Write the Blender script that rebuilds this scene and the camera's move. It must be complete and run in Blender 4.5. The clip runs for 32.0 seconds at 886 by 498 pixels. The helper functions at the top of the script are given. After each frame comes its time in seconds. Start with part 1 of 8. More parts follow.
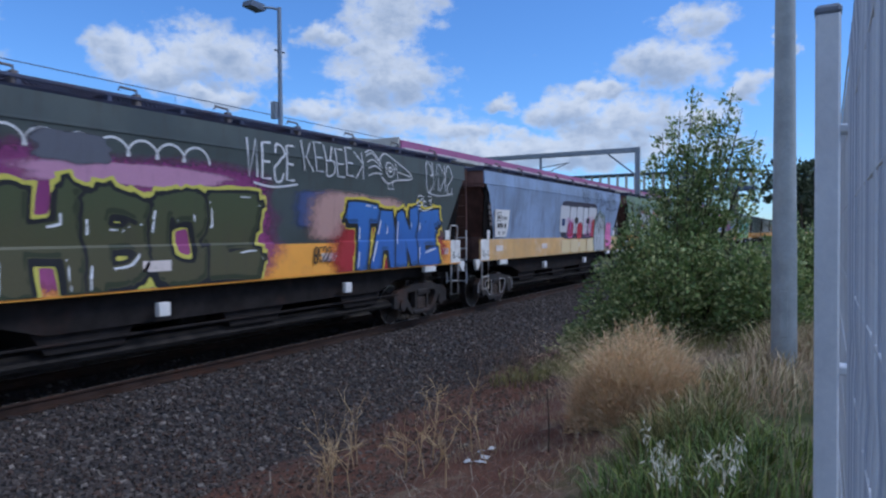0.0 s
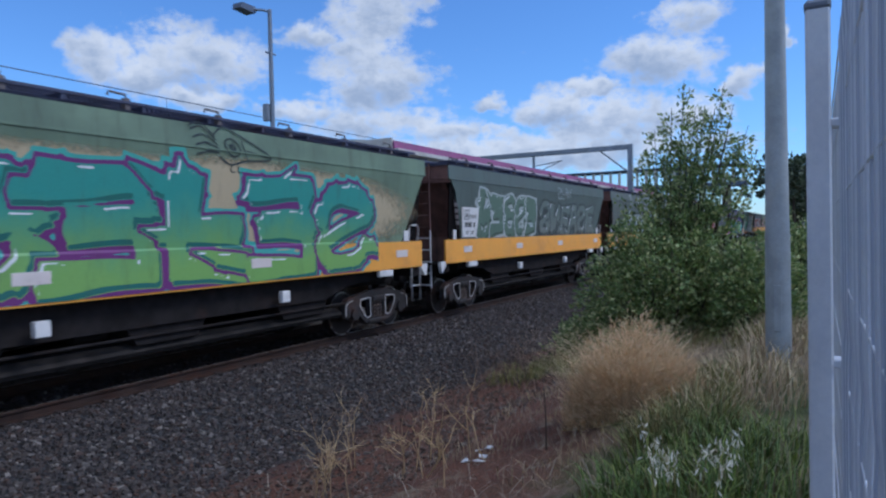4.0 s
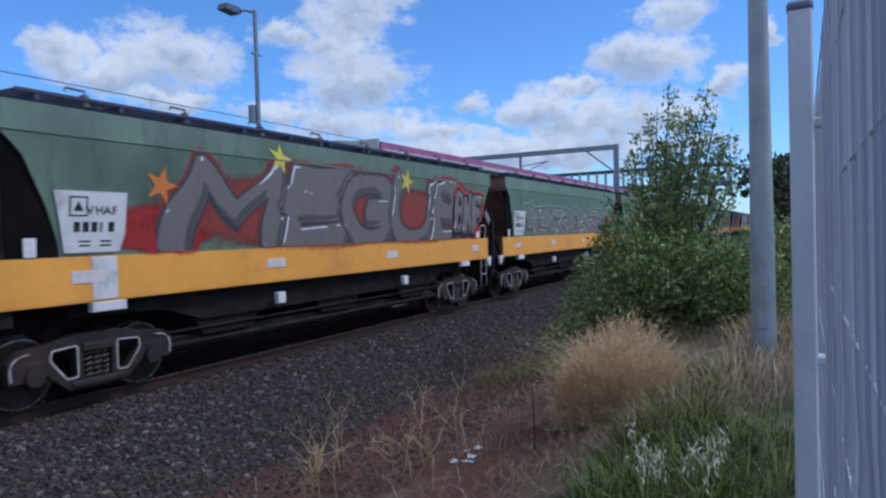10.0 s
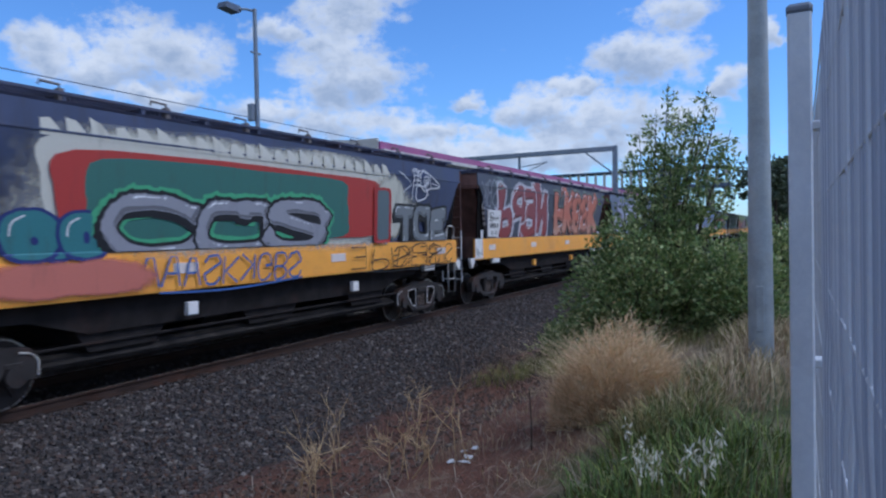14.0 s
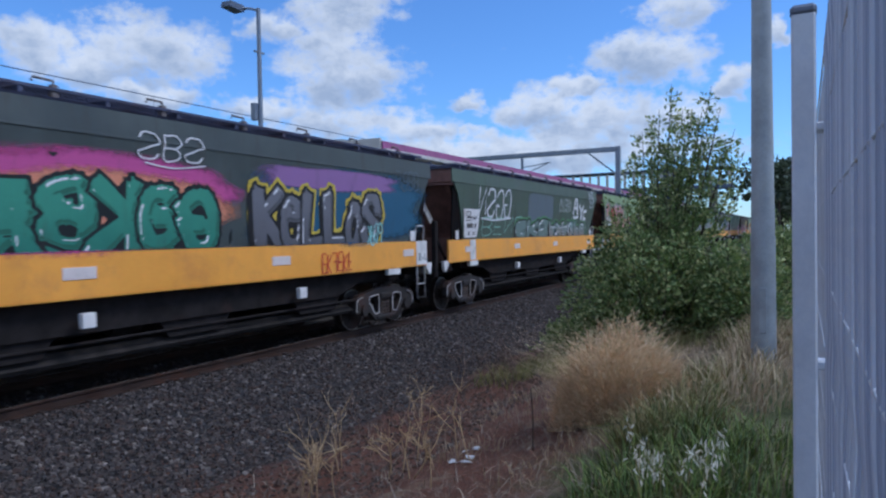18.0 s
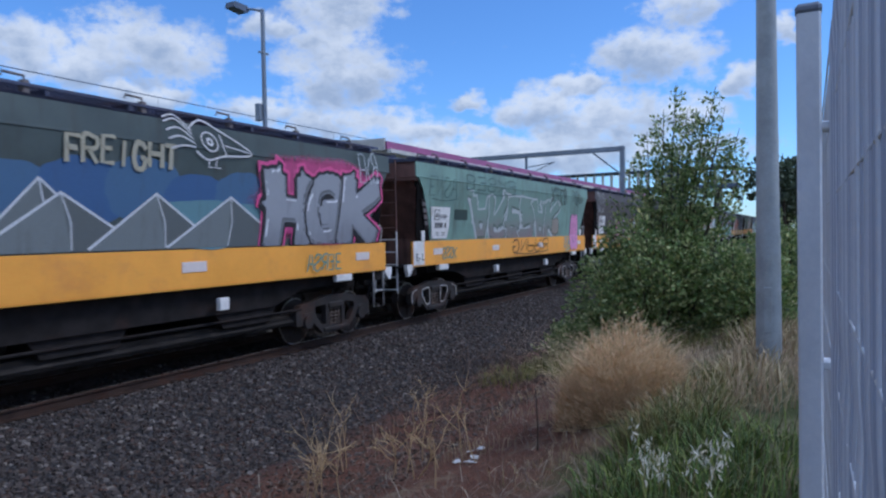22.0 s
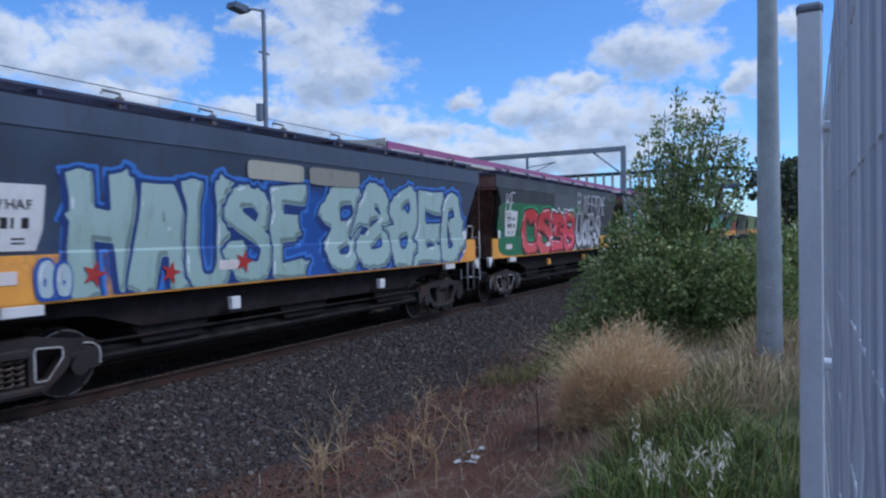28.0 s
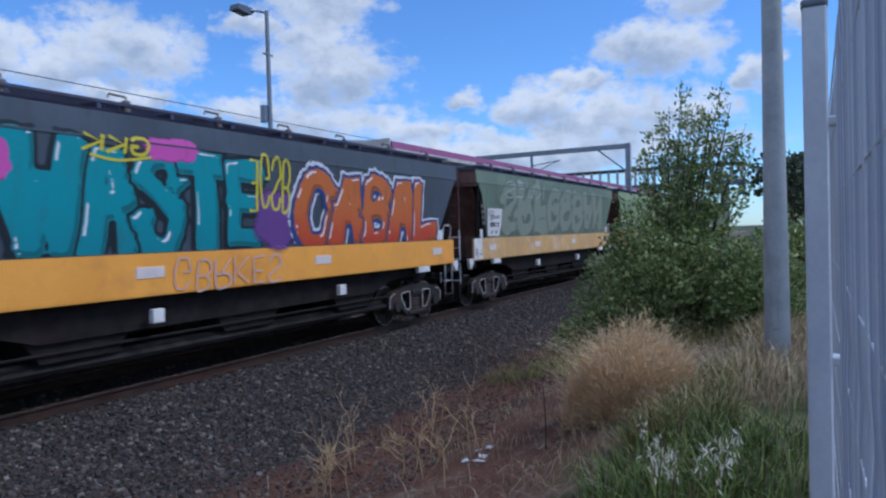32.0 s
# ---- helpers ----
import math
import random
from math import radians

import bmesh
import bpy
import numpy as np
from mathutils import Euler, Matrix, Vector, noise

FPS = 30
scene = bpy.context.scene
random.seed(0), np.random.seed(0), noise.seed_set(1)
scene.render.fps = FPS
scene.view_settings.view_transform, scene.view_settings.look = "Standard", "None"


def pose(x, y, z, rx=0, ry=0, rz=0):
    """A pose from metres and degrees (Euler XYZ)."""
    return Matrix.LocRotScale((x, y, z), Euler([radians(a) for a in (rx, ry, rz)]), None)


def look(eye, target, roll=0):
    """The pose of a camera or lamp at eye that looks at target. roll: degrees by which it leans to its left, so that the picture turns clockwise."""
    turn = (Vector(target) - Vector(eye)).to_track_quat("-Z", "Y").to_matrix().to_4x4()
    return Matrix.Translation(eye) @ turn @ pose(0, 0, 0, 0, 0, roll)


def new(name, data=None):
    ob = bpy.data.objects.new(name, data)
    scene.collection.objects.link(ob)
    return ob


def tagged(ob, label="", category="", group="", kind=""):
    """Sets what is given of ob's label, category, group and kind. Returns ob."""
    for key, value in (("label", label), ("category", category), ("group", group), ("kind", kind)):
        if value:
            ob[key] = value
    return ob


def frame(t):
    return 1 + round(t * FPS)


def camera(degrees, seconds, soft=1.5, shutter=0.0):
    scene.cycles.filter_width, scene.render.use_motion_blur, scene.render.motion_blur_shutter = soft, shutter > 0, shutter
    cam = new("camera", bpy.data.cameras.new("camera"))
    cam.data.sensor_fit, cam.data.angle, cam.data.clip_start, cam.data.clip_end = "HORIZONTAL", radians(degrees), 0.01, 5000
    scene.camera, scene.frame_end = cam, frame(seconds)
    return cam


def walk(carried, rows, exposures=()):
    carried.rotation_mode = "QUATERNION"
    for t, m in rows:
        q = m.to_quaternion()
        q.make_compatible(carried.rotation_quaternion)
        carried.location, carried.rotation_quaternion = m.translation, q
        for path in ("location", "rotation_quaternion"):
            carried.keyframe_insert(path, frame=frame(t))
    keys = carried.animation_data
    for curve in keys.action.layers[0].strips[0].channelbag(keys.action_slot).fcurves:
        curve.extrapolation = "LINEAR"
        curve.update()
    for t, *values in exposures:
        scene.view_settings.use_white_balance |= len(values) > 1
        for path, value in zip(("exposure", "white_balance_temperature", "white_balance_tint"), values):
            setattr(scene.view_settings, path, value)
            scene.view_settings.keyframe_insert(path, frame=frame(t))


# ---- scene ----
# Height zero is the top of the rails; x runs along the track, y across it, away from the camera.
FOV = 65.45
EYE = (0.0, 0.0, 2.11)
cam = camera(FOV, 32.0, soft=2.3, shutter=0.06)


def aim(yaw, pitch, roll):
    """A hand-held pose that stays at EYE and only turns."""
    a, b = radians(yaw), radians(pitch)
    way = Vector((math.cos(b) * math.cos(a), math.cos(b) * math.sin(a), math.sin(b)))
    return look(EYE, Vector(EYE) + way, roll)


walk(cam, [(t, aim(a, b, c)) for t, a, b, c in (
    (0, 29.13, -1.26, -0.41), (0.5, 28.99, -1.26, -0.43), (1, 28.96, -1.27, -0.56), (1.5, 28.90, -1.27, -0.64), (2, 28.81, -1.28, -0.83), (2.5, 28.76, -1.28, -1.06),
    (3, 28.79, -1.26, -1.22), (3.5, 28.77, -1.27, -1.30), (5.5, 28.17, -1.28, -1.24), (6, 28.07, -1.26, -1.28), (6.5, 28.13, -1.24, -1.33), (7, 28.20, -1.25, -1.34),
    (7.5, 28.36, -1.28, -1.43), (8, 28.32, -1.28, -1.66), (8.5, 27.93, -1.27, -1.76), (9, 27.73, -1.23, -1.77), (9.5, 27.70, -1.24, -1.78), (10, 27.63, -1.25, -1.64),
    (10.5, 27.60, -1.24, -1.39), (11, 27.65, -1.23, -1.29), (11.5, 27.78, -1.24, -1.31), (12, 27.91, -1.24, -1.32), (12.5, 27.94, -1.24, -1.33), (13, 27.88, -1.24, -1.30),
    (13.5, 27.76, -1.25, -1.28), (14, 27.49, -1.24, -1.23), (14.5, 27.20, -1.24, -1.26), (16.5, 27.42, -1.24, -0.96), (17, 27.43, -1.23, -0.98), (17.5, 27.51, -1.23, -1.00),
    (18, 27.69, -1.24, -0.98), (18.5, 27.90, -1.26, -1.01), (19, 28.02, -1.26, -0.99), (19.5, 28.02, -1.26, -0.99), (20, 28.04, -1.26, -1.02), (20.5, 28.07, -1.26, -1.00),
    (21, 27.93, -1.26, -1.01), (21.5, 27.91, -1.24, -1.03), (22, 28.04, -1.23, -1.07), (22.5, 28.13, -1.23, -1.06), (23, 28.21, -1.23, -1.04), (23.5, 28.30, -1.23, -1.04),
    (24, 28.42, -1.24, -1.06), (24.5, 28.48, -1.25, -1.10), (25, 28.43, -1.27, -1.05), (25.5, 28.27, -1.25, -1.01), (27.5, 28.13, -1.23, -1.06), (28, 28.11, -1.23, -1.06),
    (28.5, 28.12, -1.24, -1.08), (29, 28.12, -1.24, -1.13), (29.5, 28.17, -1.24, -1.34), (30, 28.30, -1.26, -1.40), (30.5, 28.31, -1.27, -1.24), (31, 28.23, -1.26, -1.17),
    (31.5, 28.27, -1.25, -1.43), (32, 28.56, -1.27, -1.68),)], [(0.0, -0.05, 5600.0, 9.0), (10.0, 0.0, 5600.0, 9.0), (32.0, 0.02, 5600.0, 9.0)])

# ------------------------------------------------------------------ light
SUN_AZ, SUN_EL = 292.0, 50.0
world = bpy.data.worlds.new("sky")
scene.world = world
world.use_nodes = True
wn, wl = world.node_tree.nodes, world.node_tree.links
sky = wn.new("ShaderNodeTexSky")
sky.sky_type, sky.sun_disc = "NISHITA", False
sky.sun_elevation, sky.sun_rotation = radians(SUN_EL), radians(90 - SUN_AZ)
sky.air_density, sky.dust_density, sky.ozone_density = 1.0, 0.2, 3.0
tint = wn.new("ShaderNodeMix")
tint.data_type, tint.blend_type = "RGBA", "MULTIPLY"
tint.inputs["Factor"].default_value = 1.0
tint.inputs["B"].default_value = (0.80, 1.06, 1.40, 1.0)
wl.new(sky.outputs[0], tint.inputs["A"])
wl.new(tint.outputs["Result"], wn["Background"].inputs["Color"])
wn["Background"].inputs["Strength"].default_value = 0.115
SUN_WAY = Vector((math.cos(radians(SUN_AZ)) * math.cos(radians(SUN_EL)), math.sin(radians(SUN_AZ)) * math.cos(radians(SUN_EL)), math.sin(radians(SUN_EL))))
sun = new("sun", bpy.data.lights.new("sun", "SUN"))
sun.data.energy, sun.data.angle, sun.data.color = 1.55, radians(20), (1.0, 0.94, 0.86)
sun.matrix_world = look((0, 0, 60), Vector((0, 0, 60)) - SUN_WAY)


# ------------------------------------------------------------------ materials
def lin(r, g, b):
    f = lambda c: (c / 255 / 12.92) if c < 10.3 else ((c / 255 + 0.055) / 1.055) ** 2.4
    return (f(r), f(g), f(b), 1.0)


def nodes_of(name):
    m = bpy.data.materials.new(name)
    m.use_nodes = True
    t = m.node_tree
    return m, t.nodes, t.links, t.nodes["Principled BSDF"]


def noise_node(n, l, coord, scale, detail=3, rough=0.6, stretch=None):
    if stretch:
        mp = n.new("ShaderNodeMapping")
        mp.inputs["Scale"].default_value = stretch
        l.new(coord, mp.inputs[0])
        coord = mp.outputs[0]
    t = n.new("ShaderNodeTexNoise")
    t.inputs["Scale"].default_value, t.inputs["Detail"].default_value, t.inputs["Roughness"].default_value = scale, detail, rough
    l.new(coord, t.inputs["Vector"])
    return t.outputs["Fac"]


def ramp(n, l, fac, a, b):
    r = n.new("ShaderNodeMapRange")
    r.interpolation_type = "SMOOTHSTEP"
    r.inputs["From Min"].default_value, r.inputs["From Max"].default_value = a, b
    l.new(fac, r.inputs["Value"])
    return r.outputs[0]


def mix(n, l, fac, a, b, mode="MIX"):
    m = n.new("ShaderNodeMix")
    m.data_type, m.blend_type = "RGBA", mode
    for slot, v in ((m.inputs["Factor"], fac), (m.inputs["A"], a), (m.inputs["B"], b)):
        if isinstance(v, (int, float, tuple)):
            slot.default_value = v
        else:
            l.new(v, slot)
    return m.outputs["Result"]


def shade(c, k):
    return (c[0] * k, c[1] * k, c[2] * k, 1.0)


def surface(name, col, rough=0.6, metal=0.0, var=0.25, scale=3.0, stain=None, stain_amt=0.5, streak=False, bump=0.15, bscale=50.0, rand=0.0, space="Object", gloss=0.5):
    """A surface with a large and a fine variation, stains or streaks, and fine relief."""
    m, n, l, p = nodes_of(name)
    co = n.new("ShaderNodeTexCoord").outputs[space]
    big = ramp(n, l, noise_node(n, l, co, scale, 4), 0.3, 0.7)
    c = mix(n, l, big, shade(col, 1 - var), shade(col, 1 + var))
    fine = noise_node(n, l, co, bscale, 4, 0.7)
    c = mix(n, l, 0.35, c, mix(n, l, fine, (0.35, 0.35, 0.35, 1), (1, 1, 1, 1)), "OVERLAY")
    if stain:
        st = noise_node(n, l, co, 1.6, 5, 0.65, (2.4, 2.4, 0.35) if streak else (1, 1, 1))
        f = n.new("ShaderNodeMath")
        f.operation = "MULTIPLY"
        f.inputs[1].default_value = stain_amt
        l.new(ramp(n, l, st, 0.5, 0.72), f.inputs[0])
        c = mix(n, l, f.outputs[0], c, stain)
    if rand:
        oi = n.new("ShaderNodeObjectInfo")
        h = n.new("ShaderNodeHueSaturation")
        mr = n.new("ShaderNodeMapRange")
        mr.inputs["To Min"].default_value, mr.inputs["To Max"].default_value = 1 - rand, 1 + rand
        l.new(oi.outputs["Random"], mr.inputs["Value"])
        l.new(mr.outputs[0], h.inputs["Value"])
        l.new(c, h.inputs["Color"])
        c = h.outputs[0]
    l.new(c, p.inputs["Base Color"])
    rr = n.new("ShaderNodeMapRange")
    rr.inputs["To Min"].default_value, rr.inputs["To Max"].default_value = max(0.02, rough - 0.12), min(1, rough + 0.12)
    l.new(big, rr.inputs["Value"])
    l.new(rr.outputs[0], p.inputs["Roughness"])
    p.inputs["Metallic"].default_value = metal
    p.inputs["Specular IOR Level"].default_value = gloss
    if bump:
        b = n.new("ShaderNodeBump")
        b.inputs["Strength"].default_value, b.inputs["Distance"].default_value = bump, 0.02
        l.new(fine, b.inputs["Height"])
        l.new(b.outputs[0], p.inputs["Normal"])
    return m


def islands(name, cols, rough=0.8, fine=0.3):
    """Many small pieces in one mesh, each with its own tint between the given colours."""
    m, n, l, p = nodes_of(name)
    g = n.new("ShaderNodeNewGeometry")
    r = n.new("ShaderNodeValToRGB")
    els = r.color_ramp.elements
    while len(els) < len(cols):
        els.new(0.5)
    for i, (e, c) in enumerate(zip(els, cols)):
        e.position, e.color = i / (len(cols) - 1), c
    l.new(g.outputs["Random Per Island"], r.inputs[0])
    co = n.new("ShaderNodeTexCoord").outputs["Object"]
    nz = noise_node(n, l, co, 9.0, 3)
    c = mix(n, l, fine, r.outputs[0], mix(n, l, nz, (0.2, 0.2, 0.2, 1), (1, 1, 1, 1)), "OVERLAY")
    l.new(c, p.inputs["Base Color"])
    p.inputs["Roughness"].default_value = rough
    return m


RUST = lin(88, 52, 36)
GRIME = lin(38, 34, 32)
M_BLACK = surface("black_underframe", lin(42, 39, 39), 0.95, 0, 0.3, 2.5, RUST, 0.14, gloss=0.08)
M_BOGIE = surface("bogie_steel", lin(44, 39, 38), 0.7, 0.1, 0.35, 4, RUST, 0.5)
M_WHEEL = surface("wheel_steel", lin(50, 44, 42), 0.5, 0.4, 0.3, 4, RUST, 0.45)
M_TREAD = surface("bright_tread", lin(150, 146, 142), 0.32, 0.9, 0.2, 8)
M_RUST = surface("rust_brown_paint", lin(112, 80, 72), 0.7, 0, 0.35, 1.8, lin(56, 42, 40), 0.6, True)
M_ROOF = surface("dark_roof", lin(66, 70, 92), 0.6, 0.1, 0.3, 2, RUST, 0.35)
M_YELLOW = surface("yellow_sill_paint", lin(250, 164, 66), 0.5, 0, 0.08, 1.2, lin(206, 136, 78), 0.4, False, 0.1)
M_WHITE = surface("white_paint", lin(226, 222, 220), 0.5, 0, 0.08, 3, lin(120, 100, 88), 0.45, False, 0.08)
M_REFLECT = surface("reflector_tape", lin(222, 206, 200), 0.35, 0, 0.06, 6, None, 0, False, 0.05)
M_LIFT = surface("white_sideframe_line", lin(186, 180, 176), 0.6, 0, 0.2, 9, GRIME, 0.6)
M_SPRING = surface("spring_steel", lin(96, 84, 78), 0.5, 0.5, 0.3, 12, RUST, 0.5)
M_HAZARD = surface("yellow_bearing_cap", lin(222, 190, 40), 0.5, 0, 0.15, 6, GRIME, 0.4)
M_DUST = surface("dusty_pan_steel", lin(46, 43, 42), 0.9, 0, 0.3, 2.5, lin(78, 71, 67), 0.5, gloss=0.1)
M_LOUVRE = surface("grey_fitting_paint", lin(104, 98, 98), 0.7, 0, 0.25, 5, RUST, 0.4)
# near-black colour that puts the shade of the end recesses into the webs
M_WEB = surface("shade_black_web", lin(20, 18, 19), 0.95, 0, 0.3, 2.5, RUST, 0.1, gloss=0.1)
M_INK = surface("black_stencil_paint", lin(34, 32, 34), 0.6, 0, 0.15, 6, None, 0, False, 0.05)
BODIES = {}


def body_paint(name, r, g, b):
    r, g, b = (min(255, c * 1.08 + 4) for c in (r, g, b))
    if name == "purple":
        BODIES[name] = BODIES.get(name) or surface("body_paint_purple", lin(r, g, b), 0.5, 0, 0.4, 0.7, lin(206, 116, 92), 0.7, False, 0.08, 70)
    if name not in BODIES:
        BODIES[name] = surface("body_paint_" + name, lin(r, g, b), 0.5, 0, 0.22, 0.8, lin(64, 52, 44), 0.45, True, 0.08, 70)
    return BODIES[name]


PAINTS = {}


def spray(top, low=None, soft=False):
    """Sprayed paint, one colour or a soft fade from the lower edge to the upper."""
    key = (top, low, soft)
    if key in PAINTS:
        return PAINTS[key]
    m, n, l, p = nodes_of("spray_paint")
    tc = n.new("ShaderNodeTexCoord")
    a, b = lin(*top), lin(*(low or top))
    sep = n.new("ShaderNodeSeparateXYZ")
    l.new(tc.outputs["Object"], sep.inputs[0])
    nz = noise_node(n, l, tc.outputs["Object"], 1.7, 4)
    ad = n.new("ShaderNodeMath")
    ad.operation = "MULTIPLY_ADD"
    ad.inputs[1].default_value = 0.9
    l.new(nz, ad.inputs[0])
    l.new(sep.outputs["Z"], ad.inputs[2])
    c = mix(n, l, ramp(n, l, ad.outputs[0], 2.05, 3.3), b, a)
    sp = noise_node(n, l, tc.outputs["Object"], 38.0, 3, 0.7)
    c = mix(n, l, 0.22, c, mix(n, l, sp, (0.3, 0.3, 0.3, 1), (1, 1, 1, 1)), "OVERLAY")
    st = noise_node(n, l, tc.outputs["Object"], 1.8, 5, 0.65, (2.2, 2.2, 0.4))
    f = n.new("ShaderNodeMath")
    f.operation = "MULTIPLY"
    f.inputs[1].default_value = 0.3
    l.new(ramp(n, l, st, 0.52, 0.75), f.inputs[0])
    c = mix(n, l, f.outputs[0], c, lin(72, 64, 60))
    l.new(c, p.inputs["Base Color"])
    p.inputs["Roughness"].default_value = 0.5
    if soft:
        at = n.new("ShaderNodeAttribute")
        at.attribute_name = "cover"
        mist = noise_node(n, l, tc.outputs["Object"], 9.0, 6, 0.75)
        ad = n.new("ShaderNodeMath")
        ad.operation = "MULTIPLY_ADD"
        ad.inputs[1].default_value = 0.7
        l.new(mist, ad.inputs[0])
        l.new(at.outputs["Fac"], ad.inputs[2])
        l.new(ramp(n, l, ad.outputs[0], 0.34, 0.88), p.inputs["Alpha"])
    PAINTS[key] = m
    return m


# ------------------------------------------------------------------ mesh helpers
class Shape:
    """Collects corners and faces of one mesh."""

    def __init__(self):
        self.v, self.f, self.s = [], [], []

    def add(self, verts, faces, smooth=False):
        o = len(self.v)
        self.v += [tuple(p) for p in verts]
        self.f += [tuple(o + i for i in q) for q in faces]
        self.s += [smooth] * len(faces)
        return self

    def box(self, x0, x1, y0, y1, z0, z1):
        v = [(x, y, z) for x in (x0, x1) for y in (y0, y1) for z in (z0, z1)]
        return self.add(v, [(0, 1, 3, 2), (4, 6, 7, 5), (0, 4, 5, 1), (2, 3, 7, 6), (0, 2, 6, 4), (1, 5, 7, 3)])

    def bevel(self, x0, x1, y0, y1, z0, z1, c=0.01):
        """A box with all edges chamfered."""
        xs, ys, zs = (x0, x1), (y0, y1), (z0, z1)
        v, ix = [], {}
        for i in (0, 1):
            for j in (0, 1):
                for k in (0, 1):
                    for a in range(3):
                        q = [xs[i], ys[j], zs[k]]
                        for b, s in enumerate((i, j, k)):
                            if b != a:
                                q[b] += c * (1 - 2 * s)
                        ix[i, j, k, a] = len(v)
                        v.append(q)
        f = []
        for a in range(3):
            b, d = (a + 1) % 3, (a + 2) % 3
            for s in (0, 1):
                q = []
                for p, r in ((0, 0), (1, 0), (1, 1), (0, 1)):
                    w = [0, 0, 0]
                    w[a], w[b], w[d] = s, p, r
                    q.append(ix[w[0], w[1], w[2], a])
                f.append(q if s else q[::-1])
            for p in (0, 1):
                for r in (0, 1):
                    w0, w1 = [0, 0, 0], [0, 0, 0]
                    w0[b], w0[d], w1[b], w1[d], w1[a] = p, r, p, r, 1
                    q = [ix[w0[0], w0[1], w0[2], b], ix[w1[0], w1[1], w1[2], b], ix[w1[0], w1[1], w1[2], d], ix[w0[0], w0[1], w0[2], d]]
                    f.append(q if p != r else q[::-1])
        for i in (0, 1):
            for j in (0, 1):
                for k in (0, 1):
                    q = [ix[i, j, k, 0], ix[i, j, k, 1], ix[i, j, k, 2]]
                    f.append(q if (i + j + k) % 2 else q[::-1])
        return self.add(v, f)

    def prism(self, outline, axis, a, b, smooth=False):
        """An outline in the two other axes, drawn out from a to b along the axis."""
        n = len(outline)

        def at(p, w):
            return {0: (w, p[0], p[1]), 1: (p[0], w, p[1]), 2: (p[0], p[1], w)}[axis]

        v = [at(p, a) for p in outline] + [at(p, b) for p in outline]
        f = [tuple(range(n))[::-1], tuple(range(n, 2 * n))]
        self.add(v, f)
        return self.add(v, [(i, (i + 1) % n, n + (i + 1) % n, n + i) for i in range(n)], smooth)

    def disc(self, axis, c, r0, r1, a, b, n=20):
        """A cylinder or cone along an axis, from a (radius r0) to b (radius r1)."""
        def at(u, w, q):
            return {0: (q, c[0] + u, c[1] + w), 1: (c[0] + u, q, c[1] + w), 2: (c[0] + u, c[1] + w, q)}[axis]
        v = [at(r * math.cos(2 * math.pi * i / n), r * math.sin(2 * math.pi * i / n), q) for r, q in ((r0, a), (r1, b)) for i in range(n)]
        self.add(v, [tuple(range(n))[::-1], tuple(range(n, 2 * n))])
        return self.add(v, [(i, (i + 1) % n, n + (i + 1) % n, n + i) for i in range(n)], True)

    def tube(self, pts, r, n=6, taper=None):
        """A round bar along points; taper gives the radius at its end."""
        pts = [Vector(p) for p in pts]
        v, f = [], []
        for i, p in enumerate(pts):
            d = (pts[min(i + 1, len(pts) - 1)] - pts[max(i - 1, 0)]).normalized()
            s = d.cross(Vector((0, 0, 1)) if abs(d.z) < 0.9 else Vector((1, 0, 0))).normalized()
            u = s.cross(d)
            k = r if taper is None else r + (taper - r) * i / (len(pts) - 1)
            v += [p + (s * math.cos(2 * math.pi * j / n) + u * math.sin(2 * math.pi * j / n)) * k for j in range(n)]
        for i in range(len(pts) - 1):
            f += [(i * n + j, i * n + (j + 1) % n, i * n + n + (j + 1) % n, i * n + n + j) for j in range(n)]
        self.add(v, f, True)
        return self.add([v[j] for j in range(n)] + v[-n:], [tuple(range(n))[::-1], tuple(range(n, 2 * n))])

    def mesh(self, name):
        me = bpy.data.meshes.new(name)
        me.from_pydata(self.v, [], self.f)
        me.polygons.foreach_set("use_smooth", self.s)
        me.update()
        return me


def part(name, shape, material, parent=None, label=""):
    """One mesh object under a thing or a part; shape is a Shape or a mesh to share."""
    me = shape.mesh(name) if isinstance(shape, Shape) else shape
    if not me.materials:
        me.materials.append(material)
    ob = new(name, me)
    ob.material_slots[0].link = "OBJECT"
    ob.material_slots[0].material = material
    if parent:
        ob.parent = parent
    if label:
        ob["label"] = label
    return ob


def thing(name, label, category, at=(0, 0, 0), group="", kind=""):
    ob = new(name)
    ob.location = at
    return tagged(ob, label, category, group, kind)


# ------------------------------------------------------------------ the ground
def fold(y):
    """The height of the ground across the line."""
    pts = ((-400, 0.5), (-3, 0.5), (0.7, 0.47), (2.0, 0.15), (4.2, -0.42), (5.6, -0.52), (7.2, -0.28), (7.9, -0.17), (11.4, -0.17), (11.6, -0.3), (16.2, -0.3), (26, -0.4), (60, -0.6), (4000, -1.0))
    for (a, p), (b, q) in zip(pts, pts[1:]):
        if y <= b:
            k = max(0.0, (y - a) / (b - a))
            return p + (q - p) * k
    return -1.0


def height(x, y):
    z = fold(y)
    if -2 < y < 5.6:
        w = min(1, (y + 2) / 2, (5.6 - y) / 0.8)
        z += w * (0.09 * noise.noise((x * 0.7, y * 0.7, 3)) + 0.035 * noise.noise((x * 3.1, y * 3.1, 9)))
    return z


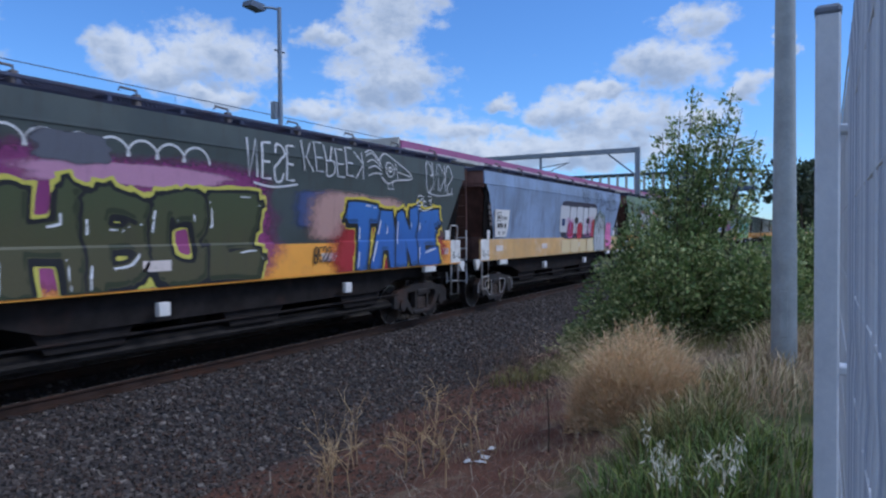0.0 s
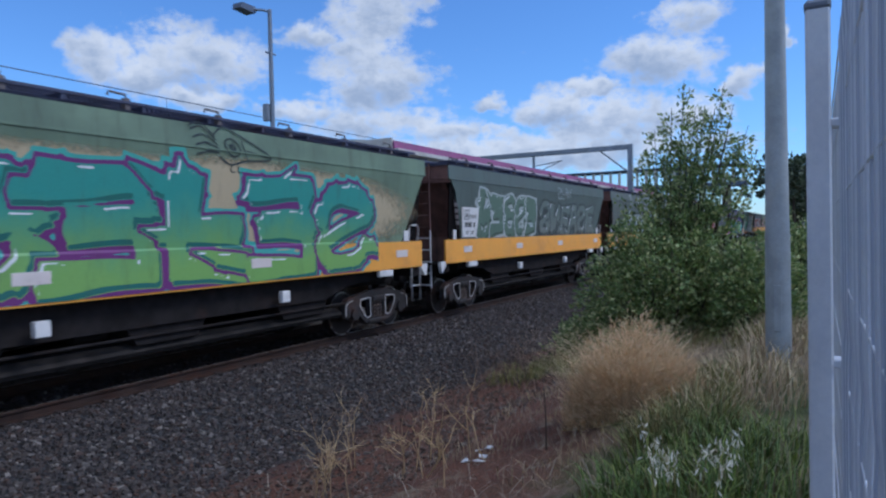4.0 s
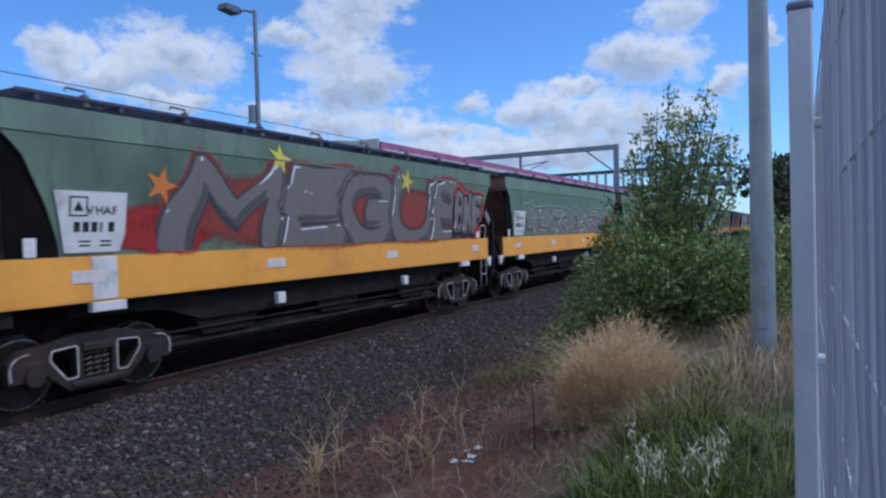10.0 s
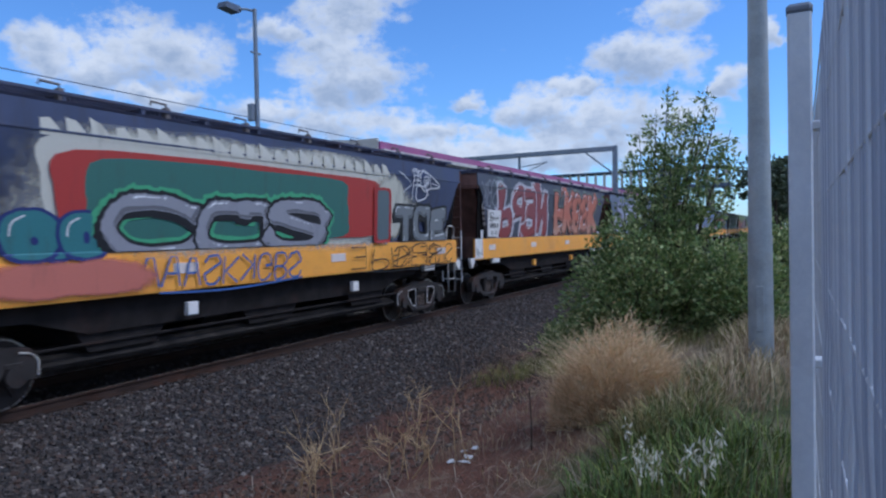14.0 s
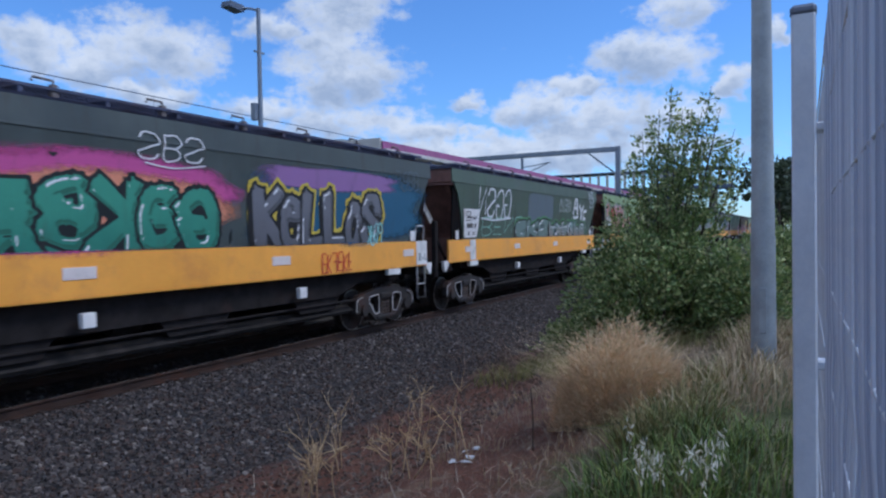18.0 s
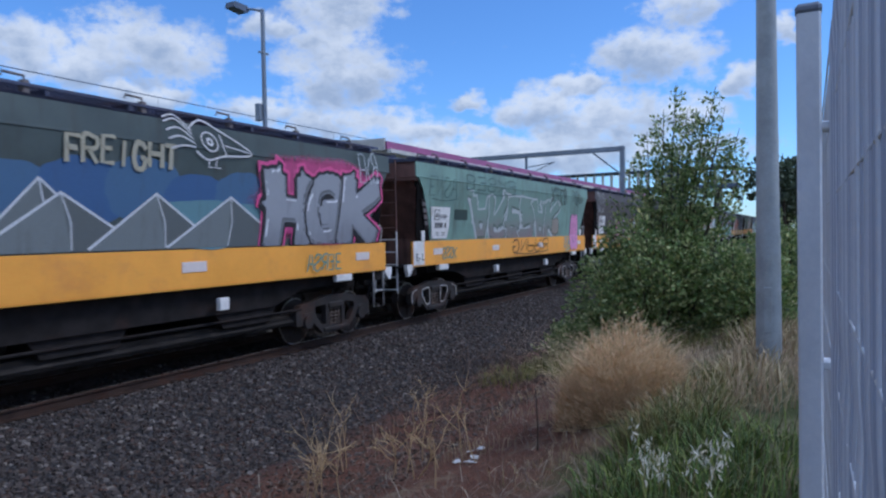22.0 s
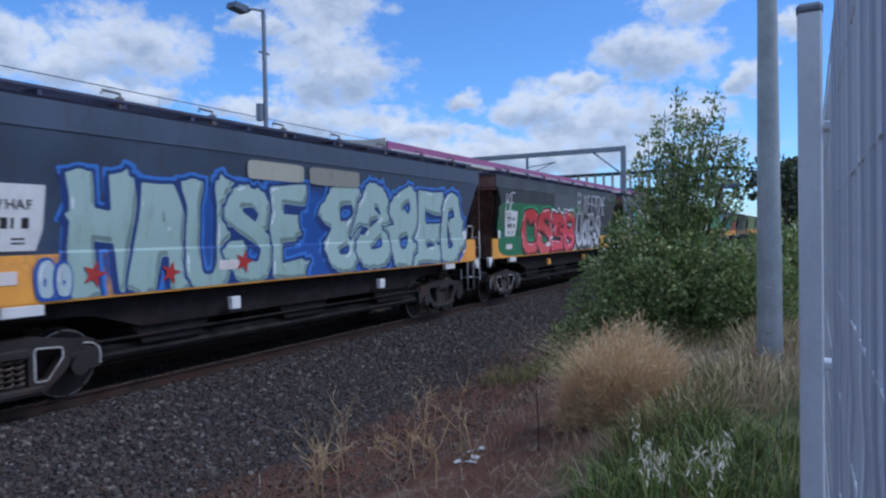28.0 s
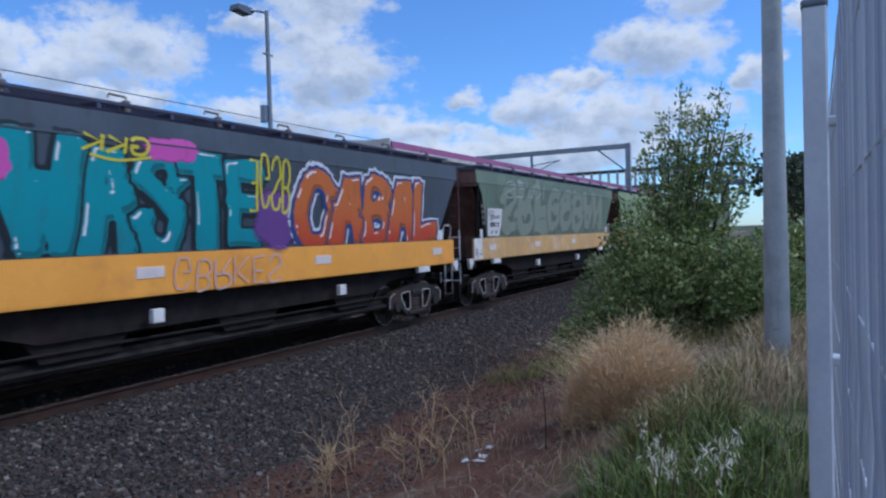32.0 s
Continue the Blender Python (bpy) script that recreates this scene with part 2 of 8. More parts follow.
def ground_material():
    m, n, l, p = nodes_of("track_side_ground")
    co = n.new("ShaderNodeTexCoord").outputs["Object"]
    sep = n.new("ShaderNodeSeparateXYZ")
    l.new(co, sep.inputs[0])
    big = noise_node(n, l, co, 0.9, 5, 0.65)
    fine = noise_node(n, l, co, 26.0, 5, 0.75)
    grit = n.new("ShaderNodeTexVoronoi")
    grit.inputs["Scale"].default_value = 22.0
    l.new(co, grit.inputs["Vector"])
    soil = mix(n, l, ramp(n, l, fine, 0.35, 0.7), lin(70, 44, 34), lin(116, 72, 54))
    straw = mix(n, l, fine, lin(92, 80, 66), lin(152, 134, 108))
    soil = mix(n, l, ramp(n, l, big, 0.54, 0.74), soil, straw)
    green = mix(n, l, fine, lin(44, 52, 26), lin(92, 98, 54))
    # loose stone near the rails, earth beside it, grass further off
    jit = n.new("ShaderNodeMath")
    jit.operation = "MULTIPLY_ADD"
    jit.inputs[1].default_value = 2.4
    l.new(big, jit.inputs[0])
    l.new(sep.outputs["Y"], jit.inputs[2])
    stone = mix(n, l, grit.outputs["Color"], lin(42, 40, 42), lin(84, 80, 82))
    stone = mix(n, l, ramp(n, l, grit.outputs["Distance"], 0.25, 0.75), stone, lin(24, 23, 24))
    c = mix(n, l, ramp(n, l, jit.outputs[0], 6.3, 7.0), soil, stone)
    c = mix(n, l, ramp(n, l, jit.outputs[0], 13.5, 15.0), c, green)
    inv = ramp(n, l, jit.outputs[0], 3.6, 2.2)
    c = mix(n, l, inv, c, mix(n, l, ramp(n, l, big, 0.4, 0.6), green, straw))
    l.new(c, p.inputs["Base Color"])
    p.inputs["Roughness"].default_value = 0.95
    b = n.new("ShaderNodeBump")
    b.inputs["Strength"].default_value, b.inputs["Distance"].default_value = 0.6, 0.05
    l.new(fine, b.inputs["Height"])
    l.new(b.outputs[0], p.inputs["Normal"])
    return m


def spaced(a, b, n):
    return [a + (b - a) * i / n for i in range(n)]


def build_ground():
    xs = [-1500, -600, -200, -80, -30, -12] + spaced(-5, 24, 170) + spaced(24, 60, 36) + [60, 80, 120, 200, 400, 800, 1600, 3000]
    ys = [-1500, -500, -150, -50, -20, -8, -4] + spaced(-2, 9, 74) + [9, 10, 11.38, 11.6, 13, 16.2, 20, 26, 40, 60, 150, 400, 1000, 2500]
    s = Shape()
    w = len(ys)
    s.v = [(x, y, height(x, y) if x < 60 else fold(y)) for x in xs for y in ys]
    s.f = [(i * w + j, (i + 1) * w + j, (i + 1) * w + j + 1, i * w + j + 1) for i in range(len(xs) - 1) for j in range(w - 1)]
    s.s = [True] * len(s.f)
    g = part("ground", s, ground_material())
    tagged(g, "sloping red earth with dry litter beside the railway", "ground", kind="structure")


# ------------------------------------------------------------------ the track
TRACK_Y = 9.79
RAIL = 0.80
RAIL_TOP = ((-0.035, -0.008), (-0.027, 0.0), (0.027, 0.0), (0.035, -0.008), (0.035, -0.035), (0.009, -0.05), (0.009, -0.135), (0.068, -0.15), (0.068, -0.16), (-0.068, -0.16), (-0.068, -0.15), (-0.009, -0.135), (-0.009, -0.05), (-0.035, -0.035))


def build_track(y, x0, x1, sleepers):
    m_rail = surface("rail_steel", lin(66, 51, 45), 0.6, 0.5, 0.25, 3, RUST, 0.5)
    m_sleeper = surface("concrete_sleeper", lin(66, 58, 54), 0.9, 0, 0.2, 3, RUST, 0.5, rand=0.15)
    t = thing("railway_track", "rusty steel rails on concrete sleepers in grey ballast", "track", (0, y, 0), kind="structure")
    for side in (-RAIL, RAIL):
        part("rail", Shape().prism([(side + a, b) for a, b in RAIL_TOP], 0, x0, x1), m_rail, t, "rusty rail with a worn bright head")
        part("rail_head", Shape().bevel(x0, x1, side - 0.022, side + 0.022, -0.001, 0.0015, 0.0005), M_TREAD, t, "polished running surface")
    one = Shape().bevel(-0.11, 0.11, -1.27, 1.27, -0.38, -0.165, 0.03).mesh("sleeper")
    clip = Shape().bevel(-0.05, 0.05, -0.13, 0.13, -0.163, -0.135, 0.008).mesh("rail_clip")
    for i in range(sleepers):
        s = part("sleeper", one, m_sleeper, t)
        s.location.x = -2 + 0.685 * i
        if i < 45:
            for side in (-RAIL, RAIL):
                c = part("rail_clip", clip, M_BOGIE, s)
                c.location.y = side


def stones(name, label, count, x0, x1, y0, y1, big, seed, material):
    """Broken stones strewn over the ground, one mesh."""
    r = np.random.RandomState(seed)
    base = np.array([(-1, -.7, -.6), (1, -.8, -.5), (.9, .8, -.6), (-.8, .9, -.5), (-.7, -.6, .6), (.8, -.5, .5), (.6, .7, .7), (-.6, .6, .5)])
    quad = np.array([(0, 3, 2, 1), (4, 5, 6, 7), (0, 1, 5, 4), (1, 2, 6, 5), (2, 3, 7, 6), (3, 0, 4, 7)])
    x, y = x0 + (x1 - x0) * r.rand(count) ** 1.25, r.uniform(y0, y1, count)
    size = big * r.uniform(0.45, 1.0, count)
    v = base[None] * (1 + r.uniform(-.35, .35, (count, 8, 3))) * (size[:, None] * r.uniform(.6, 1.1, (count, 3)))[:, None]
    a, b = r.rand(count) * 6.28, r.uniform(-.7, .7, count)
    ca, sa, cb, sb = (f(w)[:, None] for w in (a, b) for f in (np.cos, np.sin))
    X, Y, Z = v[..., 0], v[..., 1], v[..., 2]
    Y, Z = Y * cb - Z * sb, Y * sb + Z * cb
    X, Y = X * ca - Y * sa, X * sa + Y * ca
    z = np.array([height(p, q) for p, q in zip(x, y)])
    V = np.stack([X + x[:, None], Y + y[:, None], Z + (z + size * 0.25)[:, None]], -1).reshape(-1, 3)
    F = (quad[None] + 8 * np.arange(count)[:, None, None]).reshape(-1, 4)
    me = bpy.data.meshes.new(name)
    me.from_pydata(V.tolist(), [], F.tolist())
    me.materials.append(material)
    tagged(new(name, me), label, "gravel", kind="stuff")


def build_ballast():
    grey = islands("ballast_stone", [lin(41, 37, 37), lin(62, 55, 53), lin(74, 65, 62), lin(46, 41, 40), lin(72, 55, 48), lin(53, 47, 46), lin(92, 84, 80), lin(57, 50, 48), lin(126, 118, 112)], 0.85)
    red = islands("soiled_stone", [lin(76, 52, 42), lin(88, 66, 56), lin(80, 72, 66), lin(58, 40, 34), lin(112, 104, 98)], 0.9)
    stones("ballast", "loose grey crushed-rock ballast on the track shoulder", 26000, 3.2, 30, 5.5, 8.86, 0.043, 3, grey)
    stones("track_ballast", "dark ballast between the rails under the train", 5000, 3.2, 26, 9.1, 11.3, 0.043, 4, grey)
    stones("scattered_stones", "stray stones scattered over red earth", 8000, 4.2, 22, 3.4, 6.4, 0.03, 5, red)


# ------------------------------------------------------------------ station behind the train
def build_station():
    m_conc = surface("platform_concrete", lin(128, 122, 116), 0.9, 0, 0.15, 1.5, lin(70, 62, 56), 0.5, True)
    m_purple = surface("maroon_fascia", lin(150, 84, 128), 0.5, 0, 0.1, 1.0, lin(90, 60, 80), 0.3)
    m_gutter = surface("pale_gutter", lin(196, 190, 184), 0.5, 0, 0.08, 2, lin(120, 112, 104), 0.35)
    m_sheet = surface("roof_sheet", lin(172, 174, 176), 0.5, 0.3, 0.1, 1.5, lin(110, 106, 100), 0.3)
    m_grey = surface("galvanised_steel", lin(128, 136, 148), 0.5, 0.6, 0.12, 3, lin(96, 100, 108), 0.3)
    # blue steel lightened, with the footbridge's distance haze put into the colour
    m_dark = surface("hazed_blue_steel", lin(92, 104, 124), 0.6, 0.2, 0.15, 1)
    p = thing("platform", "concrete island platform with a coped edge", "platform", kind="structure")
    part("platform_wall", Shape().bevel(-40, 150, 11.6, 16.2, -0.35, 0.92, 0.02), m_conc, p)
    for i in range(60):
        c = part("coping_slab", Shape().bevel(-40 + i * 2.4, -37.62 + i * 2.4, 11.5, 12.1, 0.925, 1.0, 0.015), m_conc, p)
    c = thing("platform_canopy", "platform canopy with a maroon fascia and pale gutter", "canopy", (0, 0, 0))
    part("roof_sheet", Shape().prism([(12.3, 5.14), (12.3, 5.22), (14.2, 5.42), (16.0, 5.22), (16.0, 5.14), (14.2, 5.34)], 0, 19.3, 92), m_sheet, c, "ribbed metal roof sheet")
    part("fascia", Shape().bevel(19.15, 92, 12.2, 12.26, 4.94, 5.2, 0.01), m_purple, c, "maroon painted fascia board")
    part("gutter", Shape().prism([(12.06, 4.94), (12.06, 4.82), (12.09, 4.79), (12.19, 4.79), (12.2, 4.94)], 0, 19.15, 92), m_gutter, c, "pale metal gutter")
    part("end_board", Shape().bevel(19.1, 19.2, 12.28, 16.0, 4.9, 5.3, 0.01), m_gutter, c, "pale end board of the roof")
    part("soffit", Shape().bevel(19.3, 92, 12.3, 16.0, 4.84, 4.9, 0.01), m_gutter, c)
    for i in range(13):
        part("column", Shape().bevel(21.0 + i * 5.8, 21.16 + i * 5.8, 14.1, 14.26, 0.9, 4.9, 0.015), m_grey, c)
    lamp = thing("street_lamp", "tall galvanised lamp pole with a flat dark head", "lamp", (15.4, 14.0, 0.9))
    part("pole", Shape().disc(2, (0, 0), 0.085, 0.06, 0, 7.84, 12), m_grey, lamp)
    part("bracket", Shape().tube([(0, 0, 7.78), (-0.16, 0.16, 7.82), (-0.4, 0.34, 7.8)], 0.035), m_grey, lamp)
    part("lamp_head", Shape().prism([(-0.85, 7.74), (-0.8, 7.9), (-0.3, 7.9), (-0.2, 7.8), (-0.3, 7.7)], 1, 0.28, 0.62), m_dark, lamp, "flat dark floodlight head")
    part("cross_arm", Shape().bevel(-0.2, 0.2, -0.03, 0.03, 6.55, 6.6, 0.008), m_grey, lamp)
    part("junction_box", Shape().bevel(-0.2, -0.06, 0.02, 0.2, 4.6, 5.1, 0.015), m_grey, lamp)
    g = thing("catenary_portal", "grey steel portal carrying the overhead wires", "portal", (47.8, 0, 0))
    for y in (11.35, 27.0):
        part("post", Shape().bevel(-0.16, 0.16, y - 0.16, y + 0.16, -0.3, 7.95, 0.02), m_grey, g)
    part("beam", Shape().bevel(-0.16, 0.16, 11.51, 26.84, 7.6, 7.93, 0.02), m_grey, g)
    part("knee_brace", Shape().tube([(0, 11.55, 6.1), (0, 13.4, 7.6)], 0.06), m_grey, g)
    part("dropper", Shape().bevel(-0.08, 0.08, 18.3, 18.46, 6.2, 7.6, 0.01), m_grey, g)
    part("registration_arm", Shape().tube([(0, 18.3, 6.9), (0, 16.2, 7.15)], 0.035), m_grey, g)
    part("registration_arm", Shape().tube([(0, 18.3, 6.35), (0, 16.4, 7.1)], 0.03), m_grey, g)
    for i, (y, z0) in enumerate(((18.0, 6.62), (18.0, 5.5))):
        w = thing("overhead_wire", "thin dark overhead contact wire", "wire")
        pts = [(x, y, z0 - (0.06 * math.sin(math.pi * ((x + 7) % 55) / 55) if not i else 0)) for x in range(-35, 130, 5)]
        part("wire", Shape().tube(pts, 0.016, 5), m_dark, w)
        if not i:
            for x in range(-30, 125, 9):
                part("wire_dropper", Shape().tube([(x, y, 5.5), (x, y, z0 - 0.03)], 0.007, 4), m_dark, w)
    b = thing("footbridge", "dark steel footbridge with a screened walkway over the railway", "bridge", (96, 0, 0))
    part("deck", Shape().bevel(-1.5, 1.5, 8, 52, 7.4, 7.9, 0.05), m_dark, b)
    part("bridge_roof", Shape().bevel(-1.8, 1.8, 8, 52, 9.95, 10.15, 0.05), m_dark, b)
    for i in range(37):
        part("screen_post", Shape().bevel(-1.5, -1.4, 8.2 + i * 1.2, 8.55 + i * 1.2, 7.9, 9.9, 0.01), m_gutter, b)
    for y in (10.5, 30, 50):
        part("pier", Shape().bevel(-0.6, 0.6, y - 0.5, y + 0.5, -0.6, 7.4, 0.05), m_conc, b)
    t = thing("lift_tower", "dark lift tower at the end of the footbridge", "tower", (101, 16.5, -0.4))
    part("wall", Shape().bevel(-1.6, 1.6, -1.4, 1.4, 0, 10.3, 0.05), m_dark, t)
    part("tower_roof", Shape().bevel(-1.9, 1.9, -1.7, 1.7, 10.3, 10.5, 0.05), m_grey, t)


# ------------------------------------------------------------------ fence and column beside the camera
def build_fence():
    m_galv = surface("galvanised_fence", lin(192, 198, 210), 0.45, 0.05, 0.1, 2, lin(140, 148, 166), 0.5, True, 0.06)
    m_wire = surface("galvanised_wire", lin(196, 204, 220), 0.45, 0.05, 0.1, 2, lin(140, 148, 166), 0.5, True, 0.06)
    wn, wl = m_wire.node_tree.nodes, m_wire.node_tree.links
    base = wn["Principled BSDF"].inputs["Base Color"]
    old = base.links[0].from_socket
    wl.new(mix(wn, wl, ramp(wn, wl, wn.new("ShaderNodeObjectInfo").outputs["Random"], 0.0, 1.0), old, lin(158, 168, 192)), base)
    m_cap = surface("grey_post_cap", lin(104, 112, 128), 0.6, 0.1, 0.1, 3)
    post_m = Shape().bevel(-0.03, 0.03, -0.03, 0.03, -0.4, 2.205, 0.006).mesh("post")
    cap_m = Shape().bevel(-0.0325, 0.0325, -0.0325, 0.0325, 2.2, 2.228, 0.009).mesh("post_cap")
    clip_m = Shape().bevel(-0.012, 0.05, -0.048, 0.01, -0.012, 0.012, 0.004).mesh("panel_clip")
    bolt_m = Shape().disc(1, (0, 0), 0.009, 0.008, -0.006, 0.006, 10).mesh("bolt")
    pitch = 2.4
    r = random.Random(8)
    fence = thing("mesh_fence", "galvanised welded mesh fence with square capped posts", "fence", (0, 0, 0.48))

    def fold_y(z):
        k = abs((z - 0.15) % 0.62 - 0.31)
        return -0.05 - 0.003 * max(0, 1 - (0.31 - k) / 0.06)

    def wire_mesh(step):
        zz = [0.06 + 0.02 * j for j in range(103)][::step]
        v, q = [], []
        for z in zz:
            y = fold_y(z)
            v += [(-0.0028, y, z), (0, y + 0.0028, z), (0.0028, y, z), (0, y - 0.0028, z)]
        for a in range(len(zz) - 1):
            q += [(a * 4 + b, a * 4 + (b + 1) % 4, a * 4 + 4 + (b + 1) % 4, a * 4 + 4 + b) for b in range(4)]
        return v, q

    near = Shape().add(*wire_mesh(1), True).mesh("upright_wire")
    coarse_v, coarse_q = wire_mesh(5)
    bars = Shape()
    for z in [0.1 + 0.2 * j for j in range(11)]:
        bars.tube([(-pitch + 0.03, fold_y(z) + 0.001, z), (-0.03, fold_y(z) + 0.001, z)], 0.0026, 6)
    bars = bars.mesh("mesh_panel")
    rest = Shape()
    for j in range(30):
        rest.add([(x - pitch + 0.05 + (pitch - 0.1) * j / 29, y, z) for x, y, z in coarse_v], coarse_q, True)
    rest = rest.mesh("upright_mesh")
    for i in range(-3, 9):
        x = 2.12 + i * pitch
        p = part("post", post_m, m_galv, fence)
        p.location.x = x
        part("post_cap", cap_m, m_cap, p, "grey plastic cap")
        for z in (0.62, 1.9, 1.26):
            c = part("panel_clip", clip_m, m_galv, p)
            c.location = (-0.012, -0.004, z)
            b = part("bolt", bolt_m, m_cap, p)
            b.location = (-0.012, 0.008, z)
        f = part("mesh_panel", bars, m_galv, fence, "welded mesh panel with pressed folds")
        f.location.x = x
        if i == 0:
            for j in range(120):
                wire = part("upright_wire", near, m_wire, f)
                wire.location = (-pitch + 0.05 + (pitch - 0.1) * j / 119, r.uniform(-0.0022, 0.0022), 0)
        else:
            tagged(part("upright_mesh", rest, m_galv, f), kind="stuff")
    m_col = surface("weathered_galvanised_column", lin(150, 156, 162), 0.55, 0.1, 0.16, 3.0, lin(178, 180, 176), 0.5, False, 0.1, 30)
    c = thing("lamp_column", "tall tapered galvanised steel column standing in dry grass", "column", (9.25, 0.45, 0.25))
    part("lower_tube", Shape().disc(2, (0, 0), 0.148, 0.138, -0.1, 1.74, 28), m_col, c, "wider galvanised foot section")
    part("upper_tube", Shape().disc(2, (0, 0), 0.134, 0.07, 1.74, 9.5, 28), m_col, c)
    part("slip_collar", Shape().disc(2, (0, 0), 0.142, 0.139, 1.72, 1.76, 28), m_col, c)
    part("access_door", Shape().bevel(-0.157, -0.142, -0.045, 0.045, 0.6, 1.15, 0.006), m_col, c)


# ------------------------------------------------------------------ plants
def leaves(name, pts, dirs, size, aspect, material, parent, seed, bend=0.25):
    """Many two-faced pointed leaves at points, one mesh."""
    r = np.random.RandomState(seed)
    n = len(pts)
    pts, d = np.asarray(pts), np.asarray(dirs)
    d = d + r.normal(0, 0.45, (n, 3))
    d /= np.linalg.norm(d, axis=1)[:, None]
    s = np.cross(d, r.normal(0, 1, (n, 3)))
    s /= np.linalg.norm(s, axis=1)[:, None]
    u = np.cross(s, d)
    L = size * r.uniform(0.6, 1.25, (n, 1))
    w = L * aspect
    mid = pts + d * L * 0.5 + u * L * bend * 0.4
    V = np.stack([pts, mid + s * w, pts + d * L, mid - s * w], 1).reshape(-1, 3)
    k = 4 * np.arange(n)[:, None]
    F = np.concatenate([k + np.array([[0, 1, 2]]), k + np.array([[0, 2, 3]])], 0)
    me = bpy.data.meshes.new(name)
    me.from_pydata(V.tolist(), [], F.tolist())
    return part(name, me, material, parent)


BARK = surface("bark", lin(74, 64, 54), 0.9, 0, 0.3, 6)


def thin_blade(m, share):
    """Lets part of the light through, as thin leaves do."""
    n, l = m.node_tree.nodes, m.node_tree.links
    p = n["Principled BSDF"]
    t = n.new("ShaderNodeBsdfTranslucent")
    l.new(p.inputs["Base Color"].links[0].from_socket, t.inputs["Color"])
    mx = n.new("ShaderNodeMixShader")
    mx.inputs[0].default_value = share
    l.new(p.outputs[0], mx.inputs[1])
    l.new(t.outputs[0], mx.inputs[2])
    l.new(mx.outputs[0], n["Material Output"].inputs["Surface"])
    return m


def leaf_material(name, cols, trans=0.12):
    m = islands(name, cols, 0.55, 0.2)
    p = m.node_tree.nodes["Principled BSDF"]
    return thin_blade(m, trans)


BUSH_LEAF = leaf_material("bush_leaf", [lin(86, 110, 62), lin(118, 142, 80), lin(148, 164, 98), lin(98, 122, 78), lin(208, 208, 146), lin(72, 94, 58)])


def shrub(cx, cy, wide, tall, stems, shoots, skirt, size, seed, label):
    """A shrub: many rising stems, side twigs, small pointed leaves and a low skirt."""
    r = random.Random(seed)
    t = thing("bush", label, "bush", (0, 0, 0))
    z0 = height(cx, cy) - 0.05
    wood, tips, way, lines = Shape(), [], [], []
    for i in range(stems):
        a = r.uniform(0, 6.283)
        rad = wide * math.sqrt(r.random())
        top = z0 + tall * math.sqrt(max(0.08, 1 - (rad / (wide * 1.12)) ** 2)) * r.uniform(0.5, 1.0)
        lines.append((cx + 0.35 * math.cos(a), cy + 0.3 * math.sin(a), cx + rad * math.cos(a), cy + rad * 0.95 * math.sin(a), top, 1.0))
    for sy, top in shoots:
        lines.append((cx, cy - 0.15, cx + r.uniform(-0.3, 0.3), sy, top, 0.8))
    for bx, by, tx, ty, top, full in lines:
        pts = []
        for j in range(8):
            k = j / 7
            sway = 0.12 * math.sin(3 * k + bx * 9)
            pts.append((bx + (tx - bx) * k ** 0.8 + sway * 0.5, by + (ty - by) * k ** 0.8 + sway * 0.4, z0 + (top - z0) * k))
        wood.tube(pts, 0.026, 5, 0.004)
        for j in range(18):
            k = 0.1 + 0.9 * j / 18
            q = Vector(pts[min(7, int(k * 7))]).lerp(Vector(pts[min(7, int(k * 7) + 1)]), k * 7 % 1)
            for _ in range(2):
                reach = (0.5 * (1.05 - k) + 0.09) * (1.0 if full == 1.0 else 0.95) + 0.05
                d = Vector((r.gauss(0, 1), r.gauss(0, 1), r.gauss(0.35, 0.6))).normalized()
                e = q + d * reach * r.uniform(0.5, 1.2)
                if r.random() < 0.3:
                    wood.tube([q, q.lerp(e, 0.5) + Vector((0, 0, 0.02)), e], 0.007, 3, 0.002)
                for _ in range(int((15 if full == 1.0 else 26) * (1.2 - 0.6 * k))):
                    w = r.random() ** 0.6
                    tips.append(tuple(q.lerp(e, w) + Vector((r.gauss(0, 0.05), r.gauss(0, 0.05), r.gauss(0, 0.05)))))
                    way.append(tuple(d + Vector((0, 0, 0.4))))
    for i in range(skirt):
        a = r.uniform(0, 6.283)
        rad = math.sqrt(r.uniform(0.05, 1.0))
        x, y = cx + wide * 1.06 * rad * math.cos(a), cy + wide * 1.06 * rad * math.sin(a)
        z = z0 + r.uniform(0.0, 0.8) * tall * math.sqrt(max(0.03, 1.05 - rad * rad))
        if noise.noise((x * 2.3, y * 2.3, z * 2.3)) > 0.03:
            tips.append((x, y, z))
            way.append((math.cos(a), math.sin(a), 0.5))
    part("branch_frame", wood, BARK, t, "thin brown branching stems")
    leaves("crown", tips, way, size, 0.26, BUSH_LEAF, t, seed)


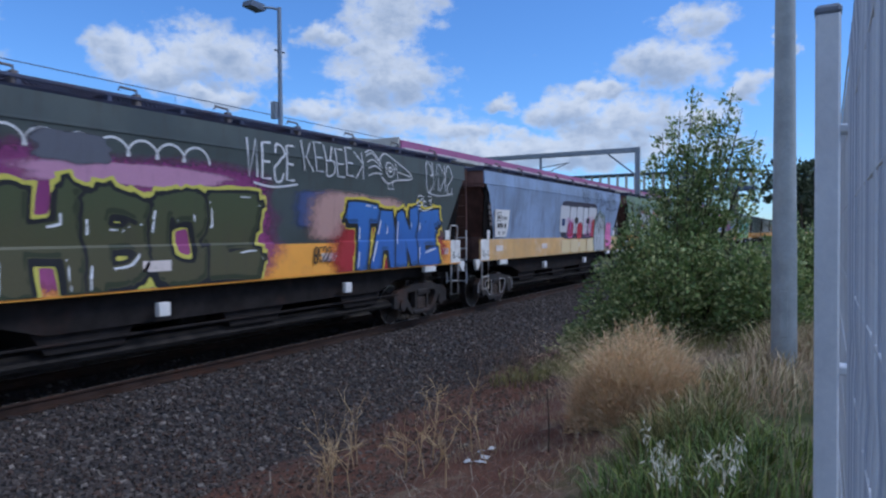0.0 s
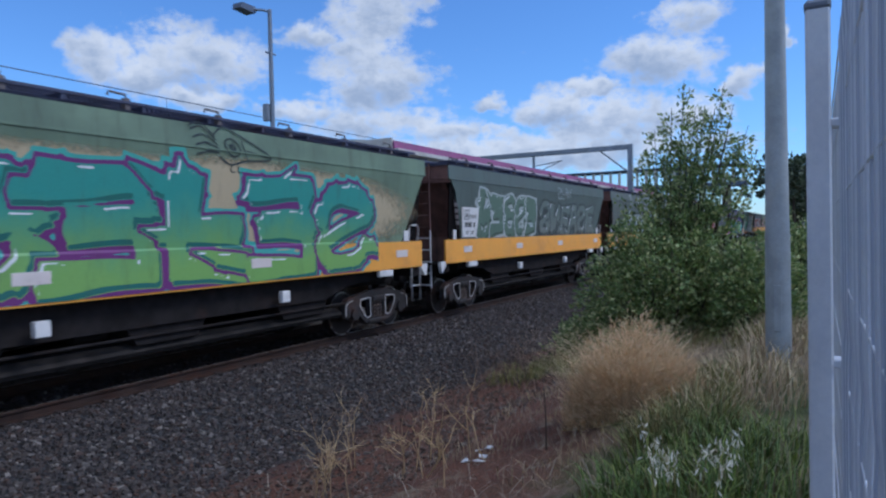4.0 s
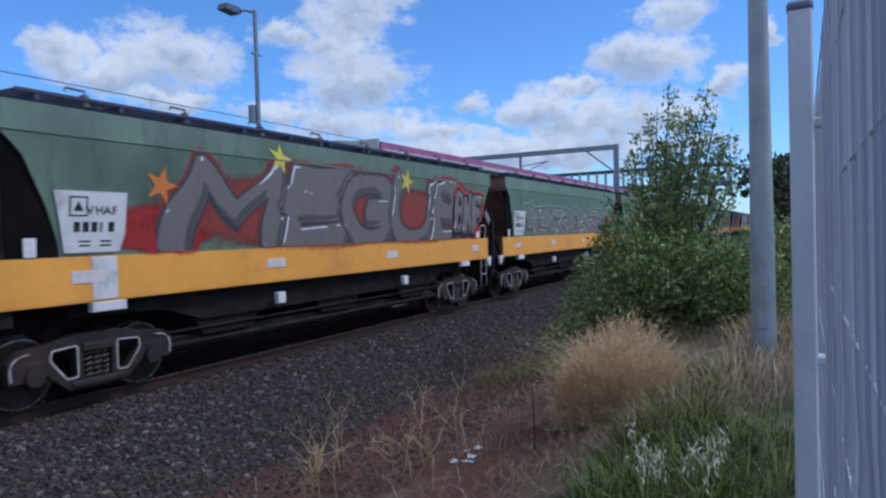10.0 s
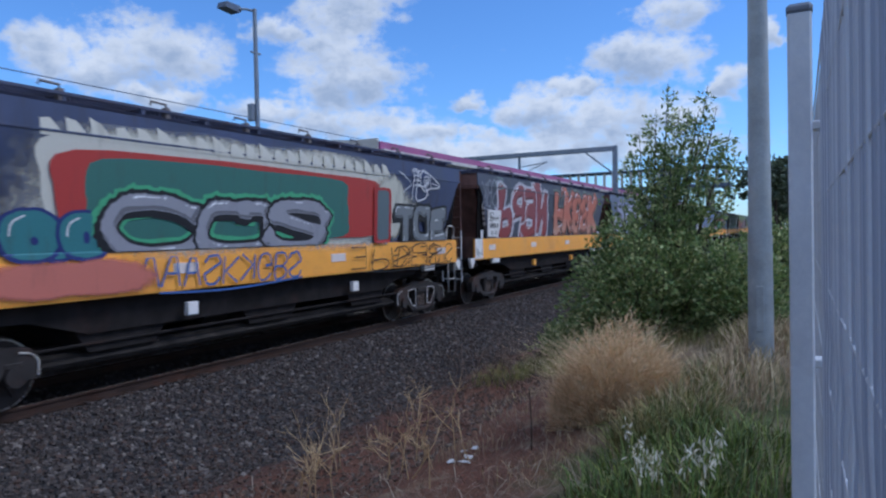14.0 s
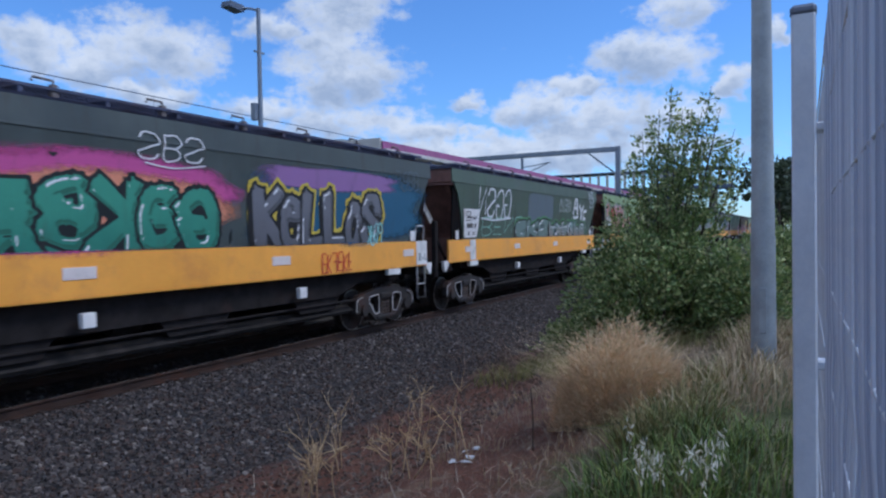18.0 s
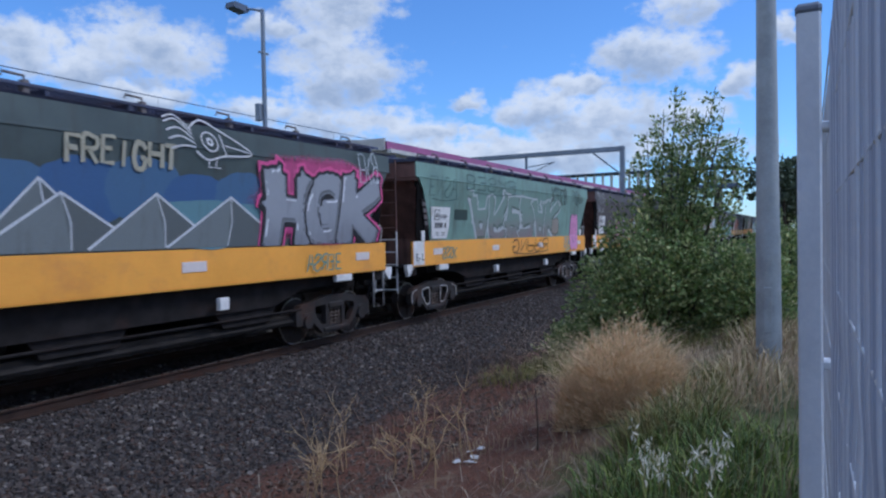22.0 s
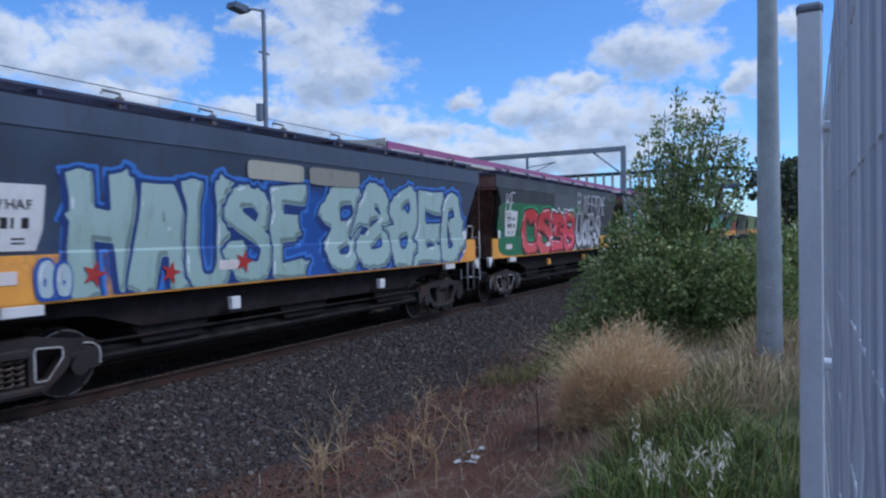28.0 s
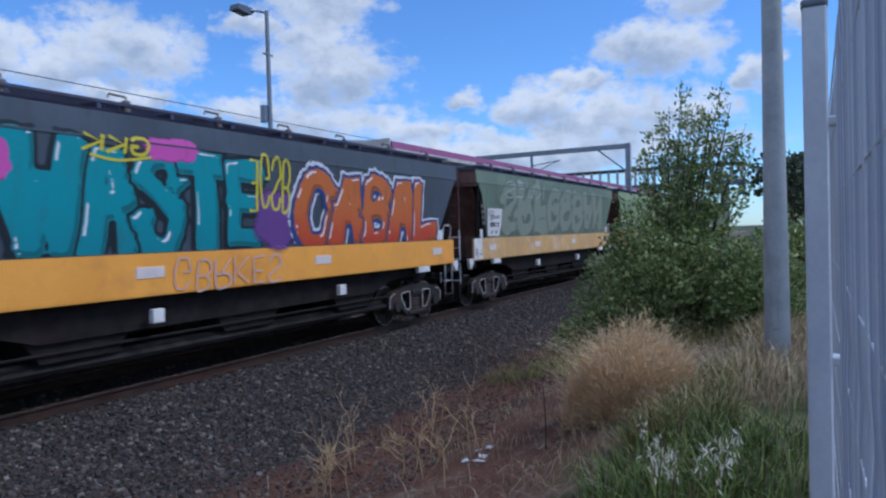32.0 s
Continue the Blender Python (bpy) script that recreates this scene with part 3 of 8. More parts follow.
def build_bush():
    shrub(13.3, 2.55, 1.64, 3.1, 84, ((2.16, 4.8), (2.34, 4.3), (2.0, 4.35), (1.46, 4.66), (1.62, 4.2), (1.3, 4.25), (1.1, 3.9), (2.7, 3.95), (1.82, 4.3), (2.5, 4.05), (0.95, 3.5), (2.9, 3.6), (2.22, 4.0), (1.9, 3.9), (1.7, 3.85), (1.4, 3.8), (2.05, 3.7), (1.2, 3.6), (2.45, 3.6)), 10000, 0.088, 11, "large bushy green shrub with upright leafy shoots")
    shrub(13.6, 4.0, 0.6, 0.95, 18, (), 2600, 0.08, 12, "low green shrub at the foot of the larger one")
    shrub(12.6, 0.95, 0.8, 1.9, 22, (), 4200, 0.085, 13, "green shrub beside the column")
    shrub(20.5, 0.35, 1.6, 2.6, 30, (), 7000, 0.11, 14, "green shrub behind the column")


def blades(name, label, category, spots, count, spread, tall, width, material, seed, lean=0.35, curl=0.5):
    """A stand of grass: narrow bent blades round the spots (x, y, radius)."""
    r = np.random.RandomState(seed)
    V, F = [], []
    for x, y, rad in spots:
        for _ in range(count):
            a, d = r.rand() * 6.283, rad * math.sqrt(r.rand())
            bx, by = x + d * math.cos(a) * spread, y + d * math.sin(a)
            bz = height(bx, by) - 0.02
            L = tall * r.uniform(0.45, 1.1) * (1 - 0.35 * (d / rad) ** 2)
            la = r.rand() * 6.283
            lx, ly = math.cos(la) * lean * L * r.rand() + 0.25 * L * math.cos(a) * d / rad, math.sin(la) * lean * L * r.rand() + 0.25 * L * math.sin(a) * d / rad
            sx, sy = -math.sin(la) * width, math.cos(la) * width
            o = len(V)
            for k in (0, 0.4, 0.75):
                w = 1 - 0.55 * k
                h = L * (k - curl * 0.35 * k * k)
                px, py = bx + lx * k * k, by + ly * k * k
                V += [(px - sx * w, py - sy * w, bz + h), (px + sx * w, py + sy * w, bz + h)]
            V.append((bx + lx * 1.15, by + ly * 1.15, bz + L * (1 - curl * 0.45)))
            F += [(o, o + 1, o + 3, o + 2), (o + 2, o + 3, o + 5, o + 4), (o + 4, o + 5, o + 6)]
    me = bpy.data.meshes.new(name)
    me.from_pydata(V, [], F)
    me.materials.append(material)
    return tagged(new(name, me), label, category, kind="stuff")


def build_plants():
    r = random.Random(5)
    straw = thin_blade(islands("dry_straw", [lin(222, 190, 152), lin(234, 206, 168), lin(202, 170, 134), lin(240, 220, 184), lin(186, 166, 126)], 0.95), 0.3)
    dull = thin_blade(islands("dull_dry_grass", [lin(180, 158, 128), lin(150, 128, 104), lin(200, 180, 148), lin(136, 130, 90)], 0.85), 0.1)
    green = thin_blade(islands("fresh_grass", [lin(72, 96, 44), lin(98, 120, 52), lin(60, 80, 40), lin(134, 148, 70), lin(112, 100, 70), lin(66, 88, 48)], 0.7), 0.12)
    deep = thin_blade(islands("deep_green_grass", [lin(82, 98, 50), lin(106, 116, 60), lin(150, 134, 88), lin(64, 80, 42), lin(172, 150, 108)], 0.75), 0.1)
    olive = islands("olive_grass", [lin(92, 100, 50), lin(118, 120, 64), lin(146, 134, 80), lin(72, 82, 42)], 0.7)
    blades("dry_grass_tuft", "soft dome of pale straw-coloured dry grass", "grass", [(6.95, 1.72, 0.46), (7.05, 1.86, 0.3), (6.85, 1.6, 0.42)], 1500, 1.0, 1.12, 0.0017, straw, 1, 1.0, 0.35)
    haze, way = [], []
    for _ in range(13000):
        a, q = r.uniform(0, 6.283), math.sqrt(r.random())
        d = Vector((q * math.cos(a), q * math.sin(a), 0))
        g = 0.62 * (1 + 0.45 * noise.noise((3 * d.x, 3 * d.y, 2.0)) + 0.25 * noise.noise((9 * d.x, 9 * d.y, 7.0)))
        x, y = 6.95 + g * d.x, 1.7 + g * d.y
        haze.append((x, y, height(x, y) + (0.8 * math.sqrt(1.03 - q * q)) * r.uniform(0.0, 1.0) * r.uniform(0.8, 1.25) * (1 + 0.3 * noise.noise((5 * d.x, 5 * d.y, 3.0)))))
        way.append((d.x + r.gauss(0, .3), d.y + r.gauss(0, .3), 0.8))
    tagged(leaves("feathery_grass_heads", haze, way, 0.095, 0.022, straw, None, 77), "feathery pale seed heads over the dry grass tuft", "grass", kind="stuff")
    blades("olive_grass_clump", "olive green grass clump behind the dry tuft", "grass", [(6.5, 0.95, 0.4), (5.9, 0.92, 0.32), (7.4, 1.0, 0.45), (5.6, 1.15, 0.25)], 520, 1.0, 0.5, 0.005, deep, 2, 0.7, 0.45)
    spots = [(4.15 + 0.25 * i + r.uniform(-.1, .1), 0.30 + 0.28 * j + r.uniform(-.1, .1), 0.32) for i in range(7) for j in range(4) if 0.30 + 0.28 * j < 1.5 - 0.03 * i]
    blades("green_grass", "lush green grass growing along the fence", "grass", spots, 84, 1.0, 0.42, 0.006, green, 3, 0.75, 0.6)
    blades("shaded_grass", "mixed dry and green grass along the fence line", "grass", [(6.2 + 0.55 * i, 0.3 + r.uniform(0, .7), 0.5) for i in range(14)], 150, 1.0, 0.5, 0.0075, dull, 4, 0.7, 0.5)
    blades("bank_grass", "short dull dry grass on the earth bank", "grass", [(r.uniform(4.4, 16), r.uniform(1.4, 3.9), 0.4) for _ in range(44)], 56, 1.0, 0.24, 0.0028, dull, 6, 0.9, 0.5)
    blades("grass_under_bush", "rough grass below the shrub", "grass", [(r.uniform(10.6, 15), r.uniform(0.4, 4.8), 0.5) for _ in range(46)], 110, 1.0, 0.45, 0.005, olive, 7, 0.8, 0.5)
    # dry stems and straw lying over the earth
    q = np.random.RandomState(21)
    V, F = [], []
    for _ in range(2800):
        x, y = 4.4 + 8.0 * q.rand() ** 1.5, q.uniform(1.1, 5.0)
        a, L, w = q.rand() * 6.283, q.uniform(0.06, 0.3), q.uniform(0.0015, 0.004)
        rise = q.uniform(0.0, 0.12)
        z = height(x, y) + 0.008
        c, s = math.cos(a), math.sin(a)
        o = len(V)
        V += [(x - s * w, y + c * w, z), (x + s * w, y - c * w, z), (x + c * L * .5 + s * w, y + s * L * .5 - c * w, z + rise), (x + c * L * .5 - s * w, y + s * L * .5 + c * w, z + rise), (x + c * L, y + s * L, z + rise * q.uniform(0.2, 1.6))]
        F += [(o, o + 1, o + 2, o + 3), (o + 3, o + 2, o + 4)]
    me = bpy.data.meshes.new("fallen_straw")
    me.from_pydata(V, [], F)
    me.materials.append(islands("fallen_straw", [lin(116, 100, 86), lin(92, 76, 66), lin(146, 130, 112), lin(80, 66, 60), lin(170, 160, 144)], 0.9))
    tagged(new("fallen_straw", me), "broken dry stems and straw strewn over the earth", "straw", kind="stuff")
    # oat grass with pale hanging ears
    ear = islands("pale_oat_ear", [lin(232, 226, 208), lin(214, 204, 180), lin(240, 236, 222)], 0.7)
    stalk = surface("dry_stalk", lin(170, 150, 104), 0.8, 0, 0.2, 8)
    for i in range(11):
        x, y = 4.28 + r.uniform(-.22, .22), (0.5, 0.8)[i % 2] + 0.02 * i + r.uniform(-.06, .06)
        z = height(x, y)
        t = thing("oat_grass", "wild oat stalk with pale hanging ears", "grass stalk", (x, y, z), "wild oats")
        h = r.uniform(0.34, 0.58)
        lx, ly = r.uniform(-.14, .14), r.uniform(-.14, .14)
        part("stalk", Shape().tube([(0, 0, -0.02), (lx * .3, ly * .3, h * .6), (lx, ly, h)], 0.0024, 4, 0.001), stalk, t)
        pts, ds = [], []
        for j in range(17):
            k = r.uniform(0.5, 1.0)
            pts.append((lx * k * k + r.gauss(0, .02), ly * k * k + r.gauss(0, .02), h * k + r.gauss(0, .01)))
            ds.append((r.gauss(0, .5), r.gauss(0, .5), -1.2))
        leaves("ears", pts, ds, 0.052, 0.13, ear, t, 40 + i)
    # branched dry weeds on the earth
    weed = islands("dry_weed", [lin(196, 168, 122), lin(162, 134, 100), lin(216, 190, 146)], 0.85)
    faded = islands("grey_weed", [lin(128, 106, 92), lin(98, 80, 70), lin(150, 130, 112)], 0.9)
    for i in range(42):
        if i < 20:
            x, y = r.uniform(4.9, 6.3), r.uniform(2.7, 4.5)
        else:
            x, y = r.uniform(6.2, 11.5), r.uniform(3.6, 5.3)
        z = height(x, y)
        t = thing("dry_weed", "brittle leafless dry weed with forked twigs", "weed", (x, y, z), "dry weeds")
        s = Shape()
        h = r.uniform(0.4, 0.9)

        def fork(p, d, L, rad, depth):
            e = p + d * L
            m = p.lerp(e, 0.5) + Vector((r.gauss(0, .015), r.gauss(0, .015), r.gauss(0, .01)))
            s.tube([p, m, e], rad, 4, rad * 0.6)
            if depth:
                for _ in range(r.choice((2, 3))):
                    fork(p.lerp(e, r.uniform(.5, 1)), (d + Vector((r.gauss(0, .5), r.gauss(0, .5), r.gauss(0, .25)))).normalized(), L * r.uniform(.45, .75), rad * .62, depth - 1)

        near = i < 20
        fork(Vector((0, 0, -0.03)), Vector((r.gauss(0, .25), r.gauss(0, .25), 1)).normalized(), h * (0.62 if near else 0.6), 0.0075 if near else 0.006, 2 if near and i % 3 else 3)
        part("stem", s, weed if i < 20 else faded, t)
    st = thing("dead_stalk", "single dark upright dead stalk", "weed", (6.05, 2.26, height(6.05, 2.26)))
    part("stalk", Shape().tube([(0, 0, -0.05), (0.01, 0, 0.25), (0, 0.01, 0.56)], 0.009, 6, 0.005), surface("dark_stalk", lin(60, 48, 42), 0.9), st)
    paper = surface("weathered_litter", lin(196, 198, 204), 0.6, 0, 0.1, 9, lin(120, 120, 124), 0.4)
    for i in range(6):
        x, y = 6.1 + r.uniform(-.28, .3), 2.95 + r.uniform(-.16, .16)
        t = thing("litter_scrap", "crumpled pale scrap of litter on the earth", "litter", (x, y, height(x, y) + 0.012), "scraps of litter")
        v = [(0.045 * math.cos(a) * r.uniform(.5, 1.2), 0.045 * math.sin(a) * r.uniform(.5, 1.2), r.uniform(-0.005, .03)) for a in (0, 1, 2, 3, 4, 5)]
        part("scrap", Shape().add(v + [(a, b, c - 0.004) for a, b, c in v], [(0, 1, 2, 3, 4, 5), (11, 10, 9, 8, 7, 6)] + [(j, 6 + j, 6 + (j + 1) % 6, (j + 1) % 6) for j in range(6)]), paper, t)
    # far trees beyond the fence line
    far = leaf_material("far_foliage", [lin(54, 68, 52), lin(70, 84, 62), lin(84, 96, 70)])
    bark = surface("far_bark", lin(70, 62, 54), 0.9)
    for i in range(16):
        x, y = r.uniform(95, 190), r.uniform(-28, 5)
        t = thing("tree", "distant dark green tree beyond the railway", "tree", (x, y, -0.6), "distant trees")
        h = r.uniform(8.5, 12.5)
        part("trunk", Shape().tube([(0, 0, 0), (0.2, 0.1, h * .4), (0.1, 0, h * .8)], 0.28, 7, 0.08), bark, t)
        pts, ds = [], []
        lobes = [(r.gauss(0, 2), r.gauss(0, 2), h * r.uniform(.42, .9), r.uniform(1.2, 2.4)) for _ in range(11)]
        for lx, ly, lz, lr in lobes:
            for _ in range(170):
                d = Vector((r.gauss(0, 1), r.gauss(0, 1), r.gauss(0, .8))).normalized()
                pts.append((lx + d.x * lr, ly + d.y * lr, lz + d.z * lr * .7))
                ds.append(tuple(d))
        leaves("crown", pts, ds, 0.75, 0.35, far, t, 100 + i)


# ------------------------------------------------------------------ clouds
# one drifting sheet of fair-weather cloud, far off: centre and half size in degrees of bearing and height
CLOUDS = ((60.2, 14.0, 2.6, 1.9), (52.5, 14.2, 5.6, 2.7), (52.3, 11.0, 4.0, 1.0), (36.8, 12.8, 5.3, 2.7), (38.5, 9.3, 4.6, 1.7), (37.2, 18.3, 4.2, 2.1), (10.9, 13.8, 5.0, 2.1), (15.3, 8.8, 6.6, 2.6), (16.9, 12.0, 1.9, 0.9),
          (25.2, 7.9, 1.6, 0.9), (4.4, 11.2, 1.6, 1.2), (1.3, 14.5, 0.8, 1.2), (26.4, 10.9, 1.8, 0.8), (30.9, 8.6, 4.2, 1.5), (24.0, 6.4, 19.0, 1.6), (8.5, 9.0, 3.0, 1.6), (8.3, 17.3, 3.6, 1.3), (44.4, 10.2, 3.2, 1.0), (43.3, 16.8, 2.3, 1.2), (38.0, 15.6, 4.0, 2.4), (36.5, 20.5, 5.0, 2.0), (57.0, 12.6, 5.0, 1.6), (20.0, 10.2, 4.0, 1.8))


def build_clouds():
    m = bpy.data.materials.new("cloud_sheet")
    m.use_nodes = True
    n, l = m.node_tree.nodes, m.node_tree.links
    n.clear()

    def op(kind, a, b=None, c=None):
        x = n.new("ShaderNodeMath")
        x.operation = kind
        for i, v in enumerate((a, b, c)):
            if v is None:
                continue
            if isinstance(v, (int, float)):
                x.inputs[i].default_value = v
            else:
                l.new(v, x.inputs[i])
        return x.outputs[0]

    co = n.new("ShaderNodeTexCoord").outputs["Object"]
    sep = n.new("ShaderNodeSeparateXYZ")
    l.new(co, sep.inputs[0])
    x, y, z = sep.outputs
    az = op("MULTIPLY", op("ARCTAN2", y, x), 57.2958)
    el = op("MULTIPLY", op("ARCTAN2", z, op("SQRT", op("ADD", op("MULTIPLY", x, x), op("MULTIPLY", y, y)))), 57.2958)
    comb = n.new("ShaderNodeCombineXYZ")
    l.new(az, comb.inputs[0])
    l.new(op("MULTIPLY", el, 1.35), comb.inputs[1])
    puff = noise_node(n, l, comb.outputs[0], 0.5, 9, 0.64)
    wisp = noise_node(n, l, comb.outputs[0], 0.2, 6, 0.55)
    bulge = n.new("ShaderNodeTexNoise")
    bulge.inputs["Scale"].default_value, bulge.inputs["Detail"].default_value = 0.34, 3
    l.new(comb.outputs[0], bulge.inputs["Vector"])
    bs = n.new("ShaderNodeSeparateColor")
    l.new(bulge.outputs["Color"], bs.inputs[0])
    waz = op("MULTIPLY_ADD", op("SUBTRACT", bs.outputs[0], 0.5), 6.5, az)
    wel = op("MULTIPLY_ADD", op("SUBTRACT", bs.outputs[1], 0.5), 3.0, el)
    dens, low = None, None
    for a, e, ra, re in CLOUDS:
        u = op("DIVIDE", op("SUBTRACT", waz, a), ra * 1.05)
        w = op("DIVIDE", op("SUBTRACT", wel, e), re * 1.05)
        d = op("SUBTRACT", 1.0, op("ADD", op("MULTIPLY", u, u), op("MULTIPLY", w, w)))
        # the lower half of each cloud is in its own shade
        g = op("MULTIPLY", w, op("MAXIMUM", d, 0.0))
        dens = d if dens is None else op("SMOOTH_MAX", dens, d, 0.35)
        low = g if low is None else op("ADD", low, g)
    dens = op("MAXIMUM", dens, -1.0)
    # unseen broken cloud everywhere else, added for fill light, open round the sun
    rest = op("MAXIMUM", ramp(n, l, el, 21.0, 27.0), op("MAXIMUM", ramp(n, l, az, 66.0, 74.0), ramp(n, l, az, -6.0, -14.0)))
    toward = op("ADD", op("ADD", op("MULTIPLY", x, SUN_WAY.x / 2200), op("MULTIPLY", y, SUN_WAY.y / 2200)), op("MULTIPLY", z, SUN_WAY.z / 2200))
    rest = op("MULTIPLY", rest, ramp(n, l, toward, 0.93, 0.88))
    broad = n.new("ShaderNodeTexNoise")
    broad.inputs["Scale"].default_value, broad.inputs["Detail"].default_value = 0.0016, 5
    l.new(co, broad.inputs["Vector"])
    over = op("MULTIPLY_ADD", op("SUBTRACT", broad.outputs["Fac"], 0.47), 6.0, 0.35)
    dens = op("ADD", op("MULTIPLY", dens, op("SUBTRACT", 1.0, rest)), op("MULTIPLY", over, rest))
    sun_gap = ramp(n, l, toward, 0.93, 0.88)
    t = op("ADD", op("MULTIPLY", dens, 0.5), op("MULTIPLY", op("SUBTRACT", puff, 0.5), 1.7))
    cover = op("MULTIPLY", ramp(n, l, t, -0.26, 0.44), sun_gap)
    lit = op("ADD", op("ADD", op("MULTIPLY", low, 0.9), op("MULTIPLY", op("SUBTRACT", puff, 0.5), -0.9)), op("MULTIPLY", op("SUBTRACT", wisp, 0.5), 1.2))
    k = ramp(n, l, op("SUBTRACT", lit, op("MULTIPLY", t, 0.5)), -0.9, 0.4)
    col = mix(n, l, k, lin(170, 184, 207), lin(236, 238, 244))
    em = n.new("ShaderNodeEmission")
    l.new(col, em.inputs[0])
    em.inputs[1].default_value = 0.87
    tr = n.new("ShaderNodeBsdfTransparent")
    mx = n.new("ShaderNodeMixShader")
    l.new(op("MULTIPLY", cover, 0.97), mx.inputs[0])
    l.new(tr.outputs[0], mx.inputs[1])
    l.new(em.outputs[0], mx.inputs[2])
    l.new(mx.outputs[0], n.new("ShaderNodeOutputMaterial").inputs["Surface"])
    s = Shape()
    R = 2200.0
    A, E = [4 * i for i in range(91)], [1.2 + 3.7 * i for i in range(25)]
    s.v = [(R * math.cos(radians(e)) * math.cos(radians(a)), R * math.cos(radians(e)) * math.sin(radians(a)), R * math.sin(radians(e))) for a in A for e in E]
    w = len(E)
    s.f = [(i * w + j, i * w + j + 1, (i + 1) * w + j + 1, (i + 1) * w + j) for i in range(len(A) - 1) for j in range(w - 1)]
    s.s = [True] * len(s.f)
    c = part("cloud_backdrop", s, m)
    return tagged(c, "drifting white and grey fair-weather clouds in a blue sky", "clouds", kind="structure")


# ------------------------------------------------------------------ grain hopper wagons
PITCH = 15.4
SPEED = 19.748
START = 16.99
SILL_Y, SIDE_Y = -1.45, -1.43
SILL_LO, SILL_HI, KINK, EAVE = 1.36, 1.95, 3.50, 3.845
TOP_Y = -1.59
R_WHEEL = 0.46
MESH = {}


def shared(key, make):
    if key not in MESH:
        MESH[key] = make(Shape()).mesh(key)
    return MESH[key]


def side_y(z):
    """Where the outer skin of the near side lies at a height: it leans out from the sill to the kink, then stands upright."""
    if z <= SILL_HI + 0.001:
        return SILL_Y
    return SIDE_Y + (TOP_Y - SIDE_Y) * min(1.0, (z - SILL_HI) / (KINK - SILL_HI))


def lean(s, sg=-1):
    """Tilts flat work on the near (or far) side out with the leaning skin."""
    s.v = [(x, y - sg * (side_y(z) - SIDE_Y) if z > SILL_HI + 0.001 else y, z) for x, y, z in s.v]
    return s


def on_side(x, z):
    """Carries a point drawn on an upright sheet, which stood 8.36 m off and bent back above its upper crease, onto the leaning side."""
    far = 8.36 + 0.42 * max(0.0, z - 3.52)
    k = 1.0
    for _ in range(4):
        h = 2.11 + (z - 2.11) * k
        k = (TRACK_Y + side_y(max(h, SILL_HI + 0.01))) / far
    if z <= SILL_HI + 0.02:
        return x, z
    return max(0.63, x - 8.0 * (1 - k)), 2.11 + (z - 2.11) * k


def m_side(s, sg=-1):
    # cut back in a curve at the front end and straight at the rear, following the hopper's end sheets
    lo = [(1.47, SILL_HI), (13.93, SILL_HI)]
    hi = [(14.72, KINK), (0.68, KINK), (0.98, 3.2), (1.3, 2.56), (1.45, 2.12)]
    o = lo + hi
    s.prism(o if sg < 0 else o[::-1], 1, sg * 1.43, sg * 1.40)
    return lean(s, sg)


def m_band(s, sg=-1):
    y = -TOP_Y * sg
    return s.prism([(y, KINK), (y - sg * 0.01, EAVE), (y - sg * 0.04, EAVE), (y - sg * 0.03, KINK)], 0, 0.6, 14.8)


def m_rib(s):
    return s.bevel(0.6, 14.8, TOP_Y - 0.012, TOP_Y + 0.01, KINK - 0.02, KINK + 0.012, 0.004)


def m_roof(s):
    o = [(-1.58, EAVE), (-1.6, EAVE + 0.035), (-1.4, EAVE + 0.06), (-0.6, EAVE + 0.13), (0.6, EAVE + 0.13), (1.4, EAVE + 0.06), (1.6, EAVE + 0.035), (1.58, EAVE)]
    return s.prism(o, 0, 0.55, 14.85)


def m_walk(s):
    """A walkway of open grating over the near edge of the roof: rails, cross bars and stub legs."""
    for y in (-1.5, -1.12):
        s.bevel(0.95, 14.5, y - 0.012, y + 0.012, EAVE + 0.13, EAVE + 0.175, 0.004)
    for y in (-1.4, -1.31, -1.22):
        s.box(0.95, 14.5, y - 0.006, y + 0.006, EAVE + 0.14, EAVE + 0.165)
    for i in range(181):
        x = 0.97 + 0.0747 * i
        s.box(x - 0.008, x + 0.008, -1.5, -1.12, EAVE + 0.145, EAVE + 0.16)
    for i in range(12):
        x = 1.2 + 1.18 * i
        s.bevel(x, x + 0.06, -1.5, -1.1, EAVE + 0.03, EAVE + 0.14, 0.004)
    return s


def m_hatch(s):
    s.prism([(-0.5, 0), (-0.42, 0.14), (0.42, 0.14), (0.5, 0)], 0, -1.25, 1.25)
    for x in (-1.0, 0, 1.0):
        s.bevel(x - 0.04, x + 0.04, -0.55, 0.55, 0.13, 0.17, 0.008)
    return s


def m_latch(s):
    return s.tube([(0, 0, 0), (0, 0, 0.11), (-0.26, 0, 0.12), (-0.28, 0, 0.07)], 0.018, 6).bevel(-0.045, 0.045, -0.05, 0.05, -0.14, 0.06, 0.01)


def m_sill(s, sg=-1):
    s.prism([(0.6, SILL_LO), (14.8, SILL_LO), (14.8, SILL_HI), (0.6, SILL_HI)] if sg < 0 else [(0.6, SILL_HI), (14.8, SILL_HI), (14.8, SILL_LO), (0.6, SILL_LO)], 1, sg * 1.45, sg * 1.40)
    return s.bevel(0.6, 14.8, min(sg * 1.45, sg * 1.25), max(sg * 1.45, sg * 1.25), SILL_LO - 0.02, SILL_LO + 0.01, 0.005)


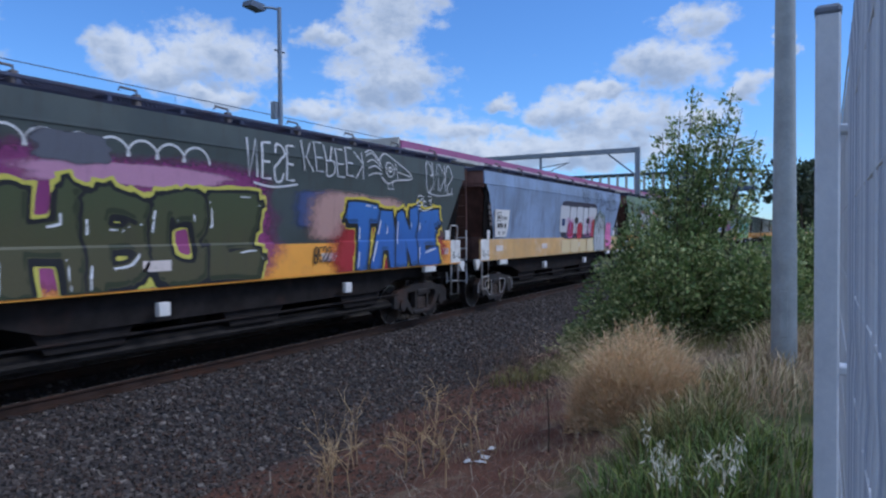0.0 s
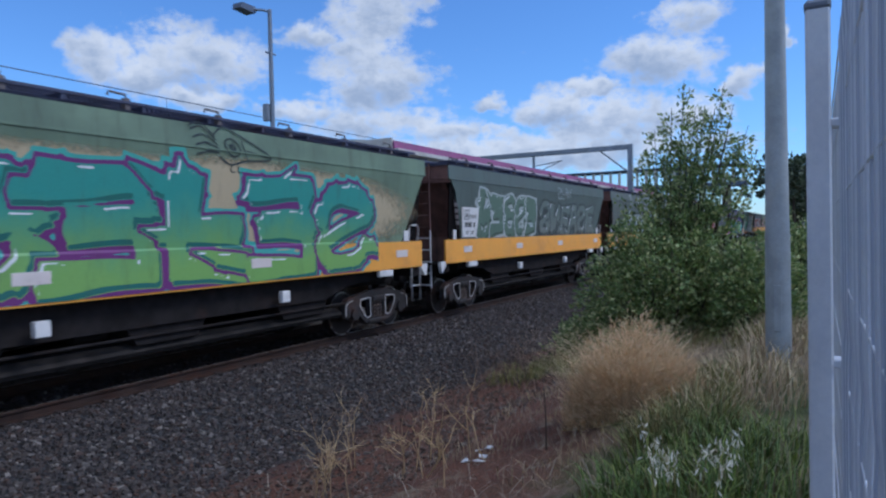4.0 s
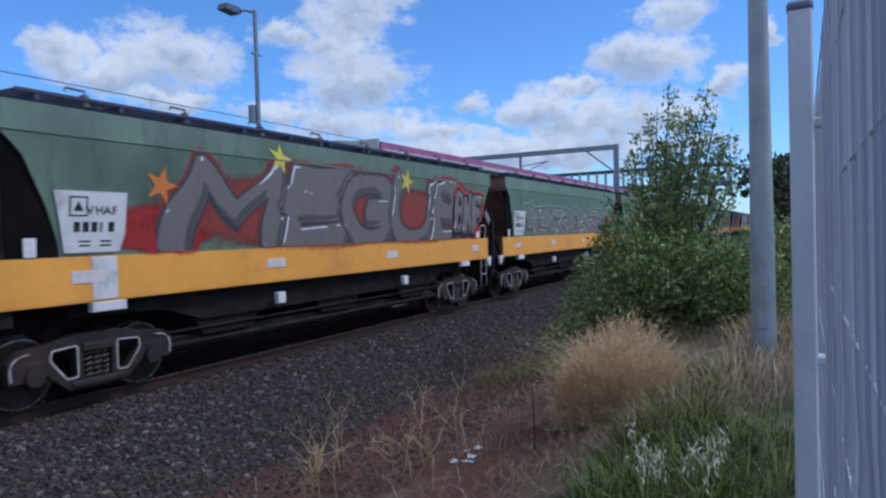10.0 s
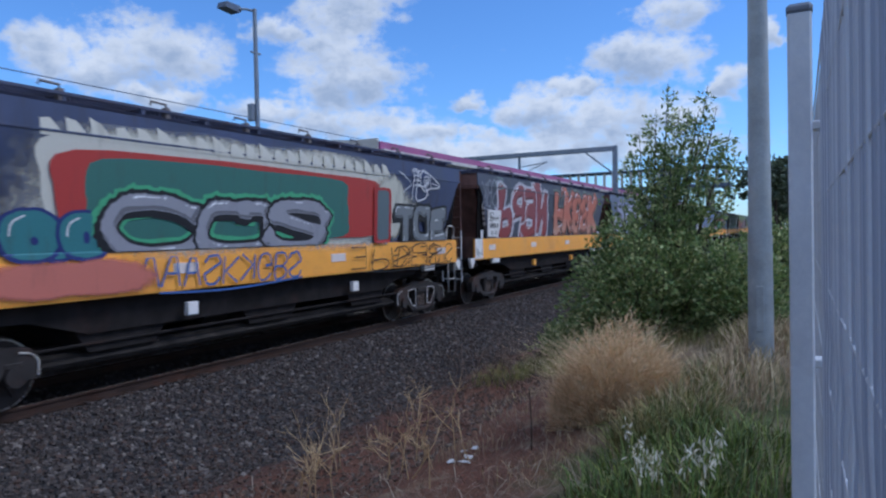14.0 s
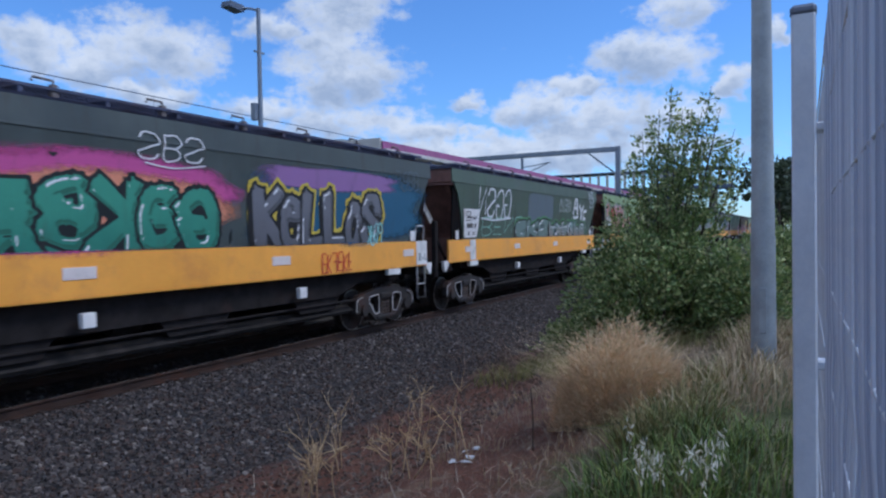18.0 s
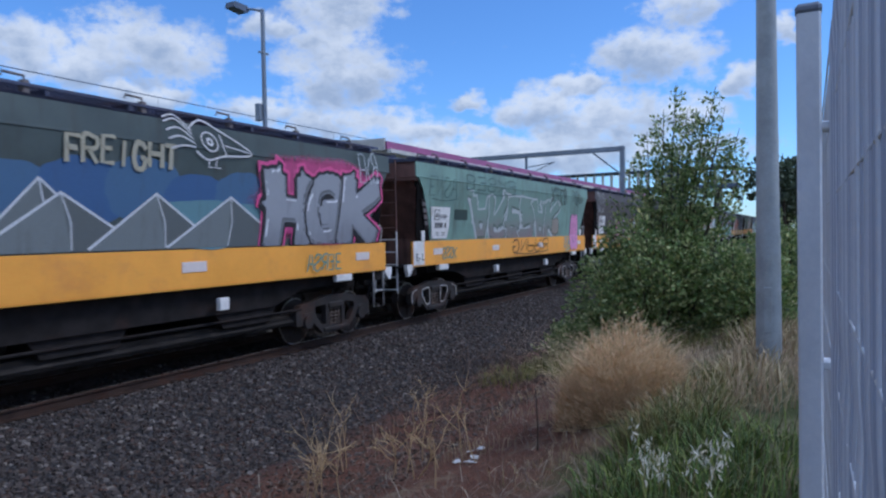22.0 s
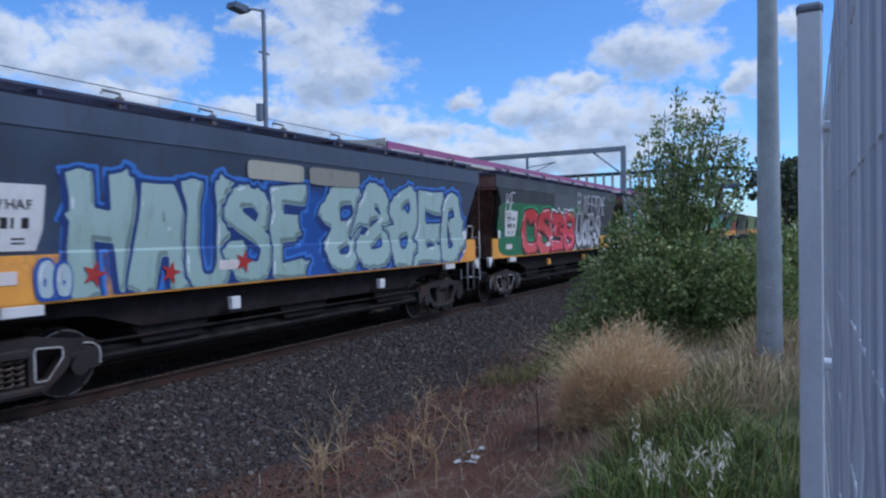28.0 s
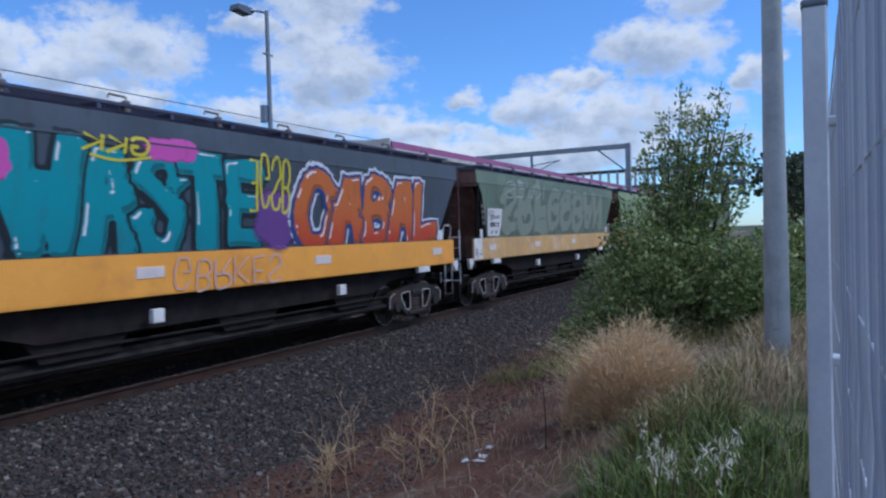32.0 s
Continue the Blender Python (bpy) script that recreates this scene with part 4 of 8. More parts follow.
def m_slope(s, end):
    """The inclined end sheet of the hopper and the pocket under it."""
    o = [(0.72, KINK), (1.66, SILL_HI), (2.02, 1.4), (2.08, 1.4), (1.72, SILL_HI), (0.78, KINK)]
    if end:
        o = [(PITCH - a, b) for a, b in o][::-1]
    return s.prism(o, 1, -1.38, 1.38)


def m_pocket(s):
    return s.prism([(1.7, 1.9), (1.7, 1.15), (3.2, 1.1), (4.0, 0.86), (11.4, 0.86), (12.2, 1.1), (13.7, 1.15), (13.7, 1.9)], 1, -1.22, 1.22)


def m_frame(s):
    s.bevel(0.2, 15.2, -0.32, 0.32, 0.92, 1.3, 0.02)
    for x in (0.62, 14.5):
        s.bevel(x, x + 0.28, -1.38, 1.38, 1.12, 1.36, 0.015)
    return s


def m_platform(s, end):
    x0 = 0.42 if not end else 13.6
    return s.bevel(x0, x0 + 1.38, -1.36, 1.36, 1.31, 1.36, 0.01)


def m_endwall(s, end):
    """The deep top beam across the end with its lip, and the plain sheet behind the recess."""
    x = 0.6 if not end else 14.74
    s.bevel(x, x + 0.06, -1.56, 1.56, KINK - 0.02, EAVE, 0.01)
    a, b = (0.62, 0.92) if not end else (14.48, 14.78)
    s.bevel(a, b, -1.54, 1.54, KINK - 0.1, KINK - 0.02, 0.012)
    x = 1.62 if not end else 13.76
    return s.bevel(x, x + 0.02, -1.3, 1.3, 1.36, 2.1, 0.005)


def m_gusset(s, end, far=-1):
    """Solid side web under the overhang, just inside the skin; its black stands for the recess shade."""
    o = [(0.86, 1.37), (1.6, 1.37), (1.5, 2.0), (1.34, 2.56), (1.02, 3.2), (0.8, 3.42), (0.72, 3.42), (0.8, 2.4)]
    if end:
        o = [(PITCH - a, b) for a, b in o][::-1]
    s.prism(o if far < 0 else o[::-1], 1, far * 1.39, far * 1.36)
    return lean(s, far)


def m_vent(s):
    s.prism([(0.9, 2.98), (1.12, 2.98), (1.4, 2.2), (1.2, 2.2)], 1, -1.425, -1.395)
    return lean(s)


def m_slots(s, i=0):
    z = 2.9 - i * 0.155
    x = 0.945 + i * 0.058
    s.prism([(x, z), (x + 0.17, z), (x + 0.2, z - 0.1), (x + 0.03, z - 0.1)], 1, -1.445, -1.425)
    return lean(s)


def ladder_mesh(s, z0, z1, x):
    for y in (-1.06, -0.44):
        s.tube([(x, y, z0), (x, y, z1)], 0.024, 6)
    k = int((z1 - z0) / 0.3)
    for i in range(k + 1):
        z = z0 + 0.08 + 0.3 * i
        if z < z1:
            s.tube([(x, -1.06, z), (x, -0.44, z)], 0.016, 5)
    return s


def m_rooffence(s):
    return s.tube([(0.8, -1.5, EAVE), (0.8, -1.5, EAVE + 0.2), (1.25, -1.5, EAVE + 0.2), (1.25, -1.5, EAVE)], 0.016, 6)


def m_brace(s, end):
    """A folding diagonal end ladder: two pale flat rails with close rungs."""
    p, q = Vector((14.6, -1.27, 3.2)), Vector((15.36, -1.27, 2.44))
    side = Vector((0.045, 0, 0.042))
    for k in (-1, -0.1, 1):
        s.tube([p + side * k, q + side * k], 0.03 if abs(k) == 1 else 0.02, 6)
    for i in range(7):
        m = p.lerp(q, (i + 0.5) / 7)
        s.tube([m - side, m + side], 0.014, 6)
    return s.bevel(14.44, 14.6, -1.38, -1.3, 3.16, 3.28, 0.01)


def m_post(s, end):
    x = PITCH - 0.52 if end else 0.28
    s.bevel(x - 0.075, x + 0.075, -1.26, -1.14, 1.0, 2.46, 0.012)
    return s.tube([(x + 0.04, -1.2, 2.05), (x + 0.6, -1.2, 1.42)], 0.04, 6)


def m_handwheel(s):
    """A brake wheel with four spokes behind the rear corner."""
    c = Vector((14.22, -1.33, 2.26))
    ring = [c + Vector((0.25 * math.cos(0.3491 * i), 0, 0.3 * math.sin(0.3491 * i))) for i in range(19)]
    s.tube(ring, 0.02, 6)
    for i in range(4):
        a = 1.5708 * i + 0.4
        s.tube([c, c + Vector((0.25 * math.cos(a), 0.02, 0.3 * math.sin(a)))], 0.012, 5)
    return s.disc(1, (c.x, c.z), 0.05, 0.05, -1.37, -1.2, 10)


def m_pan(s):
    """The unloading pan along the foot of the hoppers, dusty on its outer slope."""
    o = [(-0.98, 0.62), (-1.14, 0.5), (-1.1, 0.44), (1.1, 0.44), (1.14, 0.5), (0.98, 0.62)]
    return s.prism(o, 0, 3.35, 12.05)


def m_pan_gate(s):
    return s.prism([(-0.55, 0.6), (0.55, 0.6), (0.85, 1.05), (-0.85, 1.05)], 1, -1.16, 1.16)


def m_steps(s, x0, x1):
    s.tube([(x0, -1.4, 1.36), (x0, -1.4, 0.56), (x1, -1.4, 0.56), (x1, -1.4, 1.36)], 0.026, 6)
    return s.tube([(x0, -1.4, 0.9), (x1, -1.4, 0.9)], 0.018, 5)


def m_rail_loop(s, x0, x1):
    return s.tube([(x0, -1.44, SILL_HI), (x0, -1.47, SILL_HI + 0.3), (x0 + 0.06, -1.47, SILL_HI + 0.37), (x1 - 0.06, -1.47, SILL_HI + 0.37), (x1, -1.47, SILL_HI + 0.3), (x1, -1.44, SILL_HI)], 0.02, 6)


def m_bracket(s, end):
    o = [(0.34, 1.4), (0.62, 1.4), (0.62, 1.3), (0.45, 1.12), (0.4, 1.12), (0.34, 1.28)]
    if end:
        o = [(PITCH - a, b) for a, b in o][::-1]
    return s.prism(o, 1, -1.44, -1.36)


def m_coupler(s, end):
    x = (lambda a: PITCH - a) if end else (lambda a: a)
    a, b = sorted((x(0.02), x(0.5)))
    s.bevel(a, b, -0.12, 0.12, 0.82, 1.06, 0.02)
    a, b = sorted((x(-0.12), x(0.14)))
    return s.bevel(a, b, -0.19, 0.16, 0.76, 1.12, 0.05)


def m_hose(s, end):
    x = (lambda a: PITCH - a) if end else (lambda a: a)
    return s.tube([(x(0.4), -0.35, 0.9), (x(0.25), -0.35, 0.62), (x(0.05), -0.35, 0.5), (x(-0.05), -0.35, 0.55)], 0.03, 6)


def m_wheelset(s):
    for sg in (-1, 1):
        y = sg * RAIL
        s.disc(1, (0, 0), R_WHEEL, R_WHEEL, y - 0.065, y + 0.065, 40)
        s.disc(1, (0, 0), R_WHEEL + 0.028, R_WHEEL + 0.02, *sorted((y - sg * 0.1, y - sg * 0.065)), 40)
        s.disc(1, (0, 0), 0.15, 0.12, *sorted((y + sg * 0.065, y + sg * 0.16)), 20)
        # raised spokes of dirt-free steel make the turning plain
        for k in range(3):
            a = 2.094 * k
            s.tube([(0.16 * math.cos(a), y + sg * 0.068, 0.16 * math.sin(a)), (0.34 * math.cos(a), y + sg * 0.068, 0.34 * math.sin(a))], 0.016, 5)
    return s.disc(1, (0, 0), 0.075, 0.075, -1.05, 1.05, 14)


def m_rim(s):
    n = 40
    y0, y1 = -RAIL - 0.066, -RAIL - 0.069
    v = [(r * math.cos(6.28319 * i / n), y, r * math.sin(6.28319 * i / n)) for r, y in ((R_WHEEL - 0.004, y1), (R_WHEEL - 0.028, y1)) for i in range(n)]
    return s.add(v, [(i, (i + 1) % n, n + (i + 1) % n, n + i) for i in range(n)])


def poly_field(pts, X, Z):
    """Signed distance to a closed outline over a grid, negative inside."""
    best, odd = np.full_like(X, 9.0), np.zeros(X.shape, bool)
    for (ax, az), (bx, bz) in zip(pts, pts[1:] + pts[:1]):
        dx, dz = bx - ax, bz - az
        k = np.clip(((X - ax) * dx + (Z - az) * dz) / (dx * dx + dz * dz + 1e-12), 0, 1)
        best = np.minimum(best, np.hypot(X - ax - k * dx, Z - az - k * dz))
        cross = (az > Z) != (bz > Z)
        odd ^= cross & (X < ax + (Z - az) * dx / (dz if abs(dz) > 1e-9 else 1e-9))
    return np.where(odd, -best, best)


FRAME_OUT = [(-1.2, 0.42), (-1.2, 0.66), (-1.08, 0.78), (-0.72, 0.82), (-0.3, 0.9), (0.3, 0.9), (0.72, 0.82), (1.08, 0.78), (1.2, 0.66), (1.2, 0.42), (1.02, 0.42), (0.98, 0.6), (0.78, 0.6), (0.7, 0.44), (0.4, 0.2), (-0.4, 0.2), (-0.7, 0.44), (-0.78, 0.6), (-0.98, 0.6), (-1.02, 0.42)]
FRAME_HOLE = [(0.34, 0.72), (0.62, 0.7), (0.63, 0.62), (0.44, 0.38), (0.34, 0.38)]
FRAME_NEST = [(-0.22, 0.3), (0.22, 0.3), (0.22, 0.66), (-0.22, 0.66)]


def frame_fields():
    X, Z = np.meshgrid(np.arange(-1.3, 1.3, 0.016), np.arange(0.1, 1.0, 0.016))
    holes = [poly_field([(q * x, z) for x, z in FRAME_HOLE][::q], X, Z) - 0.03 for q in (-1, 1)]
    return X, Z, poly_field(FRAME_OUT, X, Z) - 0.02, holes, poly_field(FRAME_NEST, X, Z)


def thick(V, F, y0, y1, s):
    """Draws flat polygons in x and z out from y0 to y1."""
    bm = bmesh.new()
    vs = [bm.verts.new((x, y0, z)) for x, z in V]
    for f in F:
        try:
            bm.faces.new([vs[i] for i in f])
        except ValueError:
            pass
    bmesh.ops.remove_doubles(bm, verts=bm.verts[:], dist=0.0004)
    ext = bmesh.ops.extrude_face_region(bm, geom=bm.faces[:])
    for e in ext["geom"]:
        if isinstance(e, bmesh.types.BMVert):
            e.co.y = y1
    bmesh.ops.recalc_face_normals(bm, faces=bm.faces[:])
    bm.verts.index_update()
    s.add([v.co[:] for v in bm.verts], [[v.index for v in f.verts] for f in bm.faces])
    bm.free()
    return s


def m_sideframe(s, sg):
    """A cast side frame: arched over the bearings, with two rounded windows and an open spring nest."""
    X, Z, out, holes, nest = frame_fields()
    G = np.maximum(np.maximum(out, -nest), np.maximum(-holes[0], -holes[1]))
    V, F = contour(G, X[0, 0], Z[0, 0], 0.016)
    thick(V, F, sg * 1.19, sg * 1.06, s)
    y0, y1 = sorted((sg * 1.2, sg * 1.04))
    s.bevel(-0.4, 0.4, y0 - 0.02, y1, 0.2, 0.29, 0.02)
    s.bevel(-0.24, 0.24, y0 - 0.03, y1, 0.66, 0.78, 0.02)
    for q in (-0.89, 0.89):
        s.disc(1, (q, R_WHEEL), 0.13, 0.12, *sorted((sg * 1.1, sg * 1.24)), 16)
        s.bevel(q - 0.12, q + 0.12, y0, y1, 0.56, 0.64, 0.015)
    return s


def m_window_line(s, q):
    """The worn pale edge round one window of the side frame."""
    X, Z, out, holes, nest = frame_fields()
    h = holes[0 if q < 0 else 1]
    V, F = contour(np.maximum(np.abs(h - 0.012) - 0.011, -0.02 - 0.6 * (X * q - 0.3)), X[0, 0], Z[0, 0], 0.016)
    return thick(V, F, -1.196, -1.186, s)


def m_adapter_line(s, q):
    pts = [(q * 1.19, -1.2, 0.44), (q * 1.19, -1.2, 0.62), (q * 1.1, -1.2, 0.72), (q * 0.95, -1.2, 0.75)]
    return s.tube([(x, y, z) for x, y, z in curve_path(pts)], 0.013, 5)


def curve_path(pts, n=4):
    """Points along a smooth curve through the given ones, in space."""
    out = []
    for i in range(len(pts) - 1):
        a, b, c, d = (Vector(pts[max(0, min(len(pts) - 1, j))]) for j in (i - 1, i, i + 1, i + 2))
        for k in range(n):
            t = k / n
            out.append(0.5 * ((2 * b) + (c - a) * t + (2 * a - 5 * b + 4 * c - d) * t * t + (3 * b - a - 3 * c + d) * t ** 3))
    return out + [Vector(pts[-1])]


def m_spring(s, sg):
    turns = [(0.06 * math.cos(1.05 * i), sg * 1.13 + 0.055 * math.sin(1.05 * i), 0.29 + 0.0122 * i) for i in range(31)]
    return s.tube(turns, 0.016, 5)


def m_bolster(s):
    s.bevel(-0.2, 0.2, -1.12, 1.12, 0.58, 0.76, 0.03)
    return s.disc(2, (0, 0), 0.26, 0.24, 0.74, 0.94, 18)


def m_cap(s):
    return s.disc(1, (0, 0), 0.105, 0.09, -1.3, -1.25, 16).disc(1, (0, 0), 0.05, 0.04, -1.33, -1.3, 10)


def m_brakegear(s):
    s.disc(0, (-0.75, 0.82), 0.13, 0.13, 6.4, 6.9, 16)
    s.disc(0, (0.6, 0.78), 0.2, 0.2, 8.4, 9.5, 18)
    s.tube([(3.2, -1.18, 0.72), (12.2, -1.18, 0.72)], 0.026, 6)
    s.tube([(3.0, -0.5, 0.62), (6.4, -0.75, 0.8)], 0.022, 5)
    return s.bevel(2.9, 12.5, -1.22, -1.14, 1.2, 1.33, 0.01)


def rect(x0, x1, z0, z1, out=0.0):
    """A thin plate lying on the near side."""
    y = min(side_y(z0 + 0.01), side_y(z1 - 0.01)) - out
    return Shape().bevel(x0, x1, y - 0.006, y + 0.004, z0, z1, 0.001)


HANDWHEELS = (1, 3, 12, 14, 15, 22, 25, 26, 30, 31, 39)


def hopper(k, body, sill=None, ladder=True, label="", chute=False):
    w = thing("grain_hopper_wagon", label, "railway wagon", (START + k * PITCH, TRACK_Y, 0), "hopper wagons of the train")
    P = lambda name, key, make, mat, lab="", parent=None: part(name, shared(key, make), mat, parent or w, lab)
    sill = sill or M_YELLOW
    P("side_panel", "side_near", m_side, body, "painted hopper side covered in sprayed lettering")
    P("side_panel", "side_far", lambda s: m_side(s, 1), body)
    P("eave_panel", "band_near", m_band, body)
    P("eave_panel", "band_far", lambda s: m_band(s, 1), body)
    P("weld_rib", "rib", m_rib, body)
    P("roof", "roof", m_roof, M_ROOF, "dark weathered roof")
    P("roof_walkway", "walk", m_walk, M_ROOF)
    for i in range(4):
        h = P("roof_hatch", "hatch", m_hatch, M_ROOF)
        h.location = (2.6 + 3.4 * i, 0.15, EAVE + 0.15)
    for i in range(8):
        h = P("hatch_latch", "latch", m_latch, M_LOUVRE)
        h.location = (1.9 + 1.66 * i, -1.44, EAVE + 0.16)
    P("side_sill", "sill_near", m_sill, sill, "deep side sill")
    P("side_sill", "sill_far", lambda s: m_sill(s, 1), sill)
    P("hopper_bottom", "pocket", m_pocket, M_BLACK)
    P("centre_sill", "frame", m_frame, M_BLACK)
    P("brake_gear", "brakes", m_brakegear, M_BLACK)
    P("unloading_pan", "pan", m_pan, M_DUST, "dusty grey unloading pan")
    for x in (4.6, 7.7, 10.8):
        P("hopper_gate", "gate", m_pan_gate, M_BLACK).location.x = x
    if k in HANDWHEELS:
        P("brake_wheel", "handwheel", m_handwheel, M_LOUVRE, "grey brake hand wheel")
    for e in (0, 1):
        P("end_slope_sheet", "slope%d" % e, lambda s: m_slope(s, e), M_RUST, "rust-brown sloping end sheet")
        P("end_platform", "plat%d" % e, lambda s: m_platform(s, e), M_BLACK)
        P("end_frame", "endw%d" % e, lambda s: m_endwall(s, e), M_RUST)
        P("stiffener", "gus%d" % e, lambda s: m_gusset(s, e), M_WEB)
        # unseen far web, added so that the recess reads dark
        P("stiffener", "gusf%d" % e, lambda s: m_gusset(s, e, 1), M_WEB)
        P("corner_bracket", "brk%d" % e, lambda s: m_bracket(s, e), M_WHITE, "white corner bracket")
        P("coupler", "coup%d" % e, lambda s: m_coupler(s, e), M_BOGIE)
        P("brake_hose", "hose%d" % e, lambda s: m_hose(s, e), M_BLACK)
    if ladder:
        P("ladder", "lad_lo", lambda s: ladder_mesh(s, 0.72, 2.2, 0.5), M_WHITE, "white-painted lower ladder")
        P("ladder", "lad_hi", lambda s: ladder_mesh(s, 2.2, EAVE + 0.05, 0.5), M_RUST, "brown upper ladder")
        P("roof_handrail", "rooff", m_rooffence, M_BOGIE)
        v = P("louvre_box", "vent", m_vent, M_BLACK)
        for i in range(4):
            P("louvre", "slot%d" % i, lambda s: m_slots(s, i), M_LOUVRE, "", v)
    else:
        P("handbrake_post", "post0", lambda s: m_post(s, 0), M_BLACK)
    if chute:
        P("end_brace", "brace1", lambda s: m_brace(s, 1), M_LIFT, "pale diagonal end ladder")
    if k in (0, 7, 30, 39):
        P("step", "step0", lambda s: m_steps(s, 0.78, 1.2), M_LIFT, "white stirrup step")
    P("step", "step1", lambda s: m_steps(s, 14.38, 14.76), M_LIFT, "white stirrup step")
    P("handrail", "loop1", lambda s: m_rail_loop(s, 14.22, 14.62), M_LIFT, "white hand rail")
    for name, x, z0, z1, hw in (("jacking_pad", 2.15, 1.2, 1.335, 0.26), ("jacking_pad", 13.25, 1.2, 1.335, 0.26), ("warning_box", 5.62, 0.95, 1.15, 0.1), ("warning_box", 10.0, 0.95, 1.15, 0.1)):
        P(name, "pad%.2f" % x, lambda s: s.bevel(x - hw, x + hw, -1.46, -1.36, z0, z1, 0.01), M_YELLOW if name == "warning_box" and k in (11, 18, 31, 36) else M_WHITE, "yellow warning box" if name == "warning_box" and k in (11, 18, 31, 36) else "white-painted bracket")
    for x in (1.85, 5.5, 9.4, 13.9):
        P("reflector", "refl%.2f" % x, lambda s: s.bevel(x - 0.24, x + 0.24, -1.462, -1.447, 1.6, 1.76, 0.003), M_REFLECT, "pale reflector")
    P("end_plate", "plate13", lambda s: s.bevel(13.98, 14.18, -1.47, -1.45, 1.96, 2.2, 0.004), M_WHITE, "white destination plate")
    P("end_plate", "plate0", lambda s: s.bevel(1.0, 1.16, -1.47, -1.45, 1.96, 2.2, 0.004), M_WHITE, "white destination plate")
    for x in (2.13, 13.27):
        b = part("bogie", shared("bolster", m_bolster), M_BOGIE, w, "three-piece cast steel bogie")
        b.location.x = x
        P("side_frame", "sf-1", lambda s: m_sideframe(s, -1), M_BOGIE, "", b)
        P("side_frame", "sf1", lambda s: m_sideframe(s, 1), M_BOGIE, "", b)
        for q in (-0.13, 0, 0.13):
            P("coil_spring", "spr", lambda s: m_spring(s, -1), M_SPRING, "", b).location.x = q
        for q in (-1, 1) if (k + int(x)) % 4 else ():
            P("window_edge", "wl%d" % q, lambda s: m_window_line(s, q), M_LIFT, "worn white edge", b)
            P("adapter_edge", "al%d" % q, lambda s: m_adapter_line(s, q), M_LIFT, "", b)
        if k in (14, 20):
            for q in (-0.89, 0.89):
                c = P("bearing_cap", "bcap", m_cap, M_HAZARD, "bright yellow bearing cap", b)
                c.location = (q, 0, R_WHEEL)
        for q in (-0.89, 0.89):
            ws = part("wheelset", shared("wheelset", m_wheelset), M_WHEEL, w, "steel wheelset with worn bright rims")
            ws.location = (x + q, 0, R_WHEEL)
            P("wheel_rim", "rim", m_rim, M_TREAD, "", ws)
            WHEELSETS.append((k, ws, x + q))
    WAGONS[k] = w
    return w


WAGONS, WHEELSETS = {}, []


# ------------------------------------------------------------------ sprayed paint on the wagons
GLYPHS = {}


def glyph(ch, grow):
    """Corners and triangles of one letter of the built-in font, swollen by grow."""
    key = (ch, round(grow, 3))
    if key not in GLYPHS:
        c = bpy.data.curves.new("letter", "FONT")
        c.body, c.size, c.offset, c.resolution_u, c.fill_mode = ch, 1.0, grow, 3, "FRONT"
        ob = bpy.data.objects.new("letter", c)
        me = bpy.data.meshes.new_from_object(ob)
        me.calc_loop_triangles()
        v = np.array([p.co[:2] for p in me.vertices]) if len(me.vertices) else np.zeros((0, 2))
        f = [tuple(t.vertices) for t in me.loop_triangles]
        bpy.data.objects.remove(ob)
        bpy.data.meshes.remove(me)
        bpy.data.curves.remove(c)
        GLYPHS[key] = (v, f)
    return GLYPHS[key]


# block letters as strokes on a grid of ten by ten; a bar parts the strokes, ~ marks a rounded one
STROKES = {
    "A": "00 39 69 90|24 74", "B": "~10 19 79 97 65 15|~65 93 70 10", "C": "~97 69 29 06 03 20 70 92", "D": "~10 19 69 96 93 60 10", "E": "99 19 10 90|15 75", "F": "99 19 10|15 75",
    "G": "~97 69 29 06 03 20 70 94|94 54", "H": "09 00|99 90|05 95", "I": "49 40", "J": "~79 73 50 20 03", "K": "09 00|99 15 90", "L": "09 00 90", "M": "00 19 54 89 90", "N": "00 19 80 99",
    "O": "~59 19 05 11 50 91 95 89 59", "P": "~00 09 79 97 75 05", "R": "~00 09 79 97 75 05|35 90", "S": "~97 79 29 07 26 74 93 70 20 02", "T": "09 99|59 50", "U": "~09 03 20 70 93 99", "V": "09 50 99",
    "W": "09 20 56 70 99", "Y": "09 55 99|55 50", "Z": "09 99 00 90", "+": "25 85|52 58", "3": "~08 39 79 96 55|~55 93 70 20 02", "X": "09 90|99 00", "Q": "~59 19 05 11 50 91 95 89 59|54 90", "2": "~07 29 79 97 00 90",
    "a": "~16 38 76 82 90|~84 45 13 11 40 83", "b": "19 10|~15 46 85 82 50 10", "n": "07 00|~05 38 76 80", "e": "~15 85 67 27 03 20 70 92", "o": "~47 14 20 60 84 67 47",
}


def letter_strokes(ch, r):
    """The strokes of a letter in a unit cell; for None a sign turned over so that it spells nothing."""
    if ch is None:
        base = letter_strokes(r.choice("EGKNRSBFPAEKS"), r)
        flip = r.random() < 0.5
        return [[(1 - u if flip else u, v if flip else 1 - v) for u, v in run] for run in base]
    out = []
    for run in STROKES[ch].split("|"):
        pts = [(int(c[0]) / 9, int(c[1]) / 9) for c in run.strip("~").split()]
        out.append(curve_through(pts, 3) if run[0] == "~" else pts)
    return out


